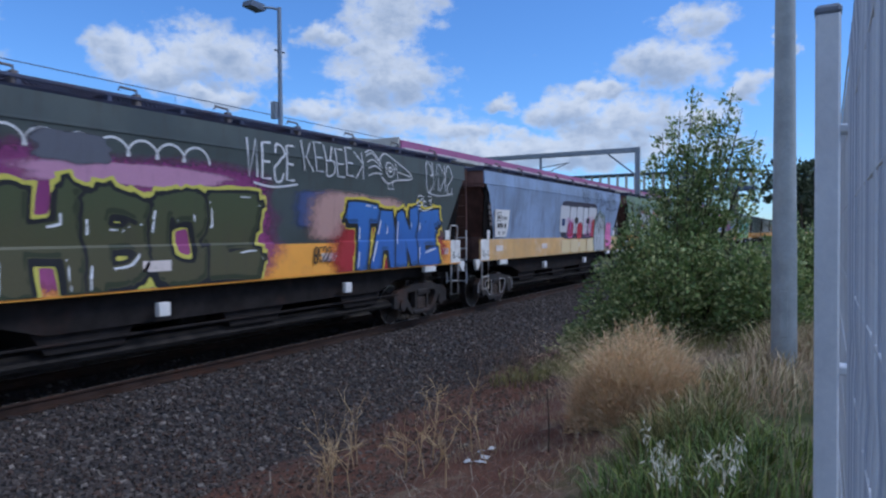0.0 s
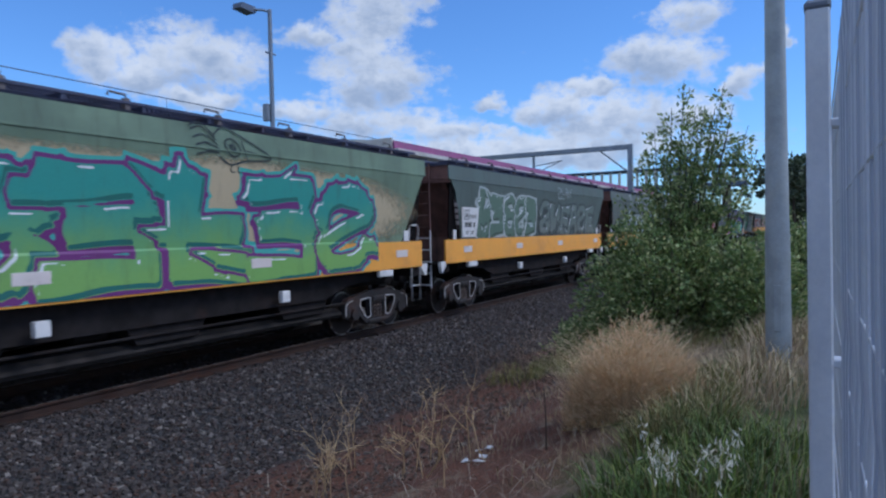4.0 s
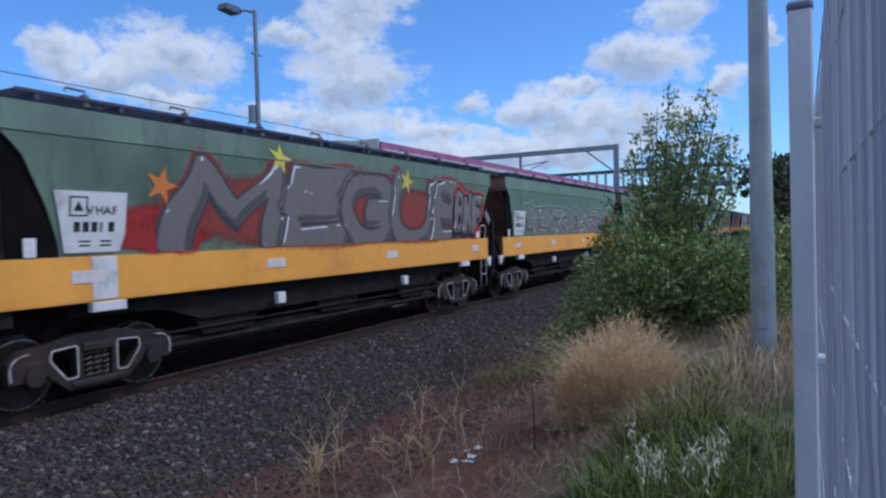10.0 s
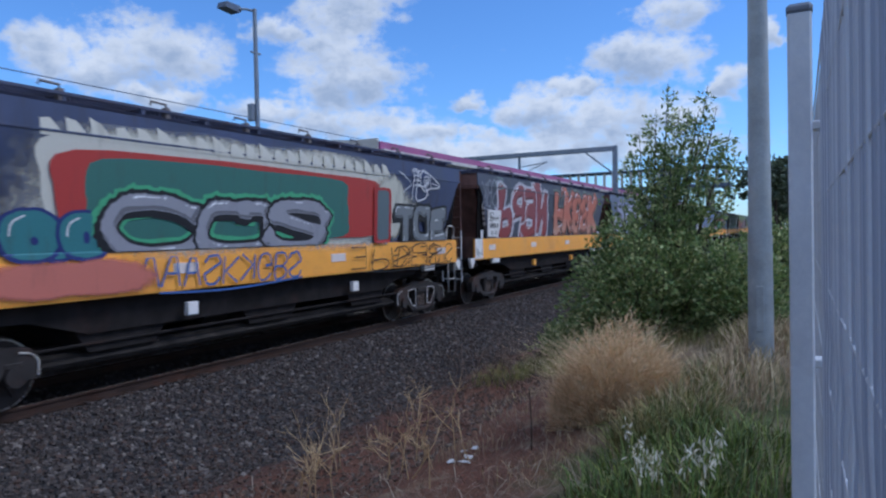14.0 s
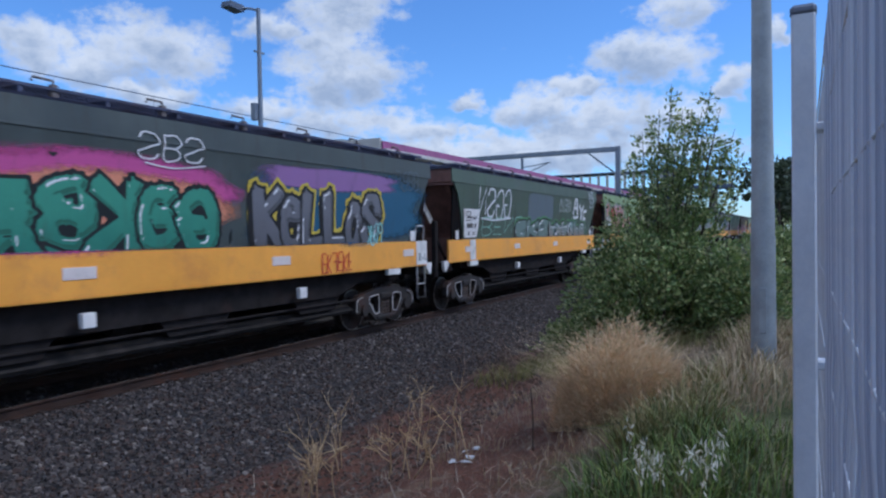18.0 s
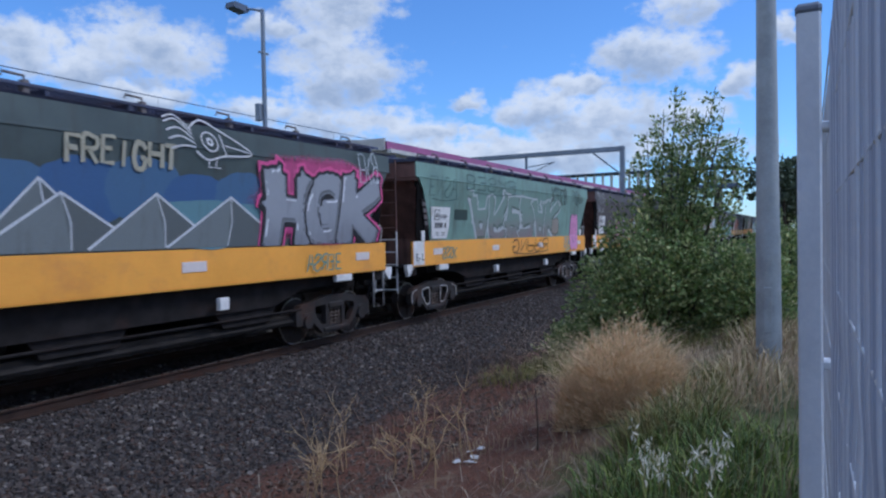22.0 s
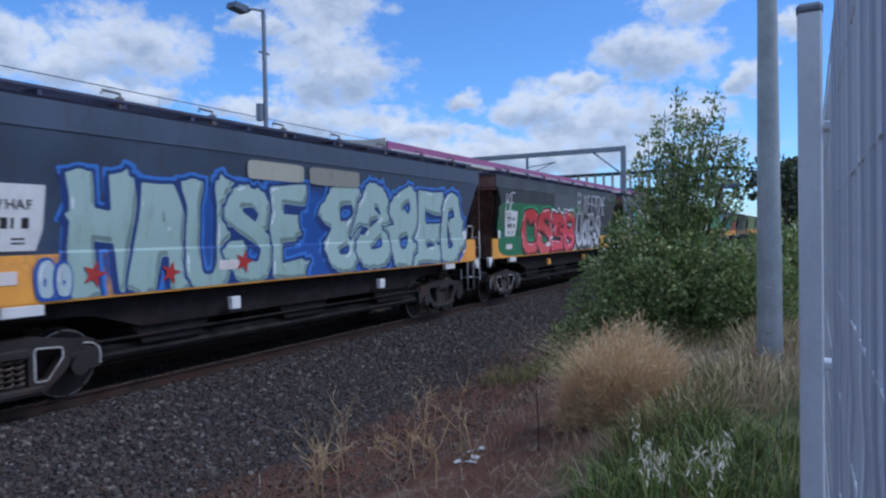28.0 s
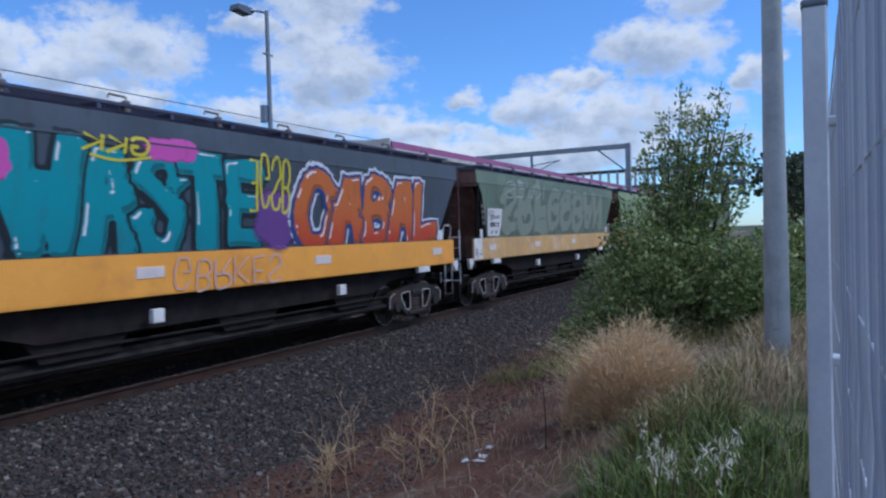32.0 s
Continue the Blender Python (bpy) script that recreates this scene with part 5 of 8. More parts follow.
def contour(G, x0, z0, step):
    """Flat polygons of the region where the grid G is below zero: whole rows of cells joined, cut cells along the edge."""
    V, F = [], []
    ins = G < 0
    n = ins[:-1, :-1].astype(int) + ins[1:, :-1] + ins[1:, 1:] + ins[:-1, 1:]
    full, cut = n == 4, (n > 0) & (n < 4)
    for i in range(full.shape[0]):
        row = np.flatnonzero(np.diff(np.concatenate(([0], full[i].astype(np.int8), [0]))))
        a, b = z0 + i * step, z0 + (i + 1) * step
        for j0, j1 in zip(row[::2], row[1::2]):
            o = len(V)
            V += [(x0 + j0 * step, a), (x0 + j1 * step, a), (x0 + j1 * step, b), (x0 + j0 * step, b)]
            F.append((o, o + 1, o + 2, o + 3))
    for i, j in zip(*np.nonzero(cut)):
        q = ((j, i), (j + 1, i), (j + 1, i + 1), (j, i + 1))
        o = len(V)
        for m in range(4):
            (a, b), (c, d) = q[m], q[(m + 1) % 4]
            g, h = G[b, a], G[d, c]
            if g < 0:
                V.append((x0 + a * step, z0 + b * step))
            if (g < 0) != (h < 0):
                k = g / (g - h)
                V.append((x0 + (a + (c - a) * k) * step, z0 + (b + (d - b) * k) * step))
        F.append(tuple(range(o, len(V))))
    return V, F


def flat_skin(name, V, F, out, material, parent):
    """Lays finely cut flat work on the near side of a wagon, all its points at once."""
    me = bpy.data.meshes.new(name)
    P = np.array(V)
    x, z = P[:, 0], P[:, 1]
    far = 8.36 + 0.42 * np.maximum(0.0, z - 3.52)
    skin_at = lambda h: SIDE_Y + (TOP_Y - SIDE_Y) * np.clip((h - SILL_HI) / (KINK - SILL_HI), 0, 1)
    k = np.ones_like(x)
    for _ in range(4):
        k = (TRACK_Y + skin_at(2.11 + (z - 2.11) * k)) / far
    k = np.where(z <= SILL_HI + 0.02, 1.0, k)
    x = np.clip(x - 8.0 * (1 - k), 0.63, 14.79)
    z = np.clip(2.11 + (z - 2.11) * k, SILL_LO + 0.004, EAVE - 0.015)
    y = np.where(z <= SILL_HI + 0.013, SILL_Y, skin_at(z)) - out
    me.from_pydata(np.stack([x, y, z], 1).tolist(), [], F)
    me.update()
    return part(name, me, material, parent)


def wobble(X, Z, seed, size):
    """A smooth random field over a grid."""
    r = random.Random(seed)
    out = np.zeros_like(X)
    for _ in range(6):
        a, b, c = r.uniform(-1, 1) / size, r.uniform(-1, 1) / size, r.uniform(0, 6.283)
        out += np.sin(6.283 * (a * X + b * Z) + c)
    return out / 6


def stroke_field(runs, X, Z, block):
    """Distance to fat strokes: square-ended for block letters, round for bubbles; each point of a run carries its half width."""
    best = np.full_like(X, 9.0)
    for run in runs:
        for (ax, az, aw), (bx, bz, bw) in zip(run, run[1:]):
            dx, dz = bx - ax, bz - az
            L = math.hypot(dx, dz)
            if L < 1e-5:
                continue
            ux, uz = dx / L, dz / L
            a = (X - ax) * ux + (Z - az) * uz
            b = np.abs((Z - az) * ux - (X - ax) * uz)
            k = np.clip(a / L, 0, 1)
            w = aw + (bw - aw) * k
            d = np.hypot(a - k * L, b) - w
            if block:
                d = np.minimum(d, np.maximum(b - w, np.abs(a - L / 2) - L / 2 - w * block))
            best = np.minimum(best, d)
    return best


LAYERS = {}


def lay(w, n=1):
    """Each coat of paint lies a little outside the last; gives the height of the next coat."""
    while w.parent:
        w = w.parent
    LAYERS[w.name] = LAYERS.get(w.name, 2) + n
    return 0.001 * (LAYERS[w.name] - n + 1)


def skin(name, V, F, out, material, parent, label=""):
    """Lays a flat drawing (x, z) on the near side of a wagon, standing off by out."""
    bm = bmesh.new()
    lift = bm.verts.layers.float.new("lift")
    vs = []
    V = [on_side(p[0], p[1]) + tuple(p[2:]) for p in V]
    for p in V:
        q = bm.verts.new((p[0], 0.0, p[1]))
        q[lift] = p[2] if len(p) > 2 else 0.0
        vs.append(q)
    for f in F:
        try:
            bm.faces.new([vs[i] for i in f])
        except ValueError:
            pass
    zs = [p[1] for p in V] or [0]
    for cut in (SILL_HI + 0.012, SILL_HI + 0.03, KINK, EAVE - 0.02):
        if min(zs) < cut < max(zs):
            bmesh.ops.bisect_plane(bm, geom=bm.verts[:] + bm.edges[:] + bm.faces[:], plane_co=(0, 0, cut), plane_no=(0, 0, 1))
    for v in bm.verts:
        z = v.co.z
        v.co.y = (SILL_Y if z <= SILL_HI + 0.013 else side_y(z)) - out - v[lift]
    bmesh.ops.recalc_face_normals(bm, faces=bm.faces[:])
    for f in bm.faces:
        if f.normal.y > 0:
            f.normal_flip()
    me = bpy.data.meshes.new(name)
    bm.to_mesh(me)
    bm.free()
    return part(name, me, material, parent, label)


def stroke(pts, width, V, F):
    """A ribbon along points."""
    o = len(V)
    P = [Vector(p) for p in pts]
    for i, p in enumerate(P):
        d = P[min(i + 1, len(P) - 1)] - P[max(i - 1, 0)]
        d = d.normalized() if d.length else Vector((1, 0))
        nrm = Vector((-d.y, d.x)) * width * 0.5
        V += [tuple(p + nrm), tuple(p - nrm)]
    F += [(o + 2 * i, o + 2 * i + 1, o + 2 * i + 3, o + 2 * i + 2) for i in range(len(P) - 1)]


def curve_through(pts, n=6):
    out = []
    for i in range(len(pts) - 1):
        p0, p1, p2, p3 = (Vector(pts[max(0, min(len(pts) - 1, j))]) for j in (i - 1, i, i + 1, i + 2))
        for k in range(n):
            t = k / n
            out.append(0.5 * ((2 * p1) + (p2 - p0) * t + (2 * p0 - 5 * p1 + 4 * p2 - p3) * t * t + (3 * p1 - p0 - 3 * p2 + p3) * t ** 3))
    return out + [Vector(pts[-1])]


def piece(w, word, x0, x1, z0, z1, fill, line=(24, 22, 26), halo=None, low=None, seed=0, fat=0.0, wild=0.16, shine=True, two=None, block=0.8, edge=0.055, drop=0.1):
    """A large sprayed word: soft surround, outline with a block shadow, filled letters that overlap one another, inner patches and highlights. A number instead of a word gives that many unreadable signs."""
    r = random.Random(seed * 77 + int(x0 * 10))
    chars = [None] * word if isinstance(word, int) else list(word)
    n, h = len(chars), z1 - z0
    share = [{"I": 0.5, "+": 0.7, " ": 0.4, "M": 1.3, "W": 1.35}.get(c, 1.0) for c in chars]
    cell = [sum(share[:i]) * (x1 - x0) / sum(share) for i in range(n + 1)]
    thin = fat < 0
    step = max(0.018, min(0.034, h / 36))
    pad = 0.34
    X, Z = np.meshgrid(np.arange(x0 - pad, x1 + pad, step), np.arange(z0 - pad, z1 + pad, step))
    amp = 0.0 if thin else wild * min(0.9, h * 0.5)
    WX = X + amp * wobble(X, Z, seed + 11, 1.5)
    WZ = Z + amp * wobble(X, Z, seed + 13, 1.5)
    unread = chars[0] is None
    D = []
    for i, ch in enumerate(chars):
        if ch == " ":
            continue
        cw = cell[i + 1] - cell[i]
        jz, sh, grow = r.uniform(-.03, .03), r.uniform(-.06, .16), r.uniform(.93, 1.0)
        wide = min(0.165 * cw, 0.118 * h) * (0.42 if thin else r.uniform(0.95, 1.12) * (1.0 if block else 1.35))
        inx = wide * 0.85
        runs = []
        for run in letter_strokes(ch, r):
            q = []
            for j, (u, v) in enumerate(run):
                end = j in (0, len(run) - 1)
                q.append((x0 + cell[i] + inx + (cw * 1.05 - 2 * inx) * (u + sh * (v - .5)), z0 + wide + (h * grow - 2 * wide) * (v + jz), wide * (1.4 if end and not thin else 1.0) * r.uniform(.9, 1.1)))
            runs.append(q)
        if not thin and block and wild > 0.1 and h > 0.9:
            # pointed tips on some of the free ends
            for q in list(runs):
                for a, b in ((q[0], q[1]), (q[-1], q[-2])):
                    if r.random() < 0.55:
                        dx, dz = a[0] - b[0], a[1] - b[1]
                        L = math.hypot(dx, dz) or 1
                        dx, dz = dx / L, dz / L
                        side = r.choice((-.7, .7))
                        runs.append([(a[0], a[1], wide * 1.15), (a[0] + wide * (1.9 * dx - side * dz), a[1] + wide * (1.9 * dz + side * dx), wide * .1)])
        if unread and not thin and h > 0.9:
            # a tapering spur that ends in a point
            for _ in range(2):
                a = r.choice(r.choice(runs))
                way = r.choice((-1, 1))
                b = (a[0] + way * cw * r.uniform(.35, .6), a[1] + h * r.uniform(-.3, .3), wide * 0.12)
                runs.append([(a[0], a[1], wide * .8), (a[0] + (b[0] - a[0]) * .4, a[1] + (b[1] - a[1]) * .1, wide * .7), b])
        D.append(stroke_field(runs, WX, WZ, 0.0 if thin else block))
    body = D[-1]
    for d in D[-2::-1]:
        # earlier letters pass under the outline of later ones
        body = np.minimum(np.maximum(d, edge * .9 - body), body)
    union = np.minimum.reduce(D)
    base = lay(w, 6)
    root = None

    def coat(name, G, col, out, low=None):
        nonlocal root
        V, F = contour(np.maximum(G, np.maximum((SILL_HI + .015 if z0 > 1.75 else SILL_LO + .012) - Z, Z - (EAVE + .12))), X[0, 0], Z[0, 0], step)
        if F:
            ob = flat_skin("spray_lettering" if root is None else name, V, F, base + out, spray(col, low), root or w)
            root = root or ob
            if name in ("inner_fade", "highlight"):
                tagged(ob, kind="stuff")

    coat("letter_fill", body, fill, 0.003, low)
    if root is None:
        return None
    if line is not None:
        ring = union - edge
        if not thin and drop:
            m = max(1, int(drop / step))
            for k in range(1, m + 1):
                ring = np.minimum(ring, np.roll(np.roll(union, -k, 1), -k, 0) - edge * .5)
        coat("outline", ring, line, 0.002)
    if halo is not None:
        coat("surround", union - edge - 0.055 - 0.025 * wobble(X, Z, seed + 23, 0.5), halo, 0.001)
    if not thin and h > 0.6:
        # a second tone along the lower edges of the letters
        two = two or tuple(int(c * 0.72) for c in fill)
        k = max(2, int(0.5 * wide / step))
        inner = body + 0.012
        coat("inner_fade", np.maximum(inner, -np.roll(np.roll(inner, k, 0), -k // 2, 1) - 0.02 * wobble(X, Z, seed + 29, 0.5)), two, 0.004)
    if shine:
        inner = body + 0.03
        k = max(1, int(0.03 / step + .5))
        crescent = np.maximum(inner, -np.roll(np.roll(inner, -k, 0), k, 1))
        crescent = np.maximum(crescent, 0.05 - wobble(X, Z, seed + 31, 0.6))
        coat("highlight", crescent, (236, 236, 240), 0.005)
    return root


def tag(w, x0, x1, z0, z1, col=(216, 214, 216), n=4, width=0.03, seed=0, word=None):
    """A quick hand-sprayed line of signs: a readable word where one is given, otherwise letters turned over so that they spell nothing."""
    r = random.Random(seed * 31 + int(x0 * 20) + int(z0 * 50))
    V, F = [], []
    n = len(word) if word else n
    h, cw = z1 - z0, (x1 - x0) / n
    for i in range(n):
        if word and word[i] == " ":
            continue
        signs = letter_strokes(word[i], r) if word else letter_strokes(None, r)
        sl, dz, k = r.uniform(.0, .22), r.uniform(-.06, .06), r.uniform(.72, .86)
        for run in signs:
            q = [(x0 + cw * (i + .08 + k * u + sl * (v - .5)), z0 + h * (v * r.uniform(.94, 1.0) + dz)) for u, v in run]
            stroke(q if len(q) < 6 else curve_through(q, 2), width * r.uniform(.85, 1.15), V, F)
    if r.random() < 0.5:
        stroke(curve_through([(x0 + .1 * (x1 - x0), z0 - .06), (x0 + .5 * (x1 - x0), z0 - .11), (x1, z0 - .03)], 5), width * .8, V, F)
    return skin("spray_tag", V, F, lay(w), spray(col), w)


def bird(w, x, z, s, col=(220, 218, 220)):
    """A line drawing of a round-eyed bird's head: feathers at the back, a long pointed beak and small feet."""
    V, F = [], []
    ring = lambda cx, cz, q: [(cx + q * math.cos(t), cz + q * math.sin(t)) for t in [6.2832 * j / 14 for j in range(15)]]
    stroke(ring(x, z, s * .19), .026, V, F)
    stroke(ring(x, z, s * .06), .04, V, F)
    stroke(curve_through([(x - s * .42, z + s * .22), (x - s * .1, z + s * .42), (x + s * .25, z + s * .3), (x + s * 1.05, z - s * .14), (x + s * .3, z - s * .26), (x - s * .1, z - s * .36), (x - s * .38, z - s * .22)], 6), .03, V, F)
    stroke([(x + s * .3, z + s * .18), (x + s * .36, z - s * .24)], .024, V, F)
    stroke([(x + s * .36, z - s * .04), (x + s * .98, z - s * .13)], .02, V, F)
    for a, b in ((.3, .44), (.16, .36), (.02, .2), (-.12, .04), (-.24, -.14)):
        stroke(curve_through([(x - s * .38, z + s * a * .6), (x - s * .66, z + s * b), (x - s * .95, z + s * (b - .08))], 4), .026, V, F)
    for d in (-.06, .12):
        stroke([(x + s * d, z - s * .34), (x + s * (d - .04), z - s * .5), (x + s * (d + .08), z - s * .5)], .02, V, F)
    return skin("spray_drawing", V, F, lay(w), spray(col), w)


def blot(w, x0, x1, z0, z1, col, low=None, seed=0, rough=0.2, square=3.2, name="spray_patch", soft=True):
    """A patch of paint with an uneven edge."""
    V, F = [((x0 + x1) / 2, (z0 + z1) / 2)], []
    n = 56
    rings = (0.5, 0.66, 0.83, 1.0) if soft else (1.0,)
    for ring in rings:
        for i in range(n):
            a = 6.2832 * i / n
            c, s = math.cos(a), math.sin(a)
            k = (abs(c) ** square + abs(s) ** square) ** (-1 / square)
            k *= 1 + rough * noise.noise((c * 2.2, s * 2.2, seed + x0)) + rough * 0.3 * noise.noise((c * 5, s * 5, seed + x0))
            V.append(((x0 + x1) / 2 + ring * c * k * (x1 - x0) / 2, max(SILL_LO + 0.01, min(EAVE - 0.02, (z0 + z1) / 2 + ring * s * k * (z1 - z0) / 2))))
    F = [(0, i + 1, (i + 1) % n + 1) for i in range(n)]
    if soft:
        F += [(n * j + i + 1, n * j + n + i + 1, n * j + n + (i + 1) % n + 1, n * j + (i + 1) % n + 1) for i in range(n) for j in range(3)]
    ob = skin(name, V, F, lay(w), spray(col, low, soft), w)
    if soft:
        # the overspray thins out towards the rim
        me = ob.data
        fade = me.attributes.new("cover", "FLOAT", "POINT")
        cx, cz = (x0 + x1) / 2, (z0 + z1) / 2
        for v in me.vertices:
            u, q = 2 * (v.co.x - cx) / (x1 - x0), 2 * (v.co.z - cz) / (z1 - z0)
            c = u / max(1e-6, math.hypot(u, q)), q / max(1e-6, math.hypot(u, q))
            far = (abs(u) ** square + abs(q) ** square) ** (1 / square) / (1 + rough * noise.noise((c[0] * 2.2, c[1] * 2.2, seed + x0)))
            fade.data[v.index].value = max(0.0, min(1.0, (1.0 - far) / 0.5))
    return ob


def loops(w, x0, x1, z0, z1, n, fill, line=(24, 22, 26), halo=None, seed=0):
    """A row of round bubble shapes."""
    r = random.Random(seed + 3)
    share = [r.uniform(.75, 1.3) for _ in range(n)]
    for i in range(n):
        cw = share[i] / sum(share) * (x1 - x0)
        a = x0 + sum(share[:i]) / sum(share) * (x1 - x0)
        h = r.uniform(.72, 1.0) if n > 1 else 1.0
        if n > 1 and i % 2 == 0:
            # a lower lobe leaning on the bubble
            b, t = a + cw * .62, z0 + (z1 - z0) * h * .62
            blot(w, b - .05, b + cw * .62 + .05, z0 - .03, t + .05, line, None, i + 5, .06, 2.4, soft=False)
            blot(w, b, b + cw * .62, z0 + .02, t, fill, None, i + 5, .06, 2.4, soft=False)
        if halo:
            blot(w, a - .12, a + cw * 1.12 + .1, z0 - .06, z0 + (z1 - z0) * h + .1, halo, None, i, .05, 2.4, soft=False)
        blot(w, a - .05, a + cw * 1.08, z0 - .03, z0 + (z1 - z0) * h + .04, line, None, i, .06, 2.4, soft=False)
        blot(w, a, a + cw, z0 + .02, z0 + (z1 - z0) * h, fill, None, i, .06, 2.4, soft=False)
        u = r.uniform(.3, .5)
        blot(w, a + cw * u, a + cw * (u + .14), z0 + (z1 - z0) * .3, z0 + (z1 - z0) * r.uniform(.42, .56), line, None, i, .1, 2, soft=False)
        V, F = [], []
        stroke(curve_through([(a + cw * .14, z0 + (z1 - z0) * h * .5), (a + cw * .2, z0 + (z1 - z0) * h * .76), (a + cw * .42, z0 + (z1 - z0) * h * .9)], 5), 0.022, V, F)
        skin("highlight", V, F, lay(w), spray((230, 230, 234)), w)


def fat_bird(w, x0, x1, z0, z1, fill, line=(34, 34, 38)):
    """A bubble-style bird: fanned tail, round body, ring eye and a pointed beak."""
    L, h = x1 - x0, z1 - z0
    at = lambda u, v: (x0 + L * u, z0 + h * v)
    for i, v in enumerate((0.42, 0.64, 0.84)):
        for grow, col in ((0.05, line), (0.0, fill)):
            blot(w, x0 - grow + L * 0.02 * i, x0 + L * 0.24 + grow, z0 + h * (v - 0.16) - grow, z0 + h * (v + 0.12) + grow, col, None, i, 0.05, 2.4, soft=False)
    for grow, col in ((0.05, line), (0.0, fill)):
        V = [at(0.74, 0.72), at(1.0, 0.38), at(0.74, 0.2)]
        V = [(a + (grow * 1.6 if i == 1 else 0), b + (grow, 0, -grow)[i]) for i, (a, b) in enumerate(V)]
        skin("spray_patch", V, [(0, 1, 2)], lay(w), spray(col), w)
        blot(w, x0 + L * 0.17 - grow, x0 + L * 0.8 + grow, z0 - h * 0.05 - grow, z0 + h + grow, col, None, 2, 0.05, 2.7, soft=False)
    V, F = [], []
    for q in (h * 0.2, h * 0.07):
        stroke([(x0 + L * 0.66 + q * math.cos(t), z0 + h * 0.52 + q * math.sin(t)) for t in [6.2832 * j / 16 for j in range(17)]], 0.035, V, F)
    stroke(curve_through([at(0.36, 0.97), at(0.42, 0.68), at(0.5, 0.62), at(0.57, 0.9)], 5), 0.03, V, F)
    stroke([at(0.76, 0.42), at(0.97, 0.4)], 0.025, V, F)
    return skin("spray_drawing", V, F, lay(w), spray(line), w)


def peaks(w, x0, x1, z0, z1, n, fill, line=(214, 216, 222), seed=0):
    """A sprayed range of grey mountains with pale ridge lines and darker flanks."""
    r = random.Random(seed)
    cw = (x1 - x0) / n
    for i in range(n):
        a, top = x0 + cw * (i + 0.5), z0 + (z1 - z0) * r.uniform(0.7, 1.0)
        b, c = a - cw * r.uniform(0.75, 0.95), a + cw * r.uniform(0.75, 0.95)
        m = a + cw * r.uniform(-.1, .15)
        skin("spray_patch", [(b, z0), (a, top), (m, z0)], [(0, 1, 2)], lay(w), spray(fill), w)
        dark = tuple(int(v * .82) for v in fill)
        skin("spray_patch", [(m, z0), (a, top), (c, z0)], [(0, 1, 2)], lay(w), spray(dark), w)
        V, F = [], []
        mid = (a + (m - a) * .5 + .06, (top + z0) / 2)
        stroke([(b, z0 + .02), (a, top), (c, z0 + .02)], 0.04, V, F)
        stroke([(a, top), mid, (m, z0 + .02)], 0.02, V, F)
        skin("spray_drawing", V, F, lay(w), spray(line), w)


def star(w, x, z, s, col):
    V = [(x, z)] + [(x + (s if i % 2 == 0 else s * .38) * math.sin(.6283 * i + .3), z + (s if i % 2 == 0 else s * .38) * math.cos(.6283 * i + .3)) for i in range(10)]
    return skin("sprayed_star", V, [(0, i + 1, (i + 1) % 10 + 1) for i in range(10)], lay(w), spray(col), w)


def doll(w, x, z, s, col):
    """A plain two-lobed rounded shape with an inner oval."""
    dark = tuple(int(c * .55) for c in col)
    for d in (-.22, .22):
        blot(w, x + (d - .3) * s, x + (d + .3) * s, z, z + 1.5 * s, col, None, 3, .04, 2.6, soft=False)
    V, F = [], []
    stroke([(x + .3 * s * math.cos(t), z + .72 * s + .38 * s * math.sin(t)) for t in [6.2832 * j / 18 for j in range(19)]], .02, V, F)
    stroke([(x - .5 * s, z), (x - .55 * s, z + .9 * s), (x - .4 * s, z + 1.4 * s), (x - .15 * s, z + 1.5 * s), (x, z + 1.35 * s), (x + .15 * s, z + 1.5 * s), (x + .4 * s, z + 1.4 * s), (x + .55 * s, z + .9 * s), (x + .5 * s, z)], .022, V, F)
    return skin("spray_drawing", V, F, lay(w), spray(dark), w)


def label_board(w, x0=1.43, x1=2.42, z0=2.0, z1=2.8, flip=False):
    """The white data board beside the curved end: a square badge, a short code and bars for the number."""
    o = Shape()
    y = SIDE_Y
    o.prism([(x0 - .07, z1), (x0 + .02, z0 + .4), (x0 + .09, z0), (x1 - .1, z0), (x1 - .02, z0 + .25), (x1, z1)], 1, y - 0.024, y - 0.018)
    b = part("data_board", lean(o), M_WHITE, w, "white board with black stencilled code")
    s = Shape()
    bx, bz = x0 + .27, z1 - .2
    for a, c, d, e in ((-.13, .13, .11, .13), (-.13, .13, -.13, -.11), (-.13, -.11, -.13, .13), (.11, .13, -.13, .13)):
        s.box(bx + a, bx + c, y - 0.028, y - 0.024, bz + d, bz + e)
    s.prism([(bx - .07, bz - .06), (bx + .07, bz - .06), (bx, bz + .07)], 1, y - 0.028, y - 0.024)
    part("badge", lean(s), M_INK, b)
    for i in range(5):
        a = bx - .06 + .125 * i
        part("stencil_bar", lean(Shape().box(a, a + (.085 if i != 3 else .03), y - 0.028, y - 0.024, z0 + .27, z0 + .4)), M_INK, b)
    for i in range(2):
        for j in range(2):
            a, c = bx + .02 + .3 * i, z0 + .08 + .055 * j
            part("stencil_bar", lean(Shape().box(a, a + .16, y - 0.028, y - 0.024, c, c + .022)), M_INK, b)
    V, F = [], []
    for i, ch in enumerate("VHAF"):
        v, f = glyph(ch, 0.01)
        n = len(V)
        V += [(bx + .17 + .125 * i + .17 * p[0], bz - .1 + .17 * p[1]) for p in v]
        F += [tuple(n + q for q in t) for t in f]
    skin("stencil_code", V, F, 0.029, M_INK, b)
    return b


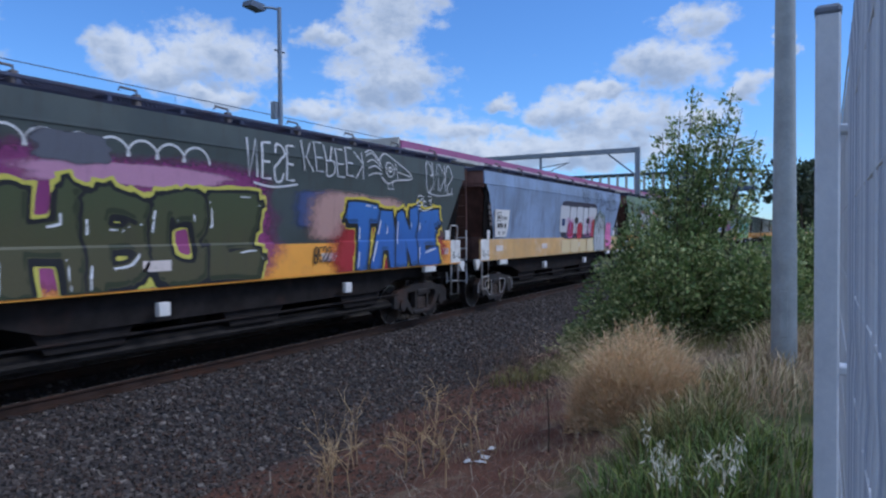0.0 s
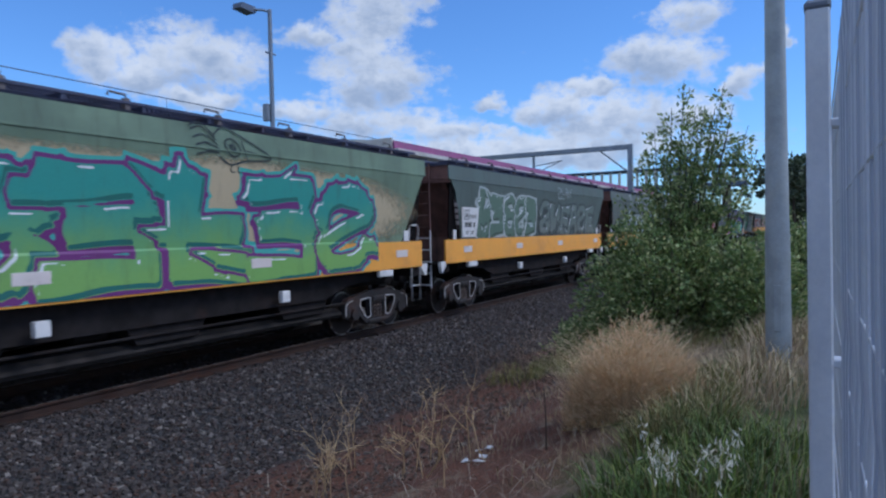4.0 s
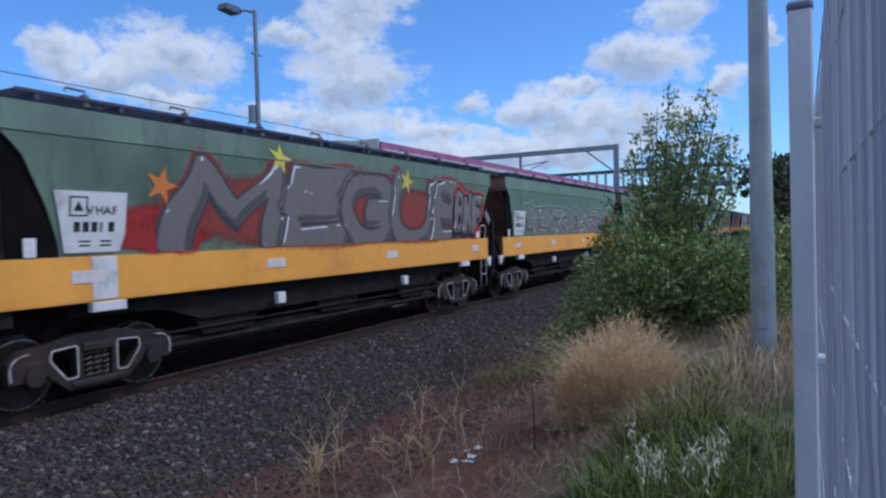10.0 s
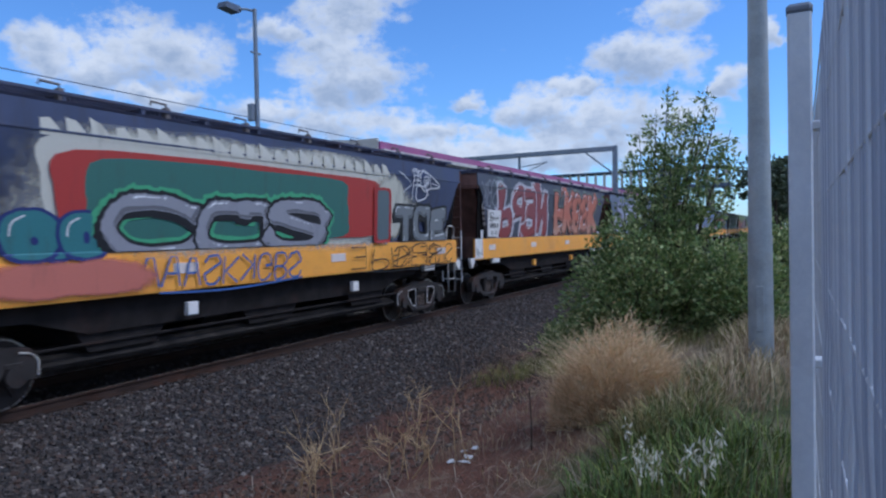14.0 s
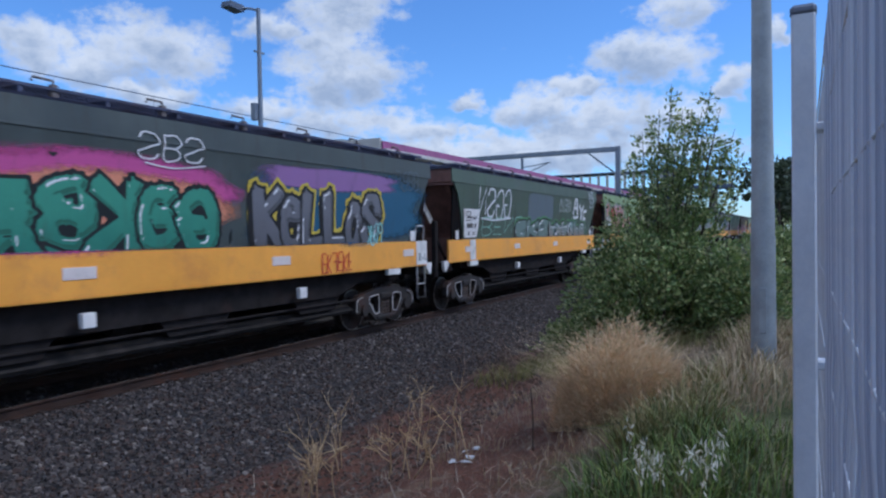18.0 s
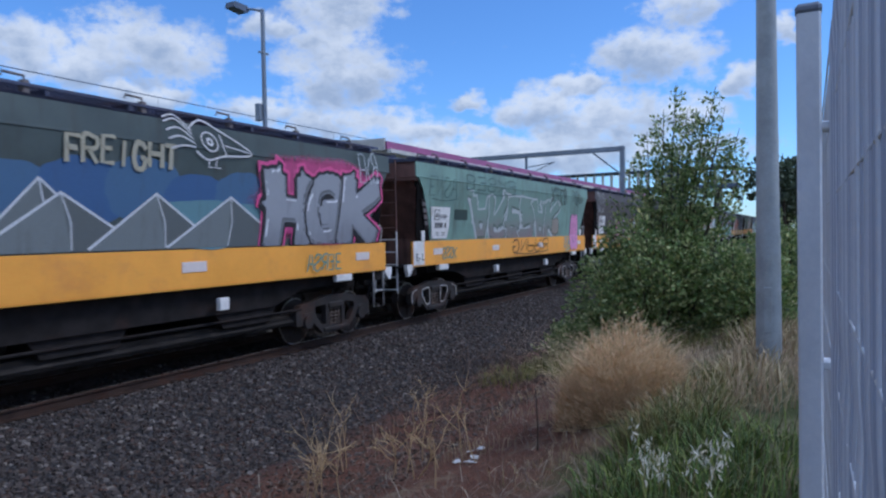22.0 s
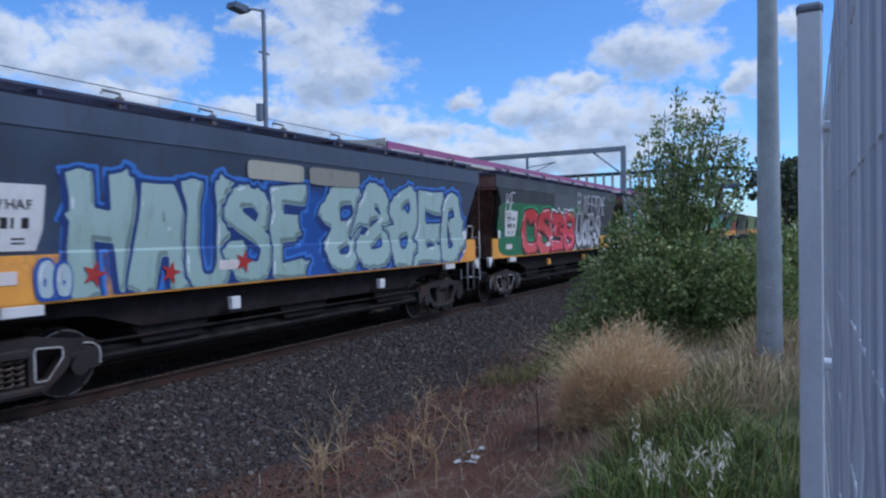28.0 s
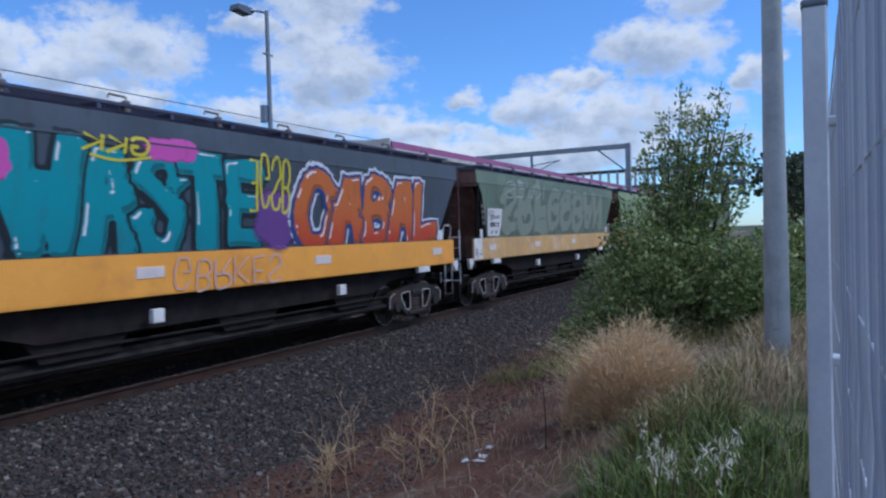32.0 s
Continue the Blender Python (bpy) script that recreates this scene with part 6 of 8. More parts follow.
def end_board(w, x0, x1, lettered=True):
    """White patch on the sill with the code E-L."""
    b = part("sill_board", Shape().prism([(x0, SILL_LO + .012), (x1, SILL_LO + .012), (x1, SILL_HI), (x0, SILL_HI)], 1, SILL_Y - 0.01, SILL_Y - 0.004), M_WHITE, w, "white sill board stencilled E-L")
    if lettered:
        V, F = [], []
        for i, ch in enumerate("E-L"):
            v, f = glyph(ch, 0.015)
            n = len(V)
            V += [(x0 + .1 + .14 * i + .24 * p[0], SILL_LO + .12 + .24 * p[1]) for p in v]
            F += [tuple(n + q for q in t) for t in f]
        skin("stencil_code", V, F, 0.014, M_INK, b)


def whitewash(w, x0=1.9, x1=2.28):
    part("sill_stripe", rect(x0, x1, SILL_LO + .01, SILL_HI - .01, 0.004), M_WHITE, w, "white painted stripe")


# ------------------------------------------------------------------ the train, wagon by wagon from its first
M_FADED = surface("faded_buff_sill", lin(206, 160, 104), 0.55, 0, 0.15, 1.4, lin(226, 210, 190), 0.5, False, 0.1)
M_PURPLE = surface("purple_sprayed_sill", lin(126, 96, 152), 0.5, 0, 0.2, 1.0, lin(196, 116, 92), 0.6, False, 0.1)
WHITE, BLACK, DIM = (222, 222, 226), (30, 30, 34), (52, 60, 62)

w = hopper(-1, body_paint("black_green", 61, 68, 68), M_YELLOW, False, "black hopper wagon with olive and blue sprayed lettering")
end_board(w, 14.26, 14.78)
blot(w, 2.4, 8.4, 1.2, 3.3, (132, 56, 114), (156, 76, 126), seed=-1)
blot(w, 8.3, 10.2, 2.2, 3.0, (70, 84, 130), seed=-3)
blot(w, 3.39, 6.82, 2.78, 3.12, (190, 140, 170), seed=-1)
V, F = [], []
for i in range(7):
    stroke([(3.5 + .46 * i + .25 * math.cos(a), 3.2 + .24 * math.sin(a)) for a in [.35 * j for j in range(10)]], .035, V, F)
skin("spray_drawing", V, F, lay(w), spray(WHITE), w)
blot(w, 3.6, 4.9, 3.0, 3.45, (96, 98, 110), seed=-2)
piece(w, "HBOE", 3.37, 7.41, 1.38, 2.72, (74, 82, 54), BLACK, (206, 196, 90), (84, 80, 56), seed=-1)
tag(w, 7.3, 8.5, 3.05, 3.7, WHITE, 4, 0.045, seed=-1)
blot(w, 8.65, 12.28, 1.87, 2.99, (190, 150, 142), seed=-1)
blot(w, 9.20, 14.11, 0.81, 2.51, (165, 40, 48), seed=-1)
piece(w, "TANE", 10.0, 13.5, 1.38, 2.66, (66, 116, 190), BLACK, (222, 196, 70), (56, 100, 176), seed=-1)
tag(w, 8.67, 10.52, 3.27, 3.86, WHITE, 6, seed=-1)
bird(w, 11.45, 3.52, 0.85)
tag(w, 12.96, 14.30, 3.15, 3.86, WHITE, 4, seed=-1)
tag(w, 12.58, 13.28, 2.77, 3.01, WHITE, 3, seed=-1)
tag(w, 8.91, 9.44, 1.60, 1.87, BLACK, 4, seed=-1)

w = hopper(0, body_paint("blue_grey", 118, 134, 162), M_FADED, True, "blue-grey hopper wagon with silver block lettering and cartoon drawings", True)
label_board(w)
end_board(w, 0.62, 1.14)
blot(w, 7.16, 11.47, 1.89, 3.29, (46, 42, 62), seed=0, rough=0.03, square=9, soft=False)
blot(w, 7.04, 8.03, 2.13, 3.11, (202, 202, 208), seed=0, rough=0.03, square=9, soft=False)
blot(w, 8.09, 8.80, 2.08, 3.09, (206, 206, 212), seed=0, rough=0.03, square=9, soft=False)
blot(w, 8.86, 9.62, 2.06, 3.12, (204, 204, 210), seed=0, rough=0.03, square=9, soft=False)
blot(w, 9.68, 10.23, 2.05, 3.10, (208, 208, 214), seed=0, rough=0.03, square=9, soft=False)
blot(w, 10.30, 11.36, 2.09, 3.13, (202, 202, 208), seed=0, rough=0.03, square=9, soft=False)
blot(w, 7.83, 8.56, 1.88, 2.55, (170, 44, 78), seed=0)
blot(w, 8.88, 9.63, 1.86, 2.54, (176, 40, 62), seed=0)
blot(w, 10.66, 11.49, 1.88, 2.69, (176, 36, 50), seed=0)
blot(w, 8.61, 9.05, 2.48, 2.68, (34, 32, 40), seed=0, rough=0.03, square=9, soft=False)
blot(w, 10.06, 10.51, 2.48, 2.69, (34, 32, 40), seed=0, rough=0.03, square=9, soft=False)
blot(w, 7.20, 7.54, 2.37, 2.63, (40, 60, 110), seed=0, rough=0.03, square=9, soft=False)
tag(w, 7.76, 8.52, 2.04, 2.65, (190, 110, 170), 4, 0.035, seed=0)
tag(w, 9.93, 10.97, 2.09, 2.71, (190, 110, 170), 4, 0.035, seed=0)
blot(w, 7.19, 8.14, 1.38, 1.87, (222, 196, 150), seed=0, rough=0.03, square=9, soft=False)
blot(w, 8.19, 9.12, 1.38, 1.87, (222, 198, 156), seed=0, rough=0.03, square=9, soft=False)
blot(w, 9.25, 10.06, 1.38, 1.87, (220, 194, 148), seed=0, rough=0.03, square=9, soft=False)
blot(w, 10.13, 11.18, 1.38, 1.88, (222, 200, 160), seed=0, rough=0.03, square=9, soft=False)
blot(w, 10.94, 12.77, 0.53, 3.07, (112, 126, 96), seed=0)
blot(w, 11.02, 12.66, 0.61, 2.91, (178, 182, 190), seed=0)
tag(w, 11.41, 12.17, 1.46, 2.40, BLACK, 2, seed=0)
bird(w, 11.89, 2.48, 0.73, BLACK)
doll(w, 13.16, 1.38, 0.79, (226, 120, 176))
tag(w, 9.34, 10.47, 3.45, 3.81, DIM, 5, seed=0)
bird(w, 11.74, 3.47, 0.73, (40, 48, 70))
tag(w, 12.69, 14.32, 3.19, 3.82, (40, 48, 70), 4, seed=0)

w = hopper(1, body_paint("green", 98, 116, 96), M_YELLOW, False, "green hopper wagon with silver lettering and an orange-red fade")
label_board(w)
end_board(w, 0.62, 1.14)
blot(w, 2.19, 4.24, 0.99, 2.14, (190, 84, 56), (200, 120, 56), seed=1)
blot(w, 2.49, 3.68, 2.41, 2.73, (46, 56, 52), seed=1, rough=0.03, square=9, soft=False)
piece(w, 7, 3.5, 12.4, 1.40, 3.1, (178, 184, 188), (60, 62, 64), (176, 90, 66), (150, 156, 158), seed=1)
tag(w, 1.41, 2.34, 3.24, 3.70, DIM, 3, seed=1)
bird(w, 3.27, 3.30, 0.61, DIM)
blot(w, 12.14, 13.44, 0.65, 2.82, (206, 112, 56), (190, 70, 50), seed=1)
blot(w, 12.50, 14.40, 1.08, 1.96, (150, 48, 46), seed=1)
bird(w, 12.27, 3.37, 0.57, DIM)
tag(w, 12.73, 13.70, 2.84, 3.30, (170, 176, 172), 4, 0.02, seed=1)

w = hopper(2, body_paint("green", 98, 116, 96), M_YELLOW, True, "green hopper wagon with pale blue and white lettering", True)
label_board(w)
end_board(w, 0.62, 1.14)
end_board(w, 14.26, 14.78)
piece(w, "HEANL", 2.65, 7.65, 1.41, 3.38, (196, 216, 234), (112, 158, 208), seed=2)
piece(w, 3, 7.82, 13.92, 1.51, 3.38, (214, 214, 220), (112, 116, 128), seed=2)
piece(w, 2, 10.84, 14.01, 1.51, 3.61, (212, 212, 220), (104, 110, 122), (196, 200, 210), seed=2)
star(w, 10.77, 2.38, 0.42, (176, 30, 56))
star(w, 13.10, 2.68, 0.24, (176, 30, 56))
star(w, 12.92, 1.95, 0.18, (176, 30, 56))
star(w, 11.60, 2.80, 0.09, (176, 30, 56))
tag(w, 13.04, 14.52, 3.03, 3.86, (78, 88, 88), 4, 0.06, seed=2)

w = hopper(3, body_paint("green", 98, 116, 100), M_YELLOW, False, "green hopper wagon with silver, blue and purple lettering", True)
label_board(w)
blot(w, 0.98, 1.88, 3.17, 3.86, (206, 150, 194), seed=3)
tag(w, 1.03, 2.66, 3.25, 3.86, (226, 110, 176), 4, 0.08, seed=3)
blot(w, 2.14, 7.77, 0.45, 3.22, (44, 104, 190), (60, 120, 190), seed=3)
piece(w, "aWb", 3.41, 7.6, 1.38, 2.95, (112, 118, 128), BLACK, (176, 180, 90), (176, 180, 188), seed=3, two=(146, 150, 160), block=0.2)
piece(w, 1, 2.7, 3.4, 1.45, 2.25, (150, 156, 168), (44, 30, 60), None, seed=43)
piece(w, 4, 7.94, 13.31, 1.38, 2.84, (120, 70, 150), (180, 46, 60), None, (130, 60, 140), seed=3)
blot(w, 12.53, 13.67, 0.86, 2.46, (168, 34, 44), seed=3)
piece(w, "OUS", 9.60, 12.64, 1.38, 2.95, (84, 132, 186), BLACK, (222, 192, 64), (116, 56, 136), seed=3)
bird(w, 10.89, 3.47, 0.75, DIM)
tag(w, 12.86, 13.93, 3.25, 3.86, DIM, 4, seed=3)
tag(w, 12.13, 13.78, 2.80, 3.30, (180, 186, 182), 5, seed=3)

w = hopper(4, body_paint("green", 98, 116, 100), M_YELLOW, False, "green hopper wagon with teal and violet lettering")
label_board(w)
blot(w, 2.69, 14.35, 1.75, 3.41, (190, 172, 140), seed=4)
piece(w, 6, 2.24, 12.62, 1.38, 3.16, (62, 150, 140), (112, 50, 116), (80, 170, 160), (128, 172, 92), seed=4)
tag(w, 1.39, 2.29, 2.96, 3.64, (180, 186, 182), 3, seed=4)
bird(w, 3.28, 3.60, 0.76, DIM)
bird(w, 8.86, 3.59, 0.80, DIM)

w = hopper(5, body_paint("pale_black_green", 74, 86, 82), M_YELLOW, True, "dark hopper wagon with faint green and white lettering")
label_board(w)
piece(w, 5, 2.5, 6.92, 2.00, 3.2, (96, 120, 104), (176, 182, 182), seed=5)
piece(w, 6, 7.3, 13.4, 1.98, 3.1, (104, 118, 112), (58, 64, 66), None, (120, 124, 116), seed=105)
tag(w, 9.0, 10.6, 3.3, 3.7, (170, 178, 178), 4, seed=5)

w = hopper(6, body_paint("dark_green_grey", 84, 92, 88), M_YELLOW, True, "grey-green hopper wagon with silver bird drawings")
loops(w, 4.01, 4.99, 2.06, 3.07, 1, (170, 178, 184), seed=6)
fat_bird(w, 5.17, 8.62, 1.97, 2.91, (172, 180, 186))
loops(w, 8.86, 11.17, 1.99, 3.02, 3, (178, 186, 190), seed=6)
fat_bird(w, 11.39, 14.15, 1.96, 2.79, (172, 180, 186))
tag(w, 5.90, 7.95, 1.38, 1.90, BLACK, 6, 0.05, seed=6)
tag(w, 4.15, 5.06, 1.54, 1.82, (70, 60, 56), 4, 0.025, seed=6)
bird(w, 5.96, 3.48, 0.62, (190, 196, 198))
tag(w, 6.87, 8.34, 3.20, 3.86, (190, 196, 198), 5, seed=6)
bird(w, 9.31, 3.50, 0.69, (190, 196, 198))
tag(w, 10.40, 11.80, 3.19, 3.80, (180, 186, 188), 5, seed=6)
tag(w, 12.08, 13.46, 3.02, 3.73, (180, 186, 188), 4, seed=6)
tag(w, 4.04, 4.66, 3.37, 3.84, (180, 186, 188), 2, 0.05, seed=6)
tag(w, 13.58, 14.35, 3.17, 3.84, (186, 172, 148), 3, 0.05, seed=6)

w = hopper(7, body_paint("mid_green", 84, 104, 84), M_YELLOW, True, "green hopper wagon with faded dusty red lettering")
label_board(w)
end_board(w, 0.62, 1.14)
whitewash(w)
blot(w, 2.52, 4.39, 1.93, 3.27, (104, 84, 74), seed=7)
piece(w, "P+ES", 4.35, 11.13, 1.80, 3.2, (146, 98, 96), (116, 104, 102), None, (136, 92, 88), seed=7, wild=0.06, drop=0.05, edge=0.035)
tag(w, 1.33, 2.39, 3.03, 3.77, WHITE, 4, seed=7)
tag(w, 3.63, 5.32, 3.39, 3.86, (150, 164, 152), 4, seed=7)
tag(w, 5.92, 7.11, 3.26, 3.78, (150, 164, 152), 3, seed=7)
tag(w, 7.68, 11.82, 3.33, 3.86, (150, 164, 152), 5, seed=7)
bird(w, 12.17, 3.62, 0.48)
tag(w, 12.95, 14.32, 3.02, 3.85, WHITE, 4, 0.05, seed=7)
tag(w, 11.78, 14.19, 2.23, 3.11, (176, 184, 182), 6, 0.06, seed=7)

w = hopper(8, body_paint("dark_green_e", 58, 72, 68), M_YELLOW, True, "dark green hopper wagon with red and grey lettering and blue stars")
label_board(w)
end_board(w, 0.62, 1.14)
blot(w, 1.72, 6.94, 0.43, 3.27, (196, 204, 222), (180, 192, 216), seed=8)
blot(w, 2.2, 6.8, 1.5, 3.3, (186, 196, 214), (176, 188, 214), seed=18)
piece(w, "DIMLO", 2.95, 6.2, 1.94, 2.98, (146, 50, 50), (126, 52, 54), (196, 200, 212), seed=8, wild=0.06, drop=0.03)
star(w, 2.38, 1.72, 0.16, (50, 80, 160))
star(w, 3.28, 1.74, 0.17, (50, 80, 160))
star(w, 4.25, 1.72, 0.16, (50, 80, 160))
star(w, 5.23, 1.73, 0.16, (50, 80, 160))
for i in range(9):
    star(w, 2.7 + .52 * i, 1.52 + .3 * (i % 2), 0.1 + .02 * (i % 3), (44, 70, 150))
piece(w, "INOUT", 7.23, 13.82, 1.40, 3.25, (94, 106, 98), (52, 62, 140), (190, 120, 80), seed=8)
tag(w, 1.15, 2.85, 3.25, 3.79, WHITE, 5, seed=8)
bird(w, 3.72, 3.45, 0.69)
tag(w, 4.62, 6.06, 3.22, 3.77, WHITE, 4, seed=8)
bird(w, 6.95, 3.43, 0.64)
tag(w, 7.89, 9.75, 3.13, 3.83, WHITE, 4, seed=8)
tag(w, 10.31, 13.38, 3.11, 3.78, WHITE, 4, seed=8)
bird(w, 11.20, 3.59, 0.39)
tag(w, 11.92, 13.49, 3.20, 3.86, WHITE, 5, 0.045, seed=8)
tag(w, 13.63, 14.29, 3.26, 3.81, WHITE, 3, seed=8)

w = hopper(9, body_paint("violet_black", 64, 60, 92), body_paint("violet_black", 64, 60, 92), True, "purple-black hopper wagon with green, cyan and lime lettering")
label_board(w)
piece(w, "P3WS", 8.11, 11.1, 3.2, 3.86, (172, 168, 160), (84, 78, 104), None, None, shine=False, wild=0.04, drop=0, edge=0.02, seed=9)
piece(w, "SYEX", 11.35, 14.6, 3.1, 3.86, (172, 168, 160), (84, 78, 104), None, None, shine=False, wild=0.04, drop=0, edge=0.02, seed=9)
blot(w, 2.0, 8.6, 0.5, 3.3, (206, 104, 190), seed=9)
blot(w, 2.6, 8.0, 0.4, 3.0, (36, 96, 76), seed=9)
blot(w, 8.3, 14.5, 2.2, 3.3, (74, 54, 130), seed=19)
piece(w, "CBS", 2.61, 8.2, 1.38, 3.0, (40, 112, 82), BLACK, (216, 110, 196), seed=9, block=0)
for i in range(12):
    blot(w, 7.6 + .11 * (i % 5), 7.75 + .13 * (i % 5), 1.5 + .14 * i, 1.64 + .14 * i, (206, 104, 190), seed=i, rough=.1, square=2, soft=False)
blot(w, 0.62, 1.59, 1.09, 1.97, (214, 110, 190), seed=9)
piece(w, "P", 8.75, 9.75, 1.40, 2.7, (96, 196, 216), BLACK, (176, 206, 216), seed=9, block=0.4)
piece(w, "O", 9.75, 10.9, 1.40, 2.66, (130, 190, 150), BLACK, (206, 216, 190), (146, 168, 44), seed=29, block=0)
piece(w, "IS", 10.9, 12.2, 1.38, 2.66, (150, 172, 50), BLACK, (206, 216, 190), seed=39, block=0.3)
piece(w, "O", 12.2, 13.35, 1.38, 2.66, (146, 168, 44), BLACK, (206, 216, 190), (110, 190, 190), seed=49, block=0)
piece(w, "n", 13.35, 14.65, 1.38, 2.68, (104, 196, 216), BLACK, (196, 216, 226), seed=59, block=0.3)

w = hopper(10, body_paint("black_green", 54, 61, 64), M_YELLOW, True, "black hopper wagon with green lettering on orange and silver letters", True)
label_board(w)
end_board(w, 0.62, 1.14)
blot(w, 1.95, 8.06, 0.22, 3.69, (206, 112, 92), seed=10)
piece(w, 5, 2.13, 7.75, 1.65, 3.53, (50, 130, 104), BLACK, (60, 150, 120), (40, 110, 90), seed=10)
piece(w, 4, 7.80, 13.68, 1.44, 3.51, (164, 168, 168), (70, 72, 76), (190, 110, 90), seed=10)
blot(w, 11.73, 14.00, 1.93, 3.32, (82, 52, 112), seed=10)
piece(w, 3, 11.72, 13.71, 1.52, 3.30, (140, 176, 150), (64, 48, 96), (220, 150, 50), (150, 180, 130), seed=10)
blot(w, 13.81, 14.24, 1.13, 1.93, (96, 50, 104), seed=10)
tag(w, 13.69, 14.33, 3.20, 3.81, WHITE, 3, 0.05, seed=10)
tag(w, 12.48, 13.00, 3.32, 3.49, WHITE, 4, seed=10)

w = hopper(11, body_paint("blue_black", 54, 64, 77), M_YELLOW, False, "black hopper wagon with maroon lettering outlined in white and cyan", True)
blot(w, 1.14, 7.54, 1.86, 3.50, (140, 184, 222), (150, 120, 130), seed=11)
blot(w, 1.64, 2.44, 1.96, 2.78, (40, 44, 52), seed=11, rough=0.03, square=9, soft=False)
piece(w, "DITSO", 2.42, 7.38, 1.89, 3.23, (150, 52, 56), (222, 222, 228), None, (150, 80, 84), seed=11)
piece(w, 2, 1.34, 2.39, 2.62, 3.14, (216, 216, 222), (150, 60, 60), seed=11)
blot(w, 7.68, 13.84, 1.83, 3.47, (92, 182, 208), seed=11)
piece(w, "TIME", 8.15, 13.23, 1.87, 3.31, (132, 56, 58), (222, 222, 226), None, seed=11)
tag(w, 12.32, 13.13, 3.39, 3.82, (120, 128, 140), 4, seed=11)
tag(w, 13.33, 14.54, 3.12, 3.83, (120, 128, 140), 4, seed=11)
star(w, 13.44, 2.46, 0.13, (222, 222, 200))
star(w, 13.81, 2.47, 0.14, (222, 222, 200))

w = hopper(12, body_paint("green_b", 90, 108, 92), M_YELLOW, False, "green hopper wagon with silver lettering on a red burst", True)
label_board(w)
whitewash(w)
blot(w, 2.24, 4.05, 1.91, 2.69, (172, 44, 46), seed=12)
blot(w, 2.87, 13.96, 1.85, 3.25, (150, 66, 58), seed=12)
piece(w, "MEGUB", 3.3, 13.2, 1.87, 3.5, (124, 118, 114), (70, 68, 72), (150, 50, 48), seed=12)
star(w, 5.70, 3.56, 0.30, (226, 214, 80))
star(w, 3.09, 2.94, 0.30, (226, 130, 60))
star(w, 10.08, 3.38, 0.32, (226, 200, 80))
piece(w, "BNF", 12.59, 14.29, 2.11, 3.23, (132, 124, 122), BLACK, (204, 70, 52), (120, 110, 108), seed=12)
blot(w, 13.81, 14.31, 1.93, 2.31, (176, 40, 44), seed=12)

w = hopper(13, body_paint("green_c", 94, 118, 100), M_YELLOW, False, "clean green hopper wagon with a faint grey-green scrawl", True)
label_board(w)
piece(w, 9, 2.60, 13.55, 1.91, 2.95, (128, 132, 124), (92, 92, 86), (126, 166, 156), (120, 118, 110), seed=13, block=0.3, two=(150, 150, 142))
blot(w, 12.97, 14.06, 1.96, 3.17, (140, 132, 120), seed=13)
piece(w, "22", 13.03, 13.65, 2.11, 2.73, (176, 44, 58), (150, 40, 50), None, None, shine=False, seed=13)
tag(w, 12.99, 14.07, 2.77, 3.17, (140, 200, 196), 2, 0.06, seed=13)

w = hopper(14, body_paint("green_d", 96, 120, 94), M_YELLOW, False, "green hopper wagon with grey lettering edged in salmon", True)
label_board(w)
end_board(w, 14.26, 14.78)
whitewash(w)
blot(w, 10.31, 14.38, 1.86, 3.36, (40, 68, 122), seed=14)
blot(w, 9.81, 10.65, 2.83, 3.32, (206, 130, 112), seed=14)
piece(w, "K", 9.2, 10.75, 1.89, 2.98, (122, 114, 114), BLACK, (212, 120, 100), seed=14)
piece(w, "DSK", 10.7, 13.95, 1.83, 2.8, (118, 112, 112), BLACK, (212, 120, 100), seed=14)
piece(w, 5, 2.6, 9.1, 1.88, 2.95, (124, 118, 118), BLACK, (212, 120, 100), seed=14)

w = hopper(15, body_paint("blue_black2", 59, 64, 73), M_YELLOW, False, "black hopper wagon with mint lettering on pink")
label_board(w)
blot(w, 1.31, 14.02, 0.39, 3.35, (222, 102, 122), seed=15)
piece(w, "MATWA", 2.64, 8.71, 1.38, 3.07, (92, 182, 152), (30, 50, 60), (210, 90, 70), seed=15)
piece(w, "UNO", 9.00, 13.50, 1.41, 3.17, (92, 182, 152), BLACK, (226, 112, 130), seed=15)
tag(w, 2.14, 3.98, 3.23, 3.86, WHITE, 5, 0.045, seed=15)
bird(w, 5.21, 3.51, 0.91)
tag(w, 6.39, 8.05, 3.28, 3.84, WHITE, 4, seed=15)
bird(w, 9.18, 3.50, 0.81)
tag(w, 10.19, 13.32, 3.29, 3.83, WHITE, 5, seed=15)
tag(w, 12.33, 13.22, 3.37, 3.86, WHITE, 4, seed=15)
bird(w, 14.09, 3.45, 0.68)
star(w, 13.04, 3.15, 0.28, (222, 102, 122))

w = hopper(16, body_paint("dark_green", 66, 80, 73), M_FADED, True, "dark green hopper wagon with silver and pale blue lettering")
label_board(w)
end_board(w, 0.62, 1.14)
piece(w, 4, 2.58, 5.18, 1.95, 2.95, (112, 118, 118), (176, 182, 184), None, None, shine=False, seed=16)
blot(w, 6.65, 12.28, 1.83, 3.63, (126, 62, 60), seed=16)
piece(w, "TAME", 6.98, 11.74, 1.89, 3.36, (134, 192, 196), WHITE, (40, 60, 66), seed=16)
tag(w, 1.13, 2.10, 2.98, 3.86, WHITE, 3, seed=16)
tag(w, 2.26, 3.99, 3.16, 3.86, WHITE, 4, seed=16)
tag(w, 4.13, 6.43, 3.27, 3.86, WHITE, 5, seed=16)
tag(w, 11.84, 13.83, 1.92, 3.67, (170, 180, 180), 4, seed=16)
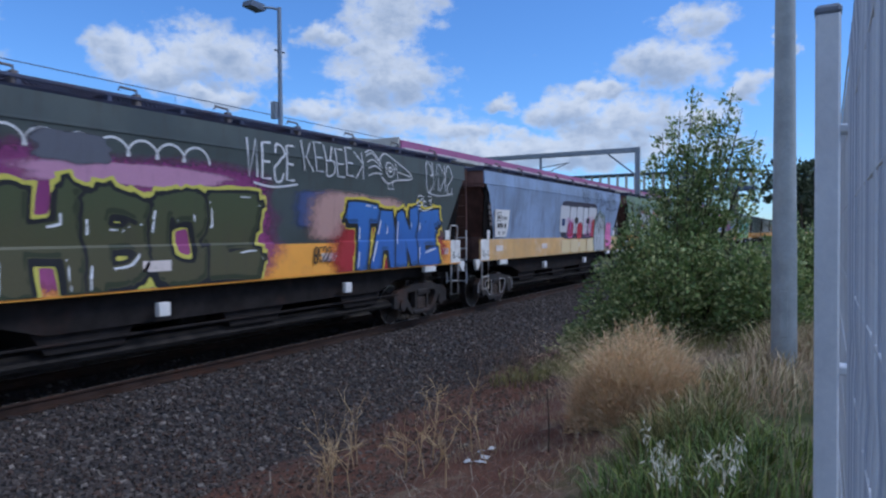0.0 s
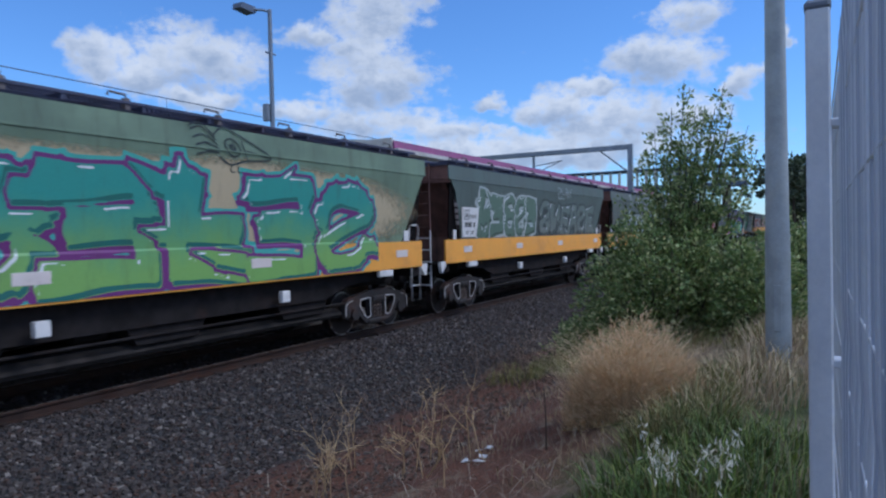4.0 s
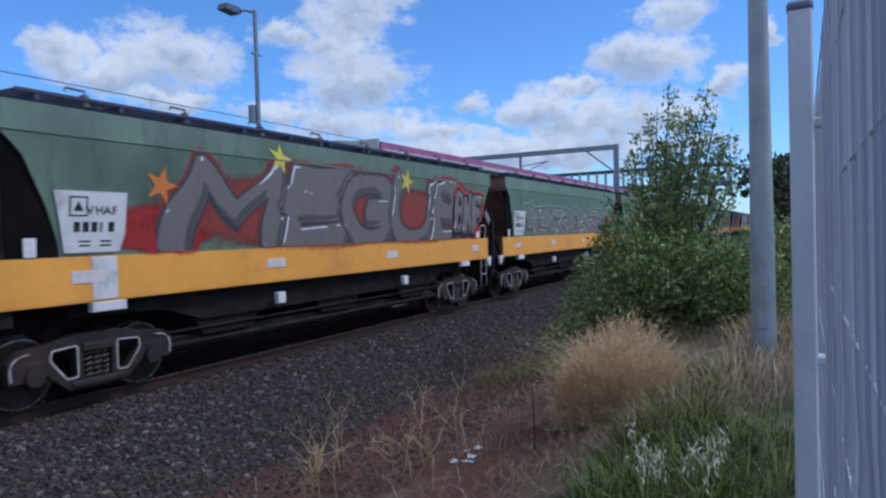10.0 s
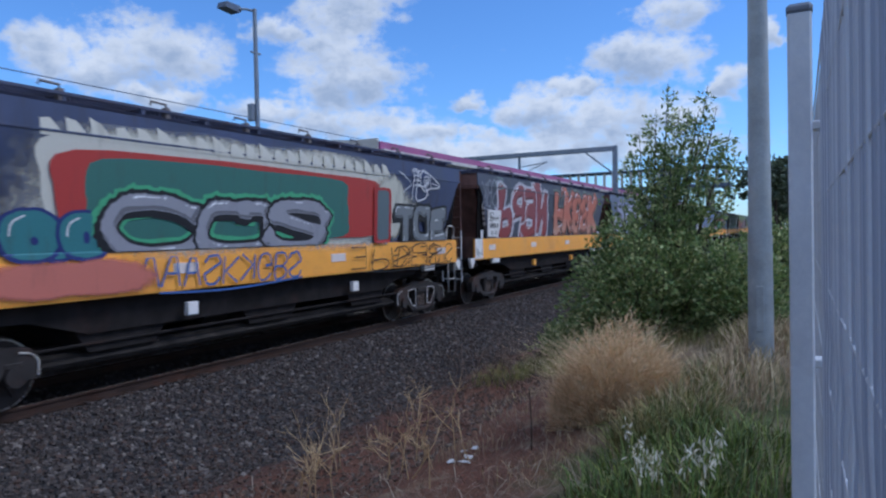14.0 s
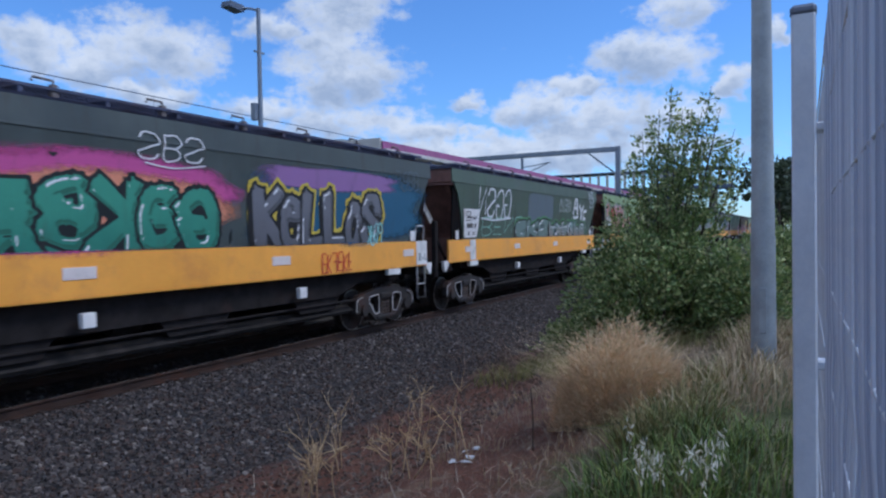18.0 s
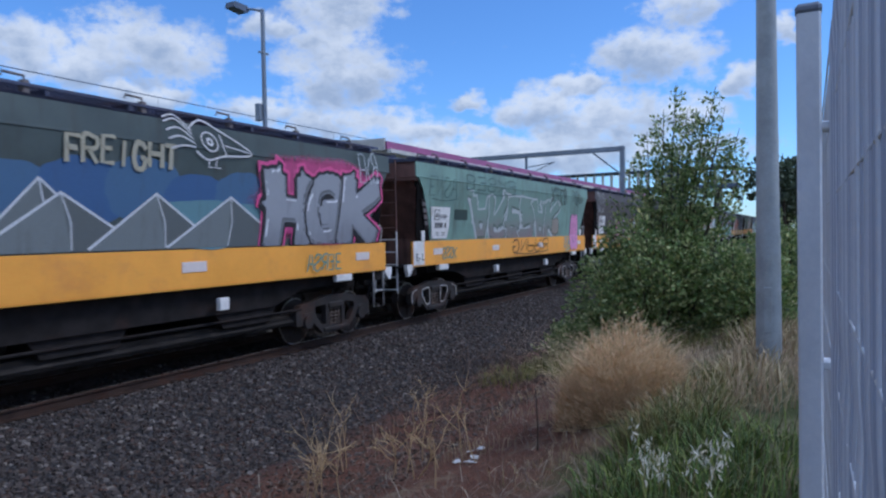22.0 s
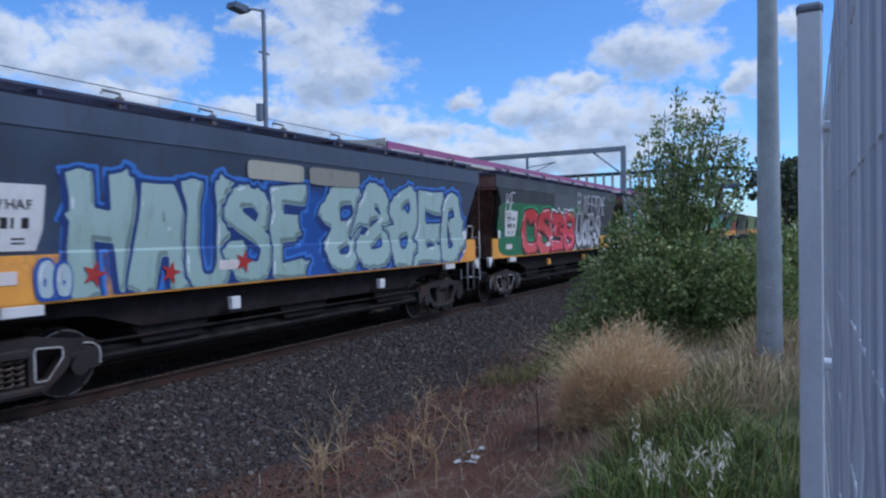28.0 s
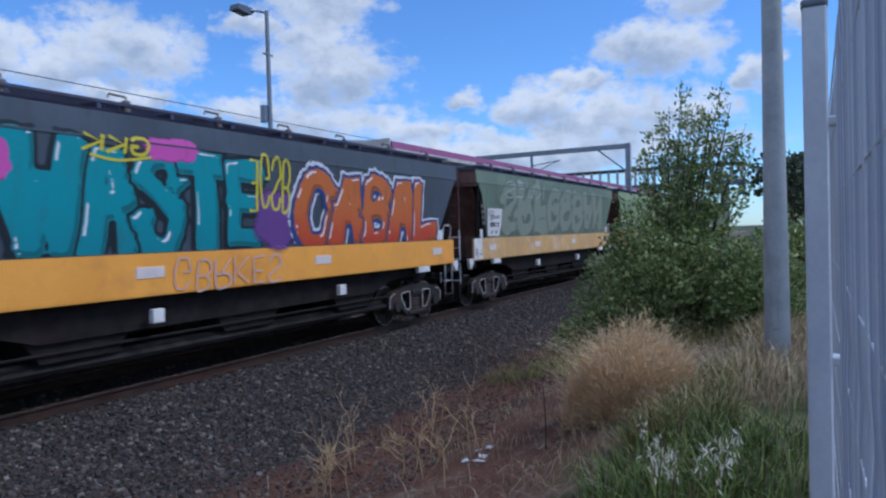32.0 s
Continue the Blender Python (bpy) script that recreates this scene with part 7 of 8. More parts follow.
tag(w, 12.25, 14.48, 3.30, 3.86, (170, 178, 180), 4, 0.05, seed=16)
tag(w, 12.70, 13.85, 2.74, 3.26, (176, 186, 184), 5, seed=16)
tag(w, 12.38, 14.12, 2.12, 2.56, (160, 176, 180), 6, seed=16)
piece(w, "GEST", 12.66, 13.57, 1.48, 1.90, BLACK, None, None, None, fat=-0.01, shine=False, seed=16)

w = hopper(17, body_paint("navy", 52, 60, 88), M_YELLOW, True, "dark navy hopper wagon with silver lettering in a cream frame")
label_board(w)
blot(w, 2.60, 12.51, 1.86, 3.85, (200, 196, 182), seed=17)
blot(w, 3.30, 11.38, 2.05, 3.57, (206, 202, 190), seed=17, rough=0.03, square=9, soft=False)
for i in range(23):
    a = 3.35 + .35 * i
    skin("spray_patch", [(a, 3.46), (a + .06, 3.68 + .05 * (i % 3)), (a + .2, 3.7), (a + .33, 3.46)], [(0, 3, 2, 1)], lay(w), spray((206, 202, 190)), w)
blot(w, 3.46, 11.04, 2.07, 3.36, (176, 60, 56), seed=17, rough=0.03, square=9, soft=False)
blot(w, 3.90, 9.76, 2.07, 3.28, (64, 112, 104), seed=17, rough=0.03, square=9, soft=False)
loops(w, 2.76, 4.16, 1.88, 2.55, 2, (62, 122, 128), (42, 52, 112), seed=17)
piece(w, "COS", 4.14, 8.9, 1.82, 2.78, (150, 150, 160), (30, 30, 36), (84, 168, 124), seed=17, block=0.9, wild=0.05)
tag(w, 1.23, 2.86, 2.93, 3.75, WHITE, 3, 0.05, seed=17)
tag(w, 4.6, 8.2, 1.40, 1.84, (70, 100, 160), 9, 0.04, seed=17)
blot(w, 2.4, 5.0, 1.38, 1.9, (190, 110, 96), seed=17)
tag(w, 11.62, 13.26, 2.97, 3.67, WHITE, 2, seed=17)
tag(w, 9.71, 13.93, 1.40, 1.85, BLACK, 5, seed=17)
blot(w, 10.67, 11.89, 1.90, 3.51, (196, 192, 178), seed=17)
blot(w, 10.67, 11.38, 1.94, 3.18, (166, 46, 46), seed=17, rough=0.03, square=9, soft=False)
blot(w, 10.81, 11.29, 2.01, 3.12, (96, 110, 116), seed=17, rough=0.03, square=9, soft=False)
piece(w, "TOE", 11.61, 14.00, 1.90, 2.78, (122, 126, 130), BLACK, None, seed=17)
bird(w, 12.99, 3.43, 0.67)
tag(w, 11.29, 14.44, 1.38, 1.84, BLACK, 7, seed=17)

w = hopper(18, body_paint("slate", 62, 66, 80), M_YELLOW, True, "slate-dark hopper wagon with dusty red and multicoloured lettering")
label_board(w)
end_board(w, 0.62, 1.14)
piece(w, 4, 2.35, 6.77, 1.98, 3.64, (140, 72, 78), (196, 196, 204), (150, 150, 160), (150, 60, 60), seed=18)
piece(w, 5, 7.75, 13.52, 2.02, 3.70, (190, 112, 92), (60, 44, 50), (120, 130, 120), (190, 160, 140), seed=18)
tag(w, 1.98, 2.75, 3.58, 3.86, (130, 150, 140), 3, seed=18)
tag(w, 1.01, 2.15, 2.93, 3.68, (170, 172, 182), 3, seed=18)

w = hopper(19, body_paint("lavender", 92, 100, 118), M_YELLOW, True, "lavender-grey hopper wagon with pale lettering", True)
label_board(w)
piece(w, 3, 2.46, 12.93, 1.90, 3.56, (168, 170, 198), (120, 110, 134), seed=19)

w = hopper(20, body_paint("olive_green", 98, 114, 86), M_YELLOW, False, "green hopper wagon with silver bubble lettering", True)
label_board(w)
blot(w, 12.03, 14.00, 1.94, 2.73, (186, 176, 172), (150, 100, 106), seed=20)
loops(w, 5.89, 12.60, 1.97, 3.02, 4, (150, 152, 158), seed=20)
tag(w, 6.25, 7.57, 3.10, 3.74, DIM, 4, 0.05, seed=20)
tag(w, 8.66, 10.31, 3.09, 3.84, DIM, 4, 0.07, seed=20)
bird(w, 11.11, 3.38, 0.66, DIM)
tag(w, 12.49, 14.18, 3.16, 3.76, DIM, 4, seed=20)
blot(w, 7.73, 8.58, 3.08, 3.37, (104, 130, 140), seed=20)
tag(w, 5.98, 6.71, 1.44, 1.81, (196, 206, 212), 3, 0.05, seed=20)
tag(w, 8.05, 9.62, 1.43, 1.80, (190, 204, 206), 6, 0.04, seed=20)
tag(w, 10.39, 11.20, 1.42, 1.80, (90, 150, 160), 3, seed=20)
star(w, 7.35, 2.79, 0.09, (216, 216, 220))

w = hopper(21, body_paint("lavender_b", 118, 134, 168), M_YELLOW, False, "lavender-blue hopper wagon with red outline lettering", True)
label_board(w)
whitewash(w)
piece(w, "BUNO", 2.79, 13.93, 1.93, 3.86, (122, 138, 172), (160, 66, 88), None, None, shine=False, seed=21, two=(128, 144, 180), edge=0.035, drop=0.03)
piece(w, 2, 10.29, 14.41, 1.93, 3.63, (124, 140, 174), (166, 60, 80), None, None, shine=False, seed=21, two=(128, 144, 180), edge=0.035, drop=0.03)
for a, c, d in ((2.0, 3.6, .7), (3.4, 3.4, .5), (5.2, 3.66, .8), (10.2, 3.6, .9)):
    skin("spray_patch", [(a, c), (a + .25, c - .9 * d), (a + .45, c + .02), (a + 1.1, c + .06)], [(0, 1, 2, 3)], lay(w), spray((150, 52, 76)), w)
tag(w, 10.29, 11.81, 1.38, 1.81, (176, 44, 50), 7, 0.045, seed=21)
tag(w, 9.78, 10.25, 1.49, 1.75, BLACK, 2, seed=21)
tag(w, 1.18, 1.92, 1.46, 1.69, (80, 150, 150), 3, seed=21)
tag(w, 3.24, 4.33, 1.40, 1.67, (80, 150, 150), 3, seed=21)
tag(w, 7.46, 9.58, 1.42, 1.81, BLACK, 5, seed=21)

w = hopper(22, body_paint("black_green", 61, 68, 68), M_YELLOW, False, "black hopper wagon with green lettering edged in pink", True)
label_board(w)
end_board(w, 14.26, 14.78)
blot(w, 0.95, 7.84, 1.88, 3.32, (200, 84, 146), seed=22)
blot(w, 3.41, 8.62, 2.30, 3.29, (198, 84, 150), seed=22)
blot(w, 3.40, 8.47, 1.99, 3.05, (228, 146, 116), seed=22)
blot(w, 8.28, 14.68, 1.86, 3.48, (44, 94, 124), seed=22)
blot(w, 8.49, 13.37, 2.97, 3.43, (150, 110, 164), seed=22)
piece(w, 6, 3.50, 7.9, 1.9, 2.9, (72, 150, 126), (28, 34, 36), None, (54, 124, 108), seed=22)
piece(w, "KeLLoS", 8.8, 12.6, 1.90, 2.98, (116, 116, 124), (30, 30, 34), (206, 180, 70), (92, 92, 98), seed=22)
tag(w, 6.45, 7.68, 3.27, 3.65, WHITE, 3, seed=22)
tag(w, 12.16, 12.73, 1.94, 2.35, (150, 210, 206), 4, seed=22)
tag(w, 10.54, 11.59, 1.39, 1.78, (200, 60, 50), 6, seed=22)
tag(w, 13.30, 14.35, 3.17, 3.59, (90, 104, 116), 4, seed=22)

w = hopper(23, body_paint("dark_green_b", 66, 80, 68), M_YELLOW, False, "dark green hopper wagon with white and pale green scrawls")
label_board(w)
whitewash(w)
tag(w, 2.43, 4.95, 2.62, 3.46, WHITE, 4, 0.07, seed=23)
tag(w, 2.64, 6.92, 2.09, 2.60, (140, 190, 170), 5, seed=23)
blot(w, 6.48, 9.04, 2.50, 3.47, (96, 108, 116), seed=23, rough=0.03, square=9, soft=False)
tag(w, 9.8, 11.25, 2.9, 3.38, (176, 182, 180), 6, 0.04, seed=23)
piece(w, 3, 5.4, 8.6, 1.9, 2.55, (112, 132, 126), (26, 30, 28), (90, 140, 96), seed=123, block=0)
tag(w, 11.5, 12.25, 2.78, 3.45, WHITE, 1, 0.15, seed=23, word="A")
tag(w, 12.25, 13.0, 2.6, 3.22, WHITE, 1, 0.15, seed=24, word="Y")
tag(w, 12.85, 13.5, 2.28, 3.0, WHITE, 1, 0.15, seed=25, word="E")
piece(w, 6, 8.6, 13.2, 1.88, 2.5, (112, 146, 142), (26, 30, 28), (90, 140, 96), (150, 132, 124), seed=23, block=0)
tag(w, 13.66, 14.41, 3.27, 3.86, (190, 196, 200), 3, 0.05, seed=23)

w = hopper(24, body_paint("light_green", 118, 138, 98), M_YELLOW, True, "light green hopper wagon with cartoon lettering in pink and blue", True)
label_board(w)
end_board(w, 0.62, 1.14)
piece(w, 4, 1.49, 4.77, 1.99, 3.35, (192, 132, 122), (110, 120, 120), (150, 160, 150), (200, 150, 60), seed=24)
loops(w, 4.64, 8.22, 2.01, 3.02, 4, (196, 140, 130), seed=24)
blot(w, 6.20, 6.93, 2.03, 2.76, (50, 70, 150), seed=24)
blot(w, 7.08, 7.88, 2.06, 2.71, (50, 70, 150), seed=24)
blot(w, 2.00, 2.74, 2.49, 3.31, (176, 60, 60), seed=24)
piece(w, 6, 8.40, 13.56, 1.98, 3.35, (160, 136, 132), (90, 84, 90), None, None, shine=False, seed=24)
blot(w, 11.43, 14.38, 1.96, 3.41, (150, 152, 160), seed=24)
blot(w, 10.8, 14.4, 1.98, 3.3, (150, 152, 160), seed=124, rough=0.12, square=4, soft=False)
piece(w, "NO", 11.2, 13.5, 1.95, 3.05, (200, 166, 162), (64, 72, 150), BLACK, seed=24, wild=0.08)
tag(w, 13.75, 14.25, 2.75, 3.1, BLACK, 1, 0.08, seed=24, word="P")
tag(w, 13.7, 14.1, 2.35, 2.68, BLACK, 1, 0.08, seed=24, word="F")
tag(w, 12.19, 13.65, 1.52, 1.81, (110, 180, 176), 5, seed=24)

w = hopper(25, body_paint("dark_green_c", 61, 80, 73), M_YELLOW, False, "dark green hopper wagon with white scrawls and faded lettering", True)
label_board(w)
whitewash(w)
tag(w, 1.24, 2.58, 2.84, 3.79, WHITE, 3, 0.05, seed=25)
bird(w, 3.32, 3.37, 0.78)
tag(w, 4.99, 6.67, 3.12, 3.72, WHITE, 4, seed=25)
bird(w, 10.42, 3.37, 0.74)
tag(w, 11.90, 13.75, 3.13, 3.66, WHITE, 4, seed=25)
piece(w, 4, 3.28, 7.20, 1.96, 2.65, (96, 104, 92), (150, 130, 100), None, (150, 112, 70), seed=25)
piece(w, 5, 7.36, 12.70, 1.93, 2.82, (120, 110, 80), (60, 70, 60), None, (150, 120, 66), seed=25)
tag(w, 12.33, 13.80, 3.15, 3.75, WHITE, 4, 0.055, seed=25)
piece(w, "E", 11.82, 12.90, 1.92, 2.72, (176, 150, 60), BLACK, (190, 196, 180), (190, 90, 50), seed=25)

w = hopper(26, body_paint("green_e", 100, 124, 108), M_YELLOW, False, "green hopper wagon with silver bubble lettering")
label_board(w)
end_board(w, 0.62, 1.14)
piece(w, 5, 3.1, 7.9, 1.86, 2.8, (146, 150, 148), BLACK, None, (120, 126, 124), seed=26, block=0)
piece(w, "MICE", 8.6, 13.0, 1.84, 2.82, (158, 160, 160), (40, 44, 42), None, seed=26, block=0)
tag(w, 2.52, 3.59, 1.41, 1.76, (50, 130, 140), 6, 0.04, seed=26)
tag(w, 4.27, 4.84, 1.41, 1.77, (50, 130, 140), 3, 0.04, seed=26)
tag(w, 6.17, 7.14, 1.43, 1.72, (50, 130, 140), 5, seed=26)
tag(w, 1.66, 2.61, 2.98, 3.79, (150, 166, 156), 3, seed=26)
tag(w, 4.61, 6.27, 3.02, 3.82, DIM, 3, seed=26)
tag(w, 9.11, 10.97, 3.44, 3.75, DIM, 3, seed=26)
tag(w, 9.72, 10.73, 3.13, 3.79, DIM, 3, seed=26)
bird(w, 12.27, 3.45, 0.74, DIM)
tag(w, 13.06, 14.10, 3.21, 3.79, DIM, 4, seed=26)
tag(w, 13.06, 14.44, 1.38, 1.83, BLACK, 5, seed=26)

w = hopper(27, body_paint("slate_green", 66, 75, 75), M_YELLOW, True, "dark hopper wagon with painted mountains and a pink-edged piece")
label_board(w)
end_board(w, 0.62, 1.14)
whitewash(w)
for i in range(8):
    blot(w, 3.2 + .95 * i, 4.5 + .95 * i, 2.3, 3.1 + .1 * (i % 3), (66 + 10 * (i % 2), 96 + 10 * (i % 2), 140), seed=i, rough=.1, square=2.2, soft=False)
blot(w, 8.6, 11.3, 1.96, 2.7, (104, 140, 150), seed=28, rough=.15, square=2.6, soft=False)
peaks(w, 3.2, 7.6, 1.97, 2.9, 4, (112, 118, 120), seed=29)
peaks(w, 6.6, 10.9, 1.97, 3.05, 3, (120, 126, 128), seed=31)
tag(w, 7.38, 9.14, 3.14, 3.5, (176, 170, 150), 7, 0.065, seed=27, word="FREIGHT")
bird(w, 9.81, 3.64, 0.82)
tag(w, 0.75, 2.19, 3.06, 3.86, WHITE, 4, seed=27)
tag(w, 2.62, 3.80, 3.27, 3.82, WHITE, 3, seed=27)
tag(w, 4.44, 5.73, 3.10, 3.85, WHITE, 4, seed=27)
blot(w, 10.56, 14.34, 1.92, 3.68, (190, 76, 128), seed=27)
piece(w, "HGK", 11.0, 14.3, 1.93, 3.3, (158, 160, 168), (40, 38, 44), (226, 92, 150), (130, 132, 140), seed=27)
tag(w, 13.78, 14.47, 3.23, 3.86, (190, 196, 200), 3, seed=27)
tag(w, 12.03, 13.10, 1.45, 1.75, (60, 140, 140), 5, seed=27)

w = hopper(28, body_paint("teal_green", 106, 132, 122), M_YELLOW, True, "teal-green hopper wagon with faded white lettering")
label_board(w)
end_board(w, 0.62, 1.14)
blot(w, 2.75, 3.56, 2.48, 2.77, (48, 66, 62), seed=28, rough=0.03, square=9, soft=False)
piece(w, 6, 3.89, 11.10, 1.91, 3.22, (124, 146, 136), (182, 186, 188), None, (140, 120, 124), shine=False, seed=28)
tag(w, 1.36, 2.95, 3.08, 3.59, (70, 96, 96), 4, seed=28)
tag(w, 3.40, 6.99, 3.35, 3.75, (70, 96, 96), 5, seed=28)
tag(w, 10.52, 12.19, 3.19, 3.77, DIM, 5, 0.05, seed=28)
bird(w, 13.54, 3.46, 0.69, DIM)
blot(w, 10.48, 11.37, 2.01, 2.66, (150, 140, 130), seed=28)
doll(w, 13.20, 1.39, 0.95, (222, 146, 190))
tag(w, 12.01, 12.70, 1.50, 1.91, (80, 180, 190), 4, seed=28)
tag(w, 2.06, 2.89, 1.50, 1.77, (60, 140, 140), 4, seed=28)
tag(w, 6.75, 10.15, 1.51, 1.90, BLACK, 5, seed=28)

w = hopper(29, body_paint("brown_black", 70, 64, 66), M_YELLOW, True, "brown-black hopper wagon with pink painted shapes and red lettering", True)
label_board(w)
end_board(w, 0.62, 1.14)
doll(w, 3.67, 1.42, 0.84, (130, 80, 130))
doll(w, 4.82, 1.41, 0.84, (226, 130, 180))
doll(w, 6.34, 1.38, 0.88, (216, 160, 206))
blot(w, 7.47, 12.49, 0.56, 3.01, (180, 36, 62), seed=29)
piece(w, "LOHO", 8.30, 11.84, 1.43, 2.87, (196, 196, 204), BLACK, None, seed=29)
piece(w, 6, 9.00, 12.43, 2.79, 3.36, (206, 194, 120), (90, 80, 50), None, None, shine=False, seed=29)
tag(w, 1.06, 2.21, 3.08, 3.86, (190, 190, 190), 4, seed=29)
tag(w, 2.67, 7.30, 2.60, 2.99, (120, 110, 116), 8, seed=29)
piece(w, 4, 10.27, 12.89, 2.63, 3.33, (206, 196, 124), (90, 80, 50), None, None, shine=False, seed=29)
blot(w, 11.86, 12.90, 1.38, 2.70, (182, 36, 62), seed=29, rough=0.03, square=9, soft=False)

w = hopper(30, body_paint("green_f", 108, 130, 106), M_YELLOW, False, "green hopper wagon with orange lettering edged in green and blue", True)
label_board(w)
blot(w, 2.57, 14.09, 0.50, 3.12, (150, 186, 150), (206, 214, 206), seed=30)
star(w, 3.0, 2.75, 0.24, (206, 122, 62))
piece(w, "TEZ", 3.5, 7.7, 1.38, 3.01, (206, 122, 62), (40, 110, 70), (214, 222, 214), seed=30)
piece(w, 5, 7.69, 13.80, 1.38, 3.22, (210, 130, 74), (46, 66, 150), (206, 212, 222), (212, 140, 96), seed=30)
tag(w, 2.93, 4.44, 3.20, 3.86, (150, 170, 156), 4, seed=30)
tag(w, 4.95, 6.37, 3.30, 3.70, (170, 180, 172), 4, seed=30)
blot(w, 11.45, 12.87, 2.82, 3.19, (206, 180, 214), seed=30)
bird(w, 12.34, 3.55, 0.75)
tag(w, 13.26, 14.37, 3.03, 3.82, (190, 200, 196), 5, seed=30)
piece(w, 2, 11.68, 14.01, 1.38, 3.11, (206, 132, 74), (42, 66, 140), None, seed=30)

w = hopper(31, body_paint("dark_green_d", 59, 70, 70), M_YELLOW, False, "dark green hopper wagon with red-edged and pale lettering", True)
label_board(w)
piece(w, "FALOE", 2.52, 7.0, 1.92, 3.2, (72, 82, 92), (214, 214, 170), (180, 40, 52), seed=31)
piece(w, "C3DE", 8.1, 12.6, 1.40, 3.1, (192, 216, 216), (190, 52, 62), (206, 160, 170), seed=31)
tag(w, 2.52, 4.08, 3.34, 3.85, WHITE, 4, seed=31)
tag(w, 4.40, 6.24, 3.22, 3.85, WHITE, 4, 0.045, seed=31)
tag(w, 6.38, 7.85, 3.31, 3.80, WHITE, 4, seed=31)
tag(w, 8.08, 9.95, 3.33, 3.81, WHITE, 4, seed=31)
tag(w, 10.33, 13.48, 3.21, 3.81, WHITE, 5, seed=31)
tag(w, 2.45, 4.00, 1.41, 1.85, BLACK, 6, seed=31)
tag(w, 6.17, 7.93, 1.51, 1.84, BLACK, 5, seed=31)
tag(w, 1.16, 1.86, 1.40, 1.70, (200, 50, 60), 3, seed=31)
tag(w, 12.32, 13.83, 3.23, 3.83, WHITE, 4, 0.05, seed=31)
tag(w, 14.14, 14.78, 3.25, 3.81, (180, 186, 190), 4, seed=31)
tag(w, 12.85, 14.20, 1.95, 2.94, (70, 150, 160), 6, seed=31)
tag(w, 12.53, 14.57, 1.39, 1.80, BLACK, 8, seed=31)

w = hopper(32, body_paint("soot_black", 61, 61, 66), M_YELLOW, False, "sooty black hopper wagon with purple wildstyle lettering edged in mint")
label_board(w)
blot(w, 2.47, 6.21, 2.16, 3.03, (206, 150, 86), seed=32)
piece(w, 4, 1.67, 6.19, 1.39, 2.78, (116, 42, 92), (112, 190, 164), (60, 60, 90), (60, 110, 110), seed=32)
piece(w, 3, 6.19, 10.86, 1.38, 2.78, (120, 44, 96), (112, 190, 164), (60, 60, 90), (50, 110, 110), seed=32)
piece(w, 3, 10.86, 13.79, 1.39, 2.79, (60, 96, 116), (120, 190, 180), None, seed=32)
blot(w, 6.37, 7.79, 2.68, 3.01, (206, 206, 208), seed=32, rough=0.03, square=9, soft=False)
blot(w, 7.97, 9.64, 2.72, 3.04, (206, 206, 208), seed=32, rough=0.03, square=9, soft=False)
bird(w, 3.80, 3.46, 1.13)
tag(w, 5.21, 6.91, 3.24, 3.75, WHITE, 4, seed=32)
bird(w, 8.13, 3.48, 0.94)
tag(w, 9.41, 10.92, 3.29, 3.71, WHITE, 4, seed=32)
tag(w, 0.87, 2.18, 3.30, 3.83, (170, 180, 180), 4, seed=32)
piece(w, 9, 2.2, 13.6, 2.3, 2.95, (120, 60, 130), (150, 196, 180), None, (150, 140, 70), seed=132)

w = hopper(33, body_paint("grey", 92, 98, 106), M_FADED, True, "grey hopper wagon with orange-red lettering")
label_board(w)
piece(w, 5, 2.6, 7.4, 1.98, 3.2, (190, 110, 90), (206, 206, 210), seed=33)
piece(w, 5, 7.9, 13.3, 1.98, 3.1, (128, 132, 142), (52, 54, 62), None, (160, 162, 168), seed=133)

w = hopper(34, body_paint("dark_green", 66, 80, 73), M_YELLOW, True, "dark green hopper wagon with silver lettering edged in red")
label_board(w)
piece(w, 3, 8.67, 11.05, 1.99, 3.19, (172, 174, 180), BLACK, (202, 60, 84), (130, 132, 138), seed=34)
tag(w, 11.06, 12.40, 2.58, 3.16, (190, 200, 200), 5, seed=34)
tag(w, 11.19, 12.14, 2.04, 2.49, (150, 170, 170), 4, seed=34)
tag(w, 12.58, 13.29, 2.56, 3.09, (206, 120, 60), 3, 0.05, seed=34)
tag(w, 7.31, 8.88, 1.43, 1.85, (44, 54, 96), 7, 0.05, seed=34)
tag(w, 10.39, 12.06, 1.45, 1.85, (90, 70, 60), 7, seed=34)
tag(w, 12.75, 13.89, 1.51, 1.89, BLACK, 4, 0.05, seed=34)

w = hopper(35, body_paint("navy_black", 54, 64, 82), M_YELLOW, True, "navy-black hopper wagon with pale mint lettering edged in blue")
label_board(w)
blot(w, 2.31, 14.05, 0.48, 3.17, (44, 84, 160), seed=35)
piece(w, "HAUSE", 2.82, 7.33, 1.38, 3.01, (172, 196, 188), (36, 60, 120), (70, 124, 206), (160, 184, 176), seed=35)
piece(w, 5, 8.01, 13.89, 1.38, 3.15, (172, 196, 188), (36, 60, 120), (70, 124, 206), seed=35)
loops(w, 2.33, 2.77, 1.39, 1.92, 2, (180, 196, 200), (44, 84, 160), seed=35)
star(w, 3.08, 1.67, 0.19, (176, 50, 46))
star(w, 4.31, 1.62, 0.19, (176, 50, 46))
star(w, 5.80, 1.72, 0.21, (176, 50, 46))
blot(w, 5.94, 7.37, 3.11, 3.43, (180, 176, 160), seed=35, rough=0.03, square=9, soft=False)
blot(w, 7.53, 9.13, 3.10, 3.43, (150, 146, 136), seed=35, rough=0.03, square=9, soft=False)

w = hopper(36, body_paint("charcoal", 48, 51, 56), M_YELLOW, True, "charcoal hopper wagon with red lettering on green and grey letters")
label_board(w)
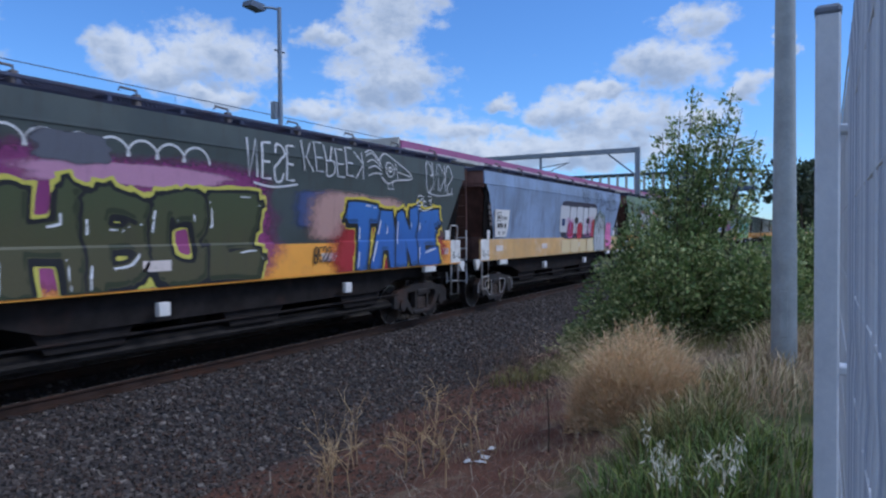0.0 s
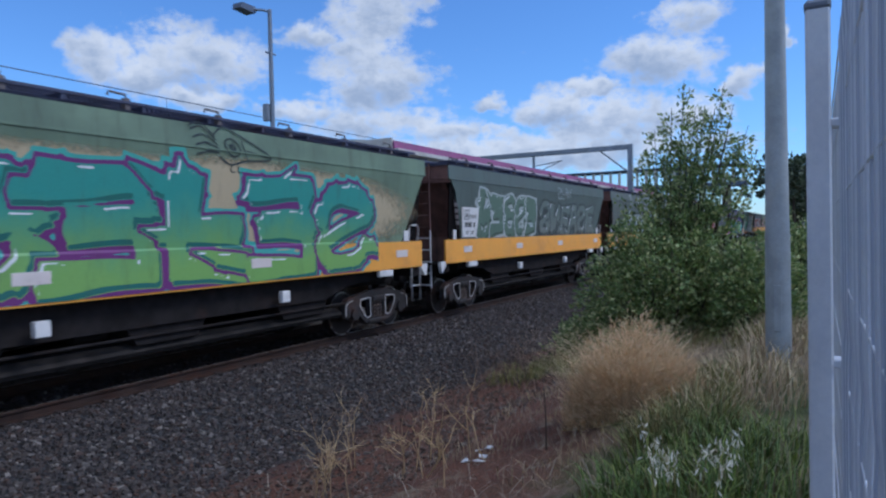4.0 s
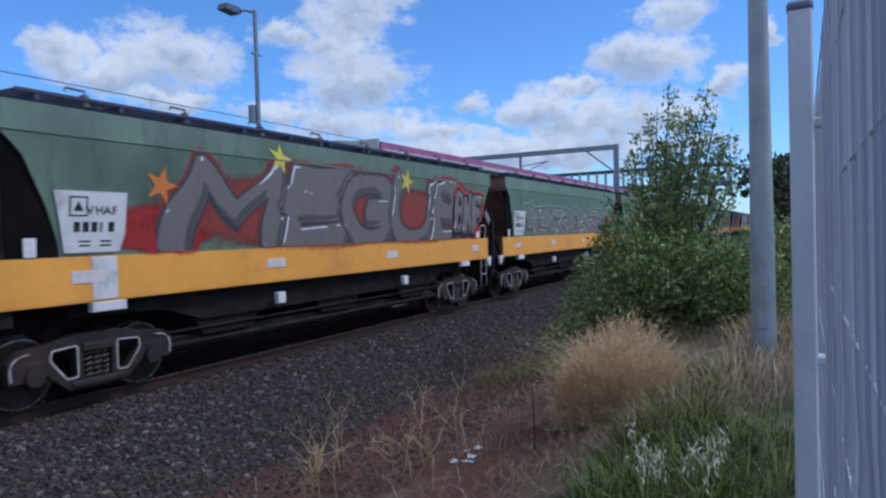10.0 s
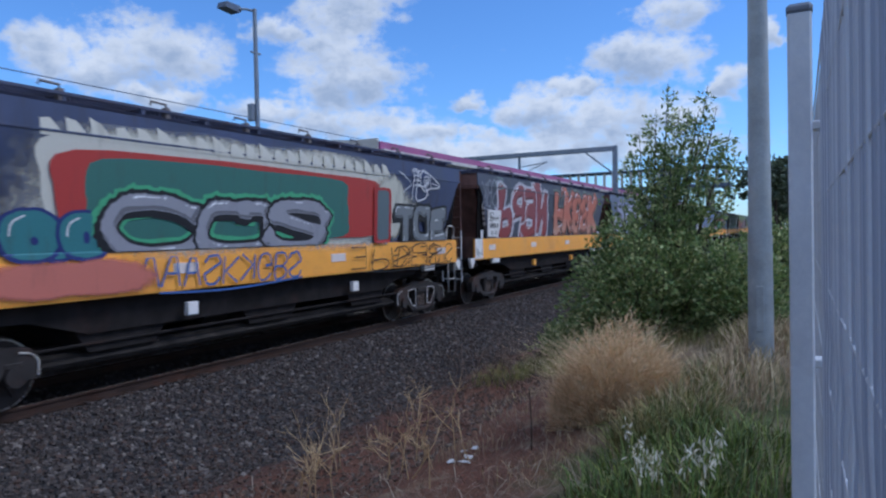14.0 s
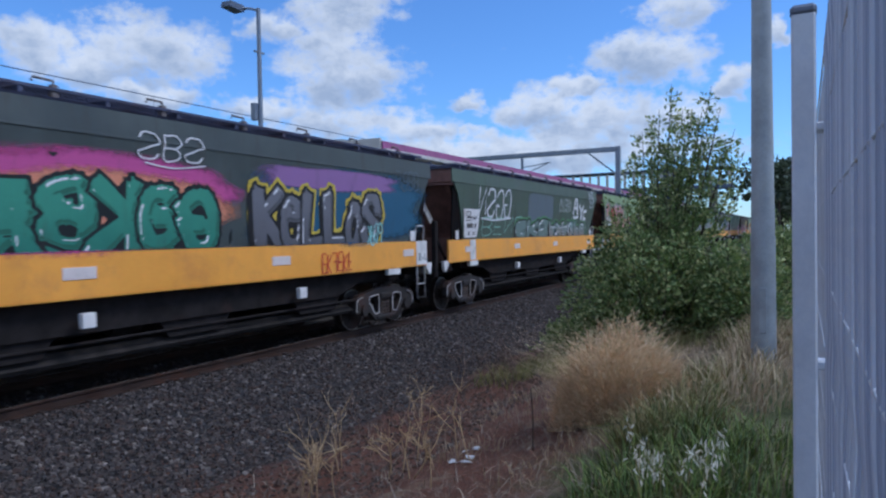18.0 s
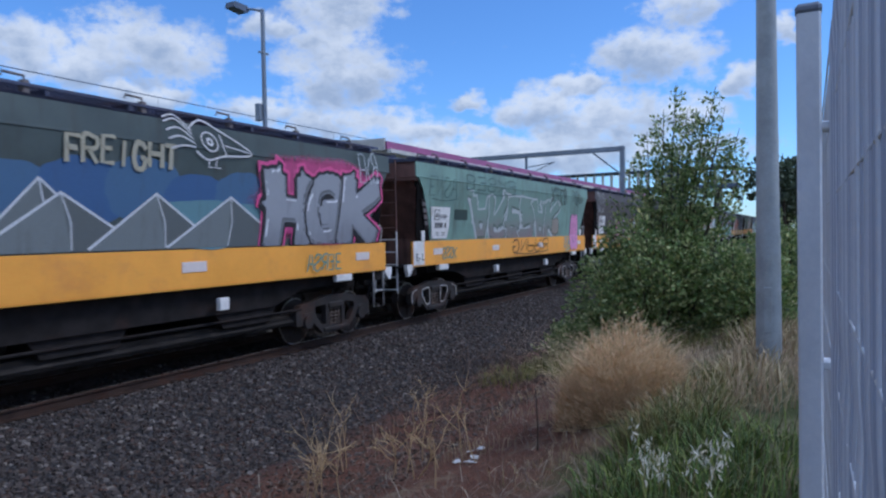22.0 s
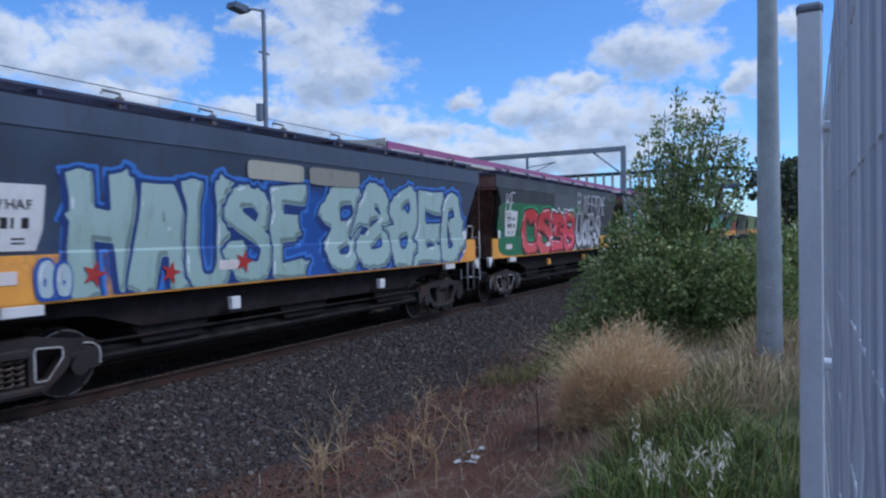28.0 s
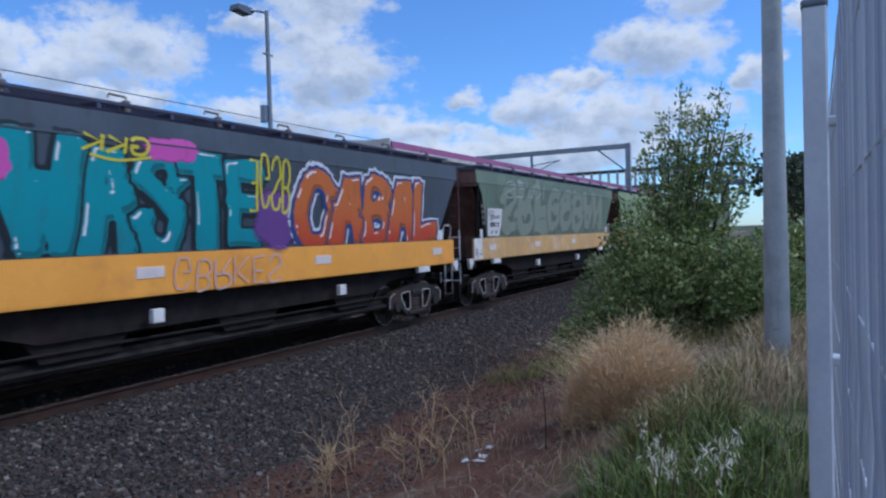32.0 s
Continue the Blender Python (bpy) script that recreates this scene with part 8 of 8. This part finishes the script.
end_board(w, 14.26, 14.78)
blot(w, 1.00, 8.58, 1.38, 3.08, (42, 112, 72), seed=36, rough=0.03, square=9, soft=False)
blot(w, 8.50, 12.21, 1.38, 2.12, (176, 176, 182), seed=36, rough=0.03, square=9, soft=False)
piece(w, "OS", 2.91, 5.95, 1.38, 2.88, (202, 50, 56), BLACK, (70, 170, 110), (226, 92, 96), seed=36)
blot(w, 6.0, 9.0, 3.0, 3.56, (92, 96, 102), seed=36, rough=0.03, square=9, soft=False)
piece(w, 2, 5.95, 8.45, 1.40, 2.85, (206, 52, 60), (26, 30, 40), (226, 226, 232), (232, 84, 100), seed=36)
tag(w, 8.0, 9.2, 2.7, 3.1, (70, 176, 110), 5, 0.035, seed=36)
piece(w, "UePS", 8.72, 12.26, 1.51, 2.83, (132, 132, 136), (52, 54, 58), None, (206, 206, 208), seed=36)
piece(w, "BUNIE+EATME", 8.83, 12.89, 2.82, 3.69, (206, 206, 212), None, None, None, fat=-0.005, shine=False, seed=36)
tag(w, 1.50, 2.19, 2.79, 3.36, WHITE, 2, 0.045, seed=36)

w = hopper(37, body_paint("dark_slate_green", 52, 60, 60), M_YELLOW, True, "dark green hopper wagon with teal lettering and an orange-red piece")
label_board(w)
blot(w, 2.34, 3.53, 0.61, 2.90, (126, 36, 56), seed=37)
piece(w, "BRASH", 3.30, 9.16, 1.38, 3.14, (48, 152, 164), (226, 230, 232), (126, 40, 60), (44, 136, 150), seed=37)
tag(w, 1.09, 1.81, 3.15, 3.85, (180, 190, 196), 3, seed=37)
bird(w, 2.82, 3.57, 0.78)
tag(w, 3.93, 5.09, 3.18, 3.64, (170, 180, 190), 3, seed=37)
tag(w, 5.51, 6.88, 3.40, 3.75, (170, 180, 190), 3, seed=37)
blot(w, 10.59, 13.89, 0.36, 3.40, (216, 84, 46), seed=37)
piece(w, "LOSH", 10.59, 13.78, 1.38, 3.24, (188, 184, 200), BLACK, (216, 84, 46), (206, 206, 214), seed=37)
tag(w, 11.48, 12.78, 3.25, 3.61, WHITE, 5, 0.05, seed=37)
tag(w, 13.07, 13.57, 3.39, 3.71, WHITE, 2, seed=37)
tag(w, 13.61, 14.46, 3.20, 3.67, WHITE, 3, seed=37)
tag(w, 13.53, 14.08, 2.30, 2.89, (170, 180, 184), 5, seed=37)

w = hopper(38, body_paint("olive_light", 114, 126, 90), M_YELLOW, True, "olive green hopper wagon with dark red lettering over blue", True)
label_board(w)
end_board(w, 0.62, 1.14)
blot(w, 1.34, 2.71, 1.09, 2.02, (50, 110, 176), seed=38)
blot(w, 2.4, 13.6, 0.9, 3.3, (64, 132, 202), seed=38)
piece(w, 6, 2.9, 12.9, 1.42, 2.9, (128, 32, 48), (206, 190, 196), (40, 24, 34), (150, 36, 46), seed=38, edge=0.035, two=(196, 90, 106))
blot(w, 13.85, 14.77, 1.10, 1.93, (40, 50, 60), seed=38)

w = hopper(39, body_paint("purple", 120, 102, 154), M_PURPLE, False, "purple-sprayed hopper wagon with large green lettering")
label_board(w)
blot(w, 3.22, 12.53, 2.56, 3.86, (176, 116, 140), (206, 110, 86), seed=39)
blot(w, 4.07, 9.69, 1.00, 2.13, (196, 110, 96), seed=39)
blot(w, 9.36, 14.14, 2.09, 3.86, (84, 96, 176), seed=39)
blot(w, 1.14, 2.81, 3.05, 3.81, (96, 120, 130), seed=39)
blot(w, 0.75, 4.06, 1.11, 1.95, (206, 120, 70), seed=39)
blot(w, 10.54, 14.04, 1.11, 1.91, (190, 96, 80), seed=39)
piece(w, "VIKES", 2.94, 12.3, 1.42, 3.75, (66, 150, 104), (24, 40, 40), (196, 96, 72), (50, 140, 62), seed=39, two=(112, 170, 116), drop=0.16)
piece(w, 2, 12.91, 14.07, 2.70, 3.23, (222, 220, 226), None, None, None, shine=False, seed=39)
star(w, 13.82, 2.37, 0.20, (226, 226, 232))
star(w, 12.25, 2.25, 0.14, (226, 226, 232))
star(w, 10.98, 1.79, 0.20, (226, 226, 232))
blot(w, 11.22, 11.45, 1.53, 1.79, (70, 160, 70), seed=39)

w = hopper(40, body_paint("dark_slate", 61, 70, 82), M_YELLOW, True, "dark slate hopper wagon with teal and orange-red lettering")
label_board(w)
end_board(w, 0.62, 1.14)
whitewash(w)
piece(w, "WASTE", 3.46, 7.75, 1.95, 3.5, (30, 150, 162), (24, 36, 44), None, (36, 136, 150), seed=40)
blot(w, 5.71, 6.44, 3.27, 3.65, (216, 90, 180), seed=40)
blot(w, 2.96, 3.68, 2.84, 3.43, (216, 90, 180), seed=40)
blot(w, 5.32, 6.24, 3.26, 3.62, (216, 90, 180), seed=40)
blot(w, 7.53, 8.75, 1.89, 3.03, (110, 70, 140), seed=40)
tag(w, 7.50, 8.55, 2.63, 3.51, (222, 206, 60), 4, 0.05, seed=40)
tag(w, 4.58, 5.62, 3.35, 3.58, (222, 206, 60), 3, 0.05, seed=40)
piece(w, "CABAL", 8.7, 13.8, 1.95, 3.4, (206, 110, 52), (44, 68, 126), (220, 222, 230), (196, 46, 42), seed=40)
tag(w, 5.88, 8.25, 1.39, 1.84, (206, 176, 170), 6, seed=40)

w = hopper(41, body_paint("grey_green", 94, 110, 94), M_FADED, True, "grey-green hopper wagon with faded grey lettering")
label_board(w)
end_board(w, 0.62, 1.14)
piece(w, 8, 2.46, 13.27, 2.04, 3.68, (136, 146, 130), (96, 108, 96), None, None, shine=False, seed=41)
tag(w, 2.71, 6.13, 3.20, 3.71, (180, 190, 186), 4, seed=41)

w = hopper(42, body_paint("light_green_b", 122, 140, 104), M_YELLOW, True, "light green hopper wagon with faint lettering", True)
label_board(w)

w = hopper(43, body_paint("dark_green", 66, 80, 73), M_YELLOW, False, "dark green hopper wagon with faint lettering")
label_board(w)

w = hopper(44, body_paint("green", 98, 116, 96), M_YELLOW, True, "green hopper wagon near the end of the train")
label_board(w)


# ------------------------------------------------------------------ what moves
def motions():
    """The train rolls towards the camera's left at an even speed; its wheelsets turn while they pass; the clouds drift."""
    # fitted offsets of the train from its even run, in metres at each second
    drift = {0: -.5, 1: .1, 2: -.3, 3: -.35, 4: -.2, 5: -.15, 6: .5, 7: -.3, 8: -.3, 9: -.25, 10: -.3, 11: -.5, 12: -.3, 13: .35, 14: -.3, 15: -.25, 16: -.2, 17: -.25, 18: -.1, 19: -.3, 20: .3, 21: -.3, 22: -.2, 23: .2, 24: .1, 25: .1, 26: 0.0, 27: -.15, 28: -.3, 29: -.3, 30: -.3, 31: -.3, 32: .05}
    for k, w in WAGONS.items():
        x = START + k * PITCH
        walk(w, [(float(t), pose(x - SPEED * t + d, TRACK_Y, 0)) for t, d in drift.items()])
    for k, ws, dx in WHEELSETS:
        near = (START + k * PITCH + dx - 8.0) / SPEED
        a, b = max(0, round((near - 1.5) * FPS)), min(960, round((near + 0.55) * FPS))
        if b <= a:
            continue
        at = lambda i: pose(ws.location.x, 0, R_WHEEL, 0, -math.degrees((i - a) / FPS * SPEED / R_WHEEL) % 360, 0)
        rows = [(i / FPS, at(i)) for i in range(a, b + 1)]
        if a > 0:
            rows.insert(0, (0.0, at(a)))
        if b < 960:
            rows.append((32.0, at(b)))
        walk(ws, rows)
    way = Vector((math.cos(radians(12)), math.sin(radians(12)), 0.14))
    walk(clouds, [(t, Matrix.Translation(way * 385 * (29 - t) / 32)) for t in (0.0, 8.0, 16.0, 24.0, 32.0)])


build_ground()
build_ballast()
build_track(TRACK_Y, -60, 900, 110)
build_station()
build_fence()
build_bush()
build_plants()
clouds = build_clouds()
motions()
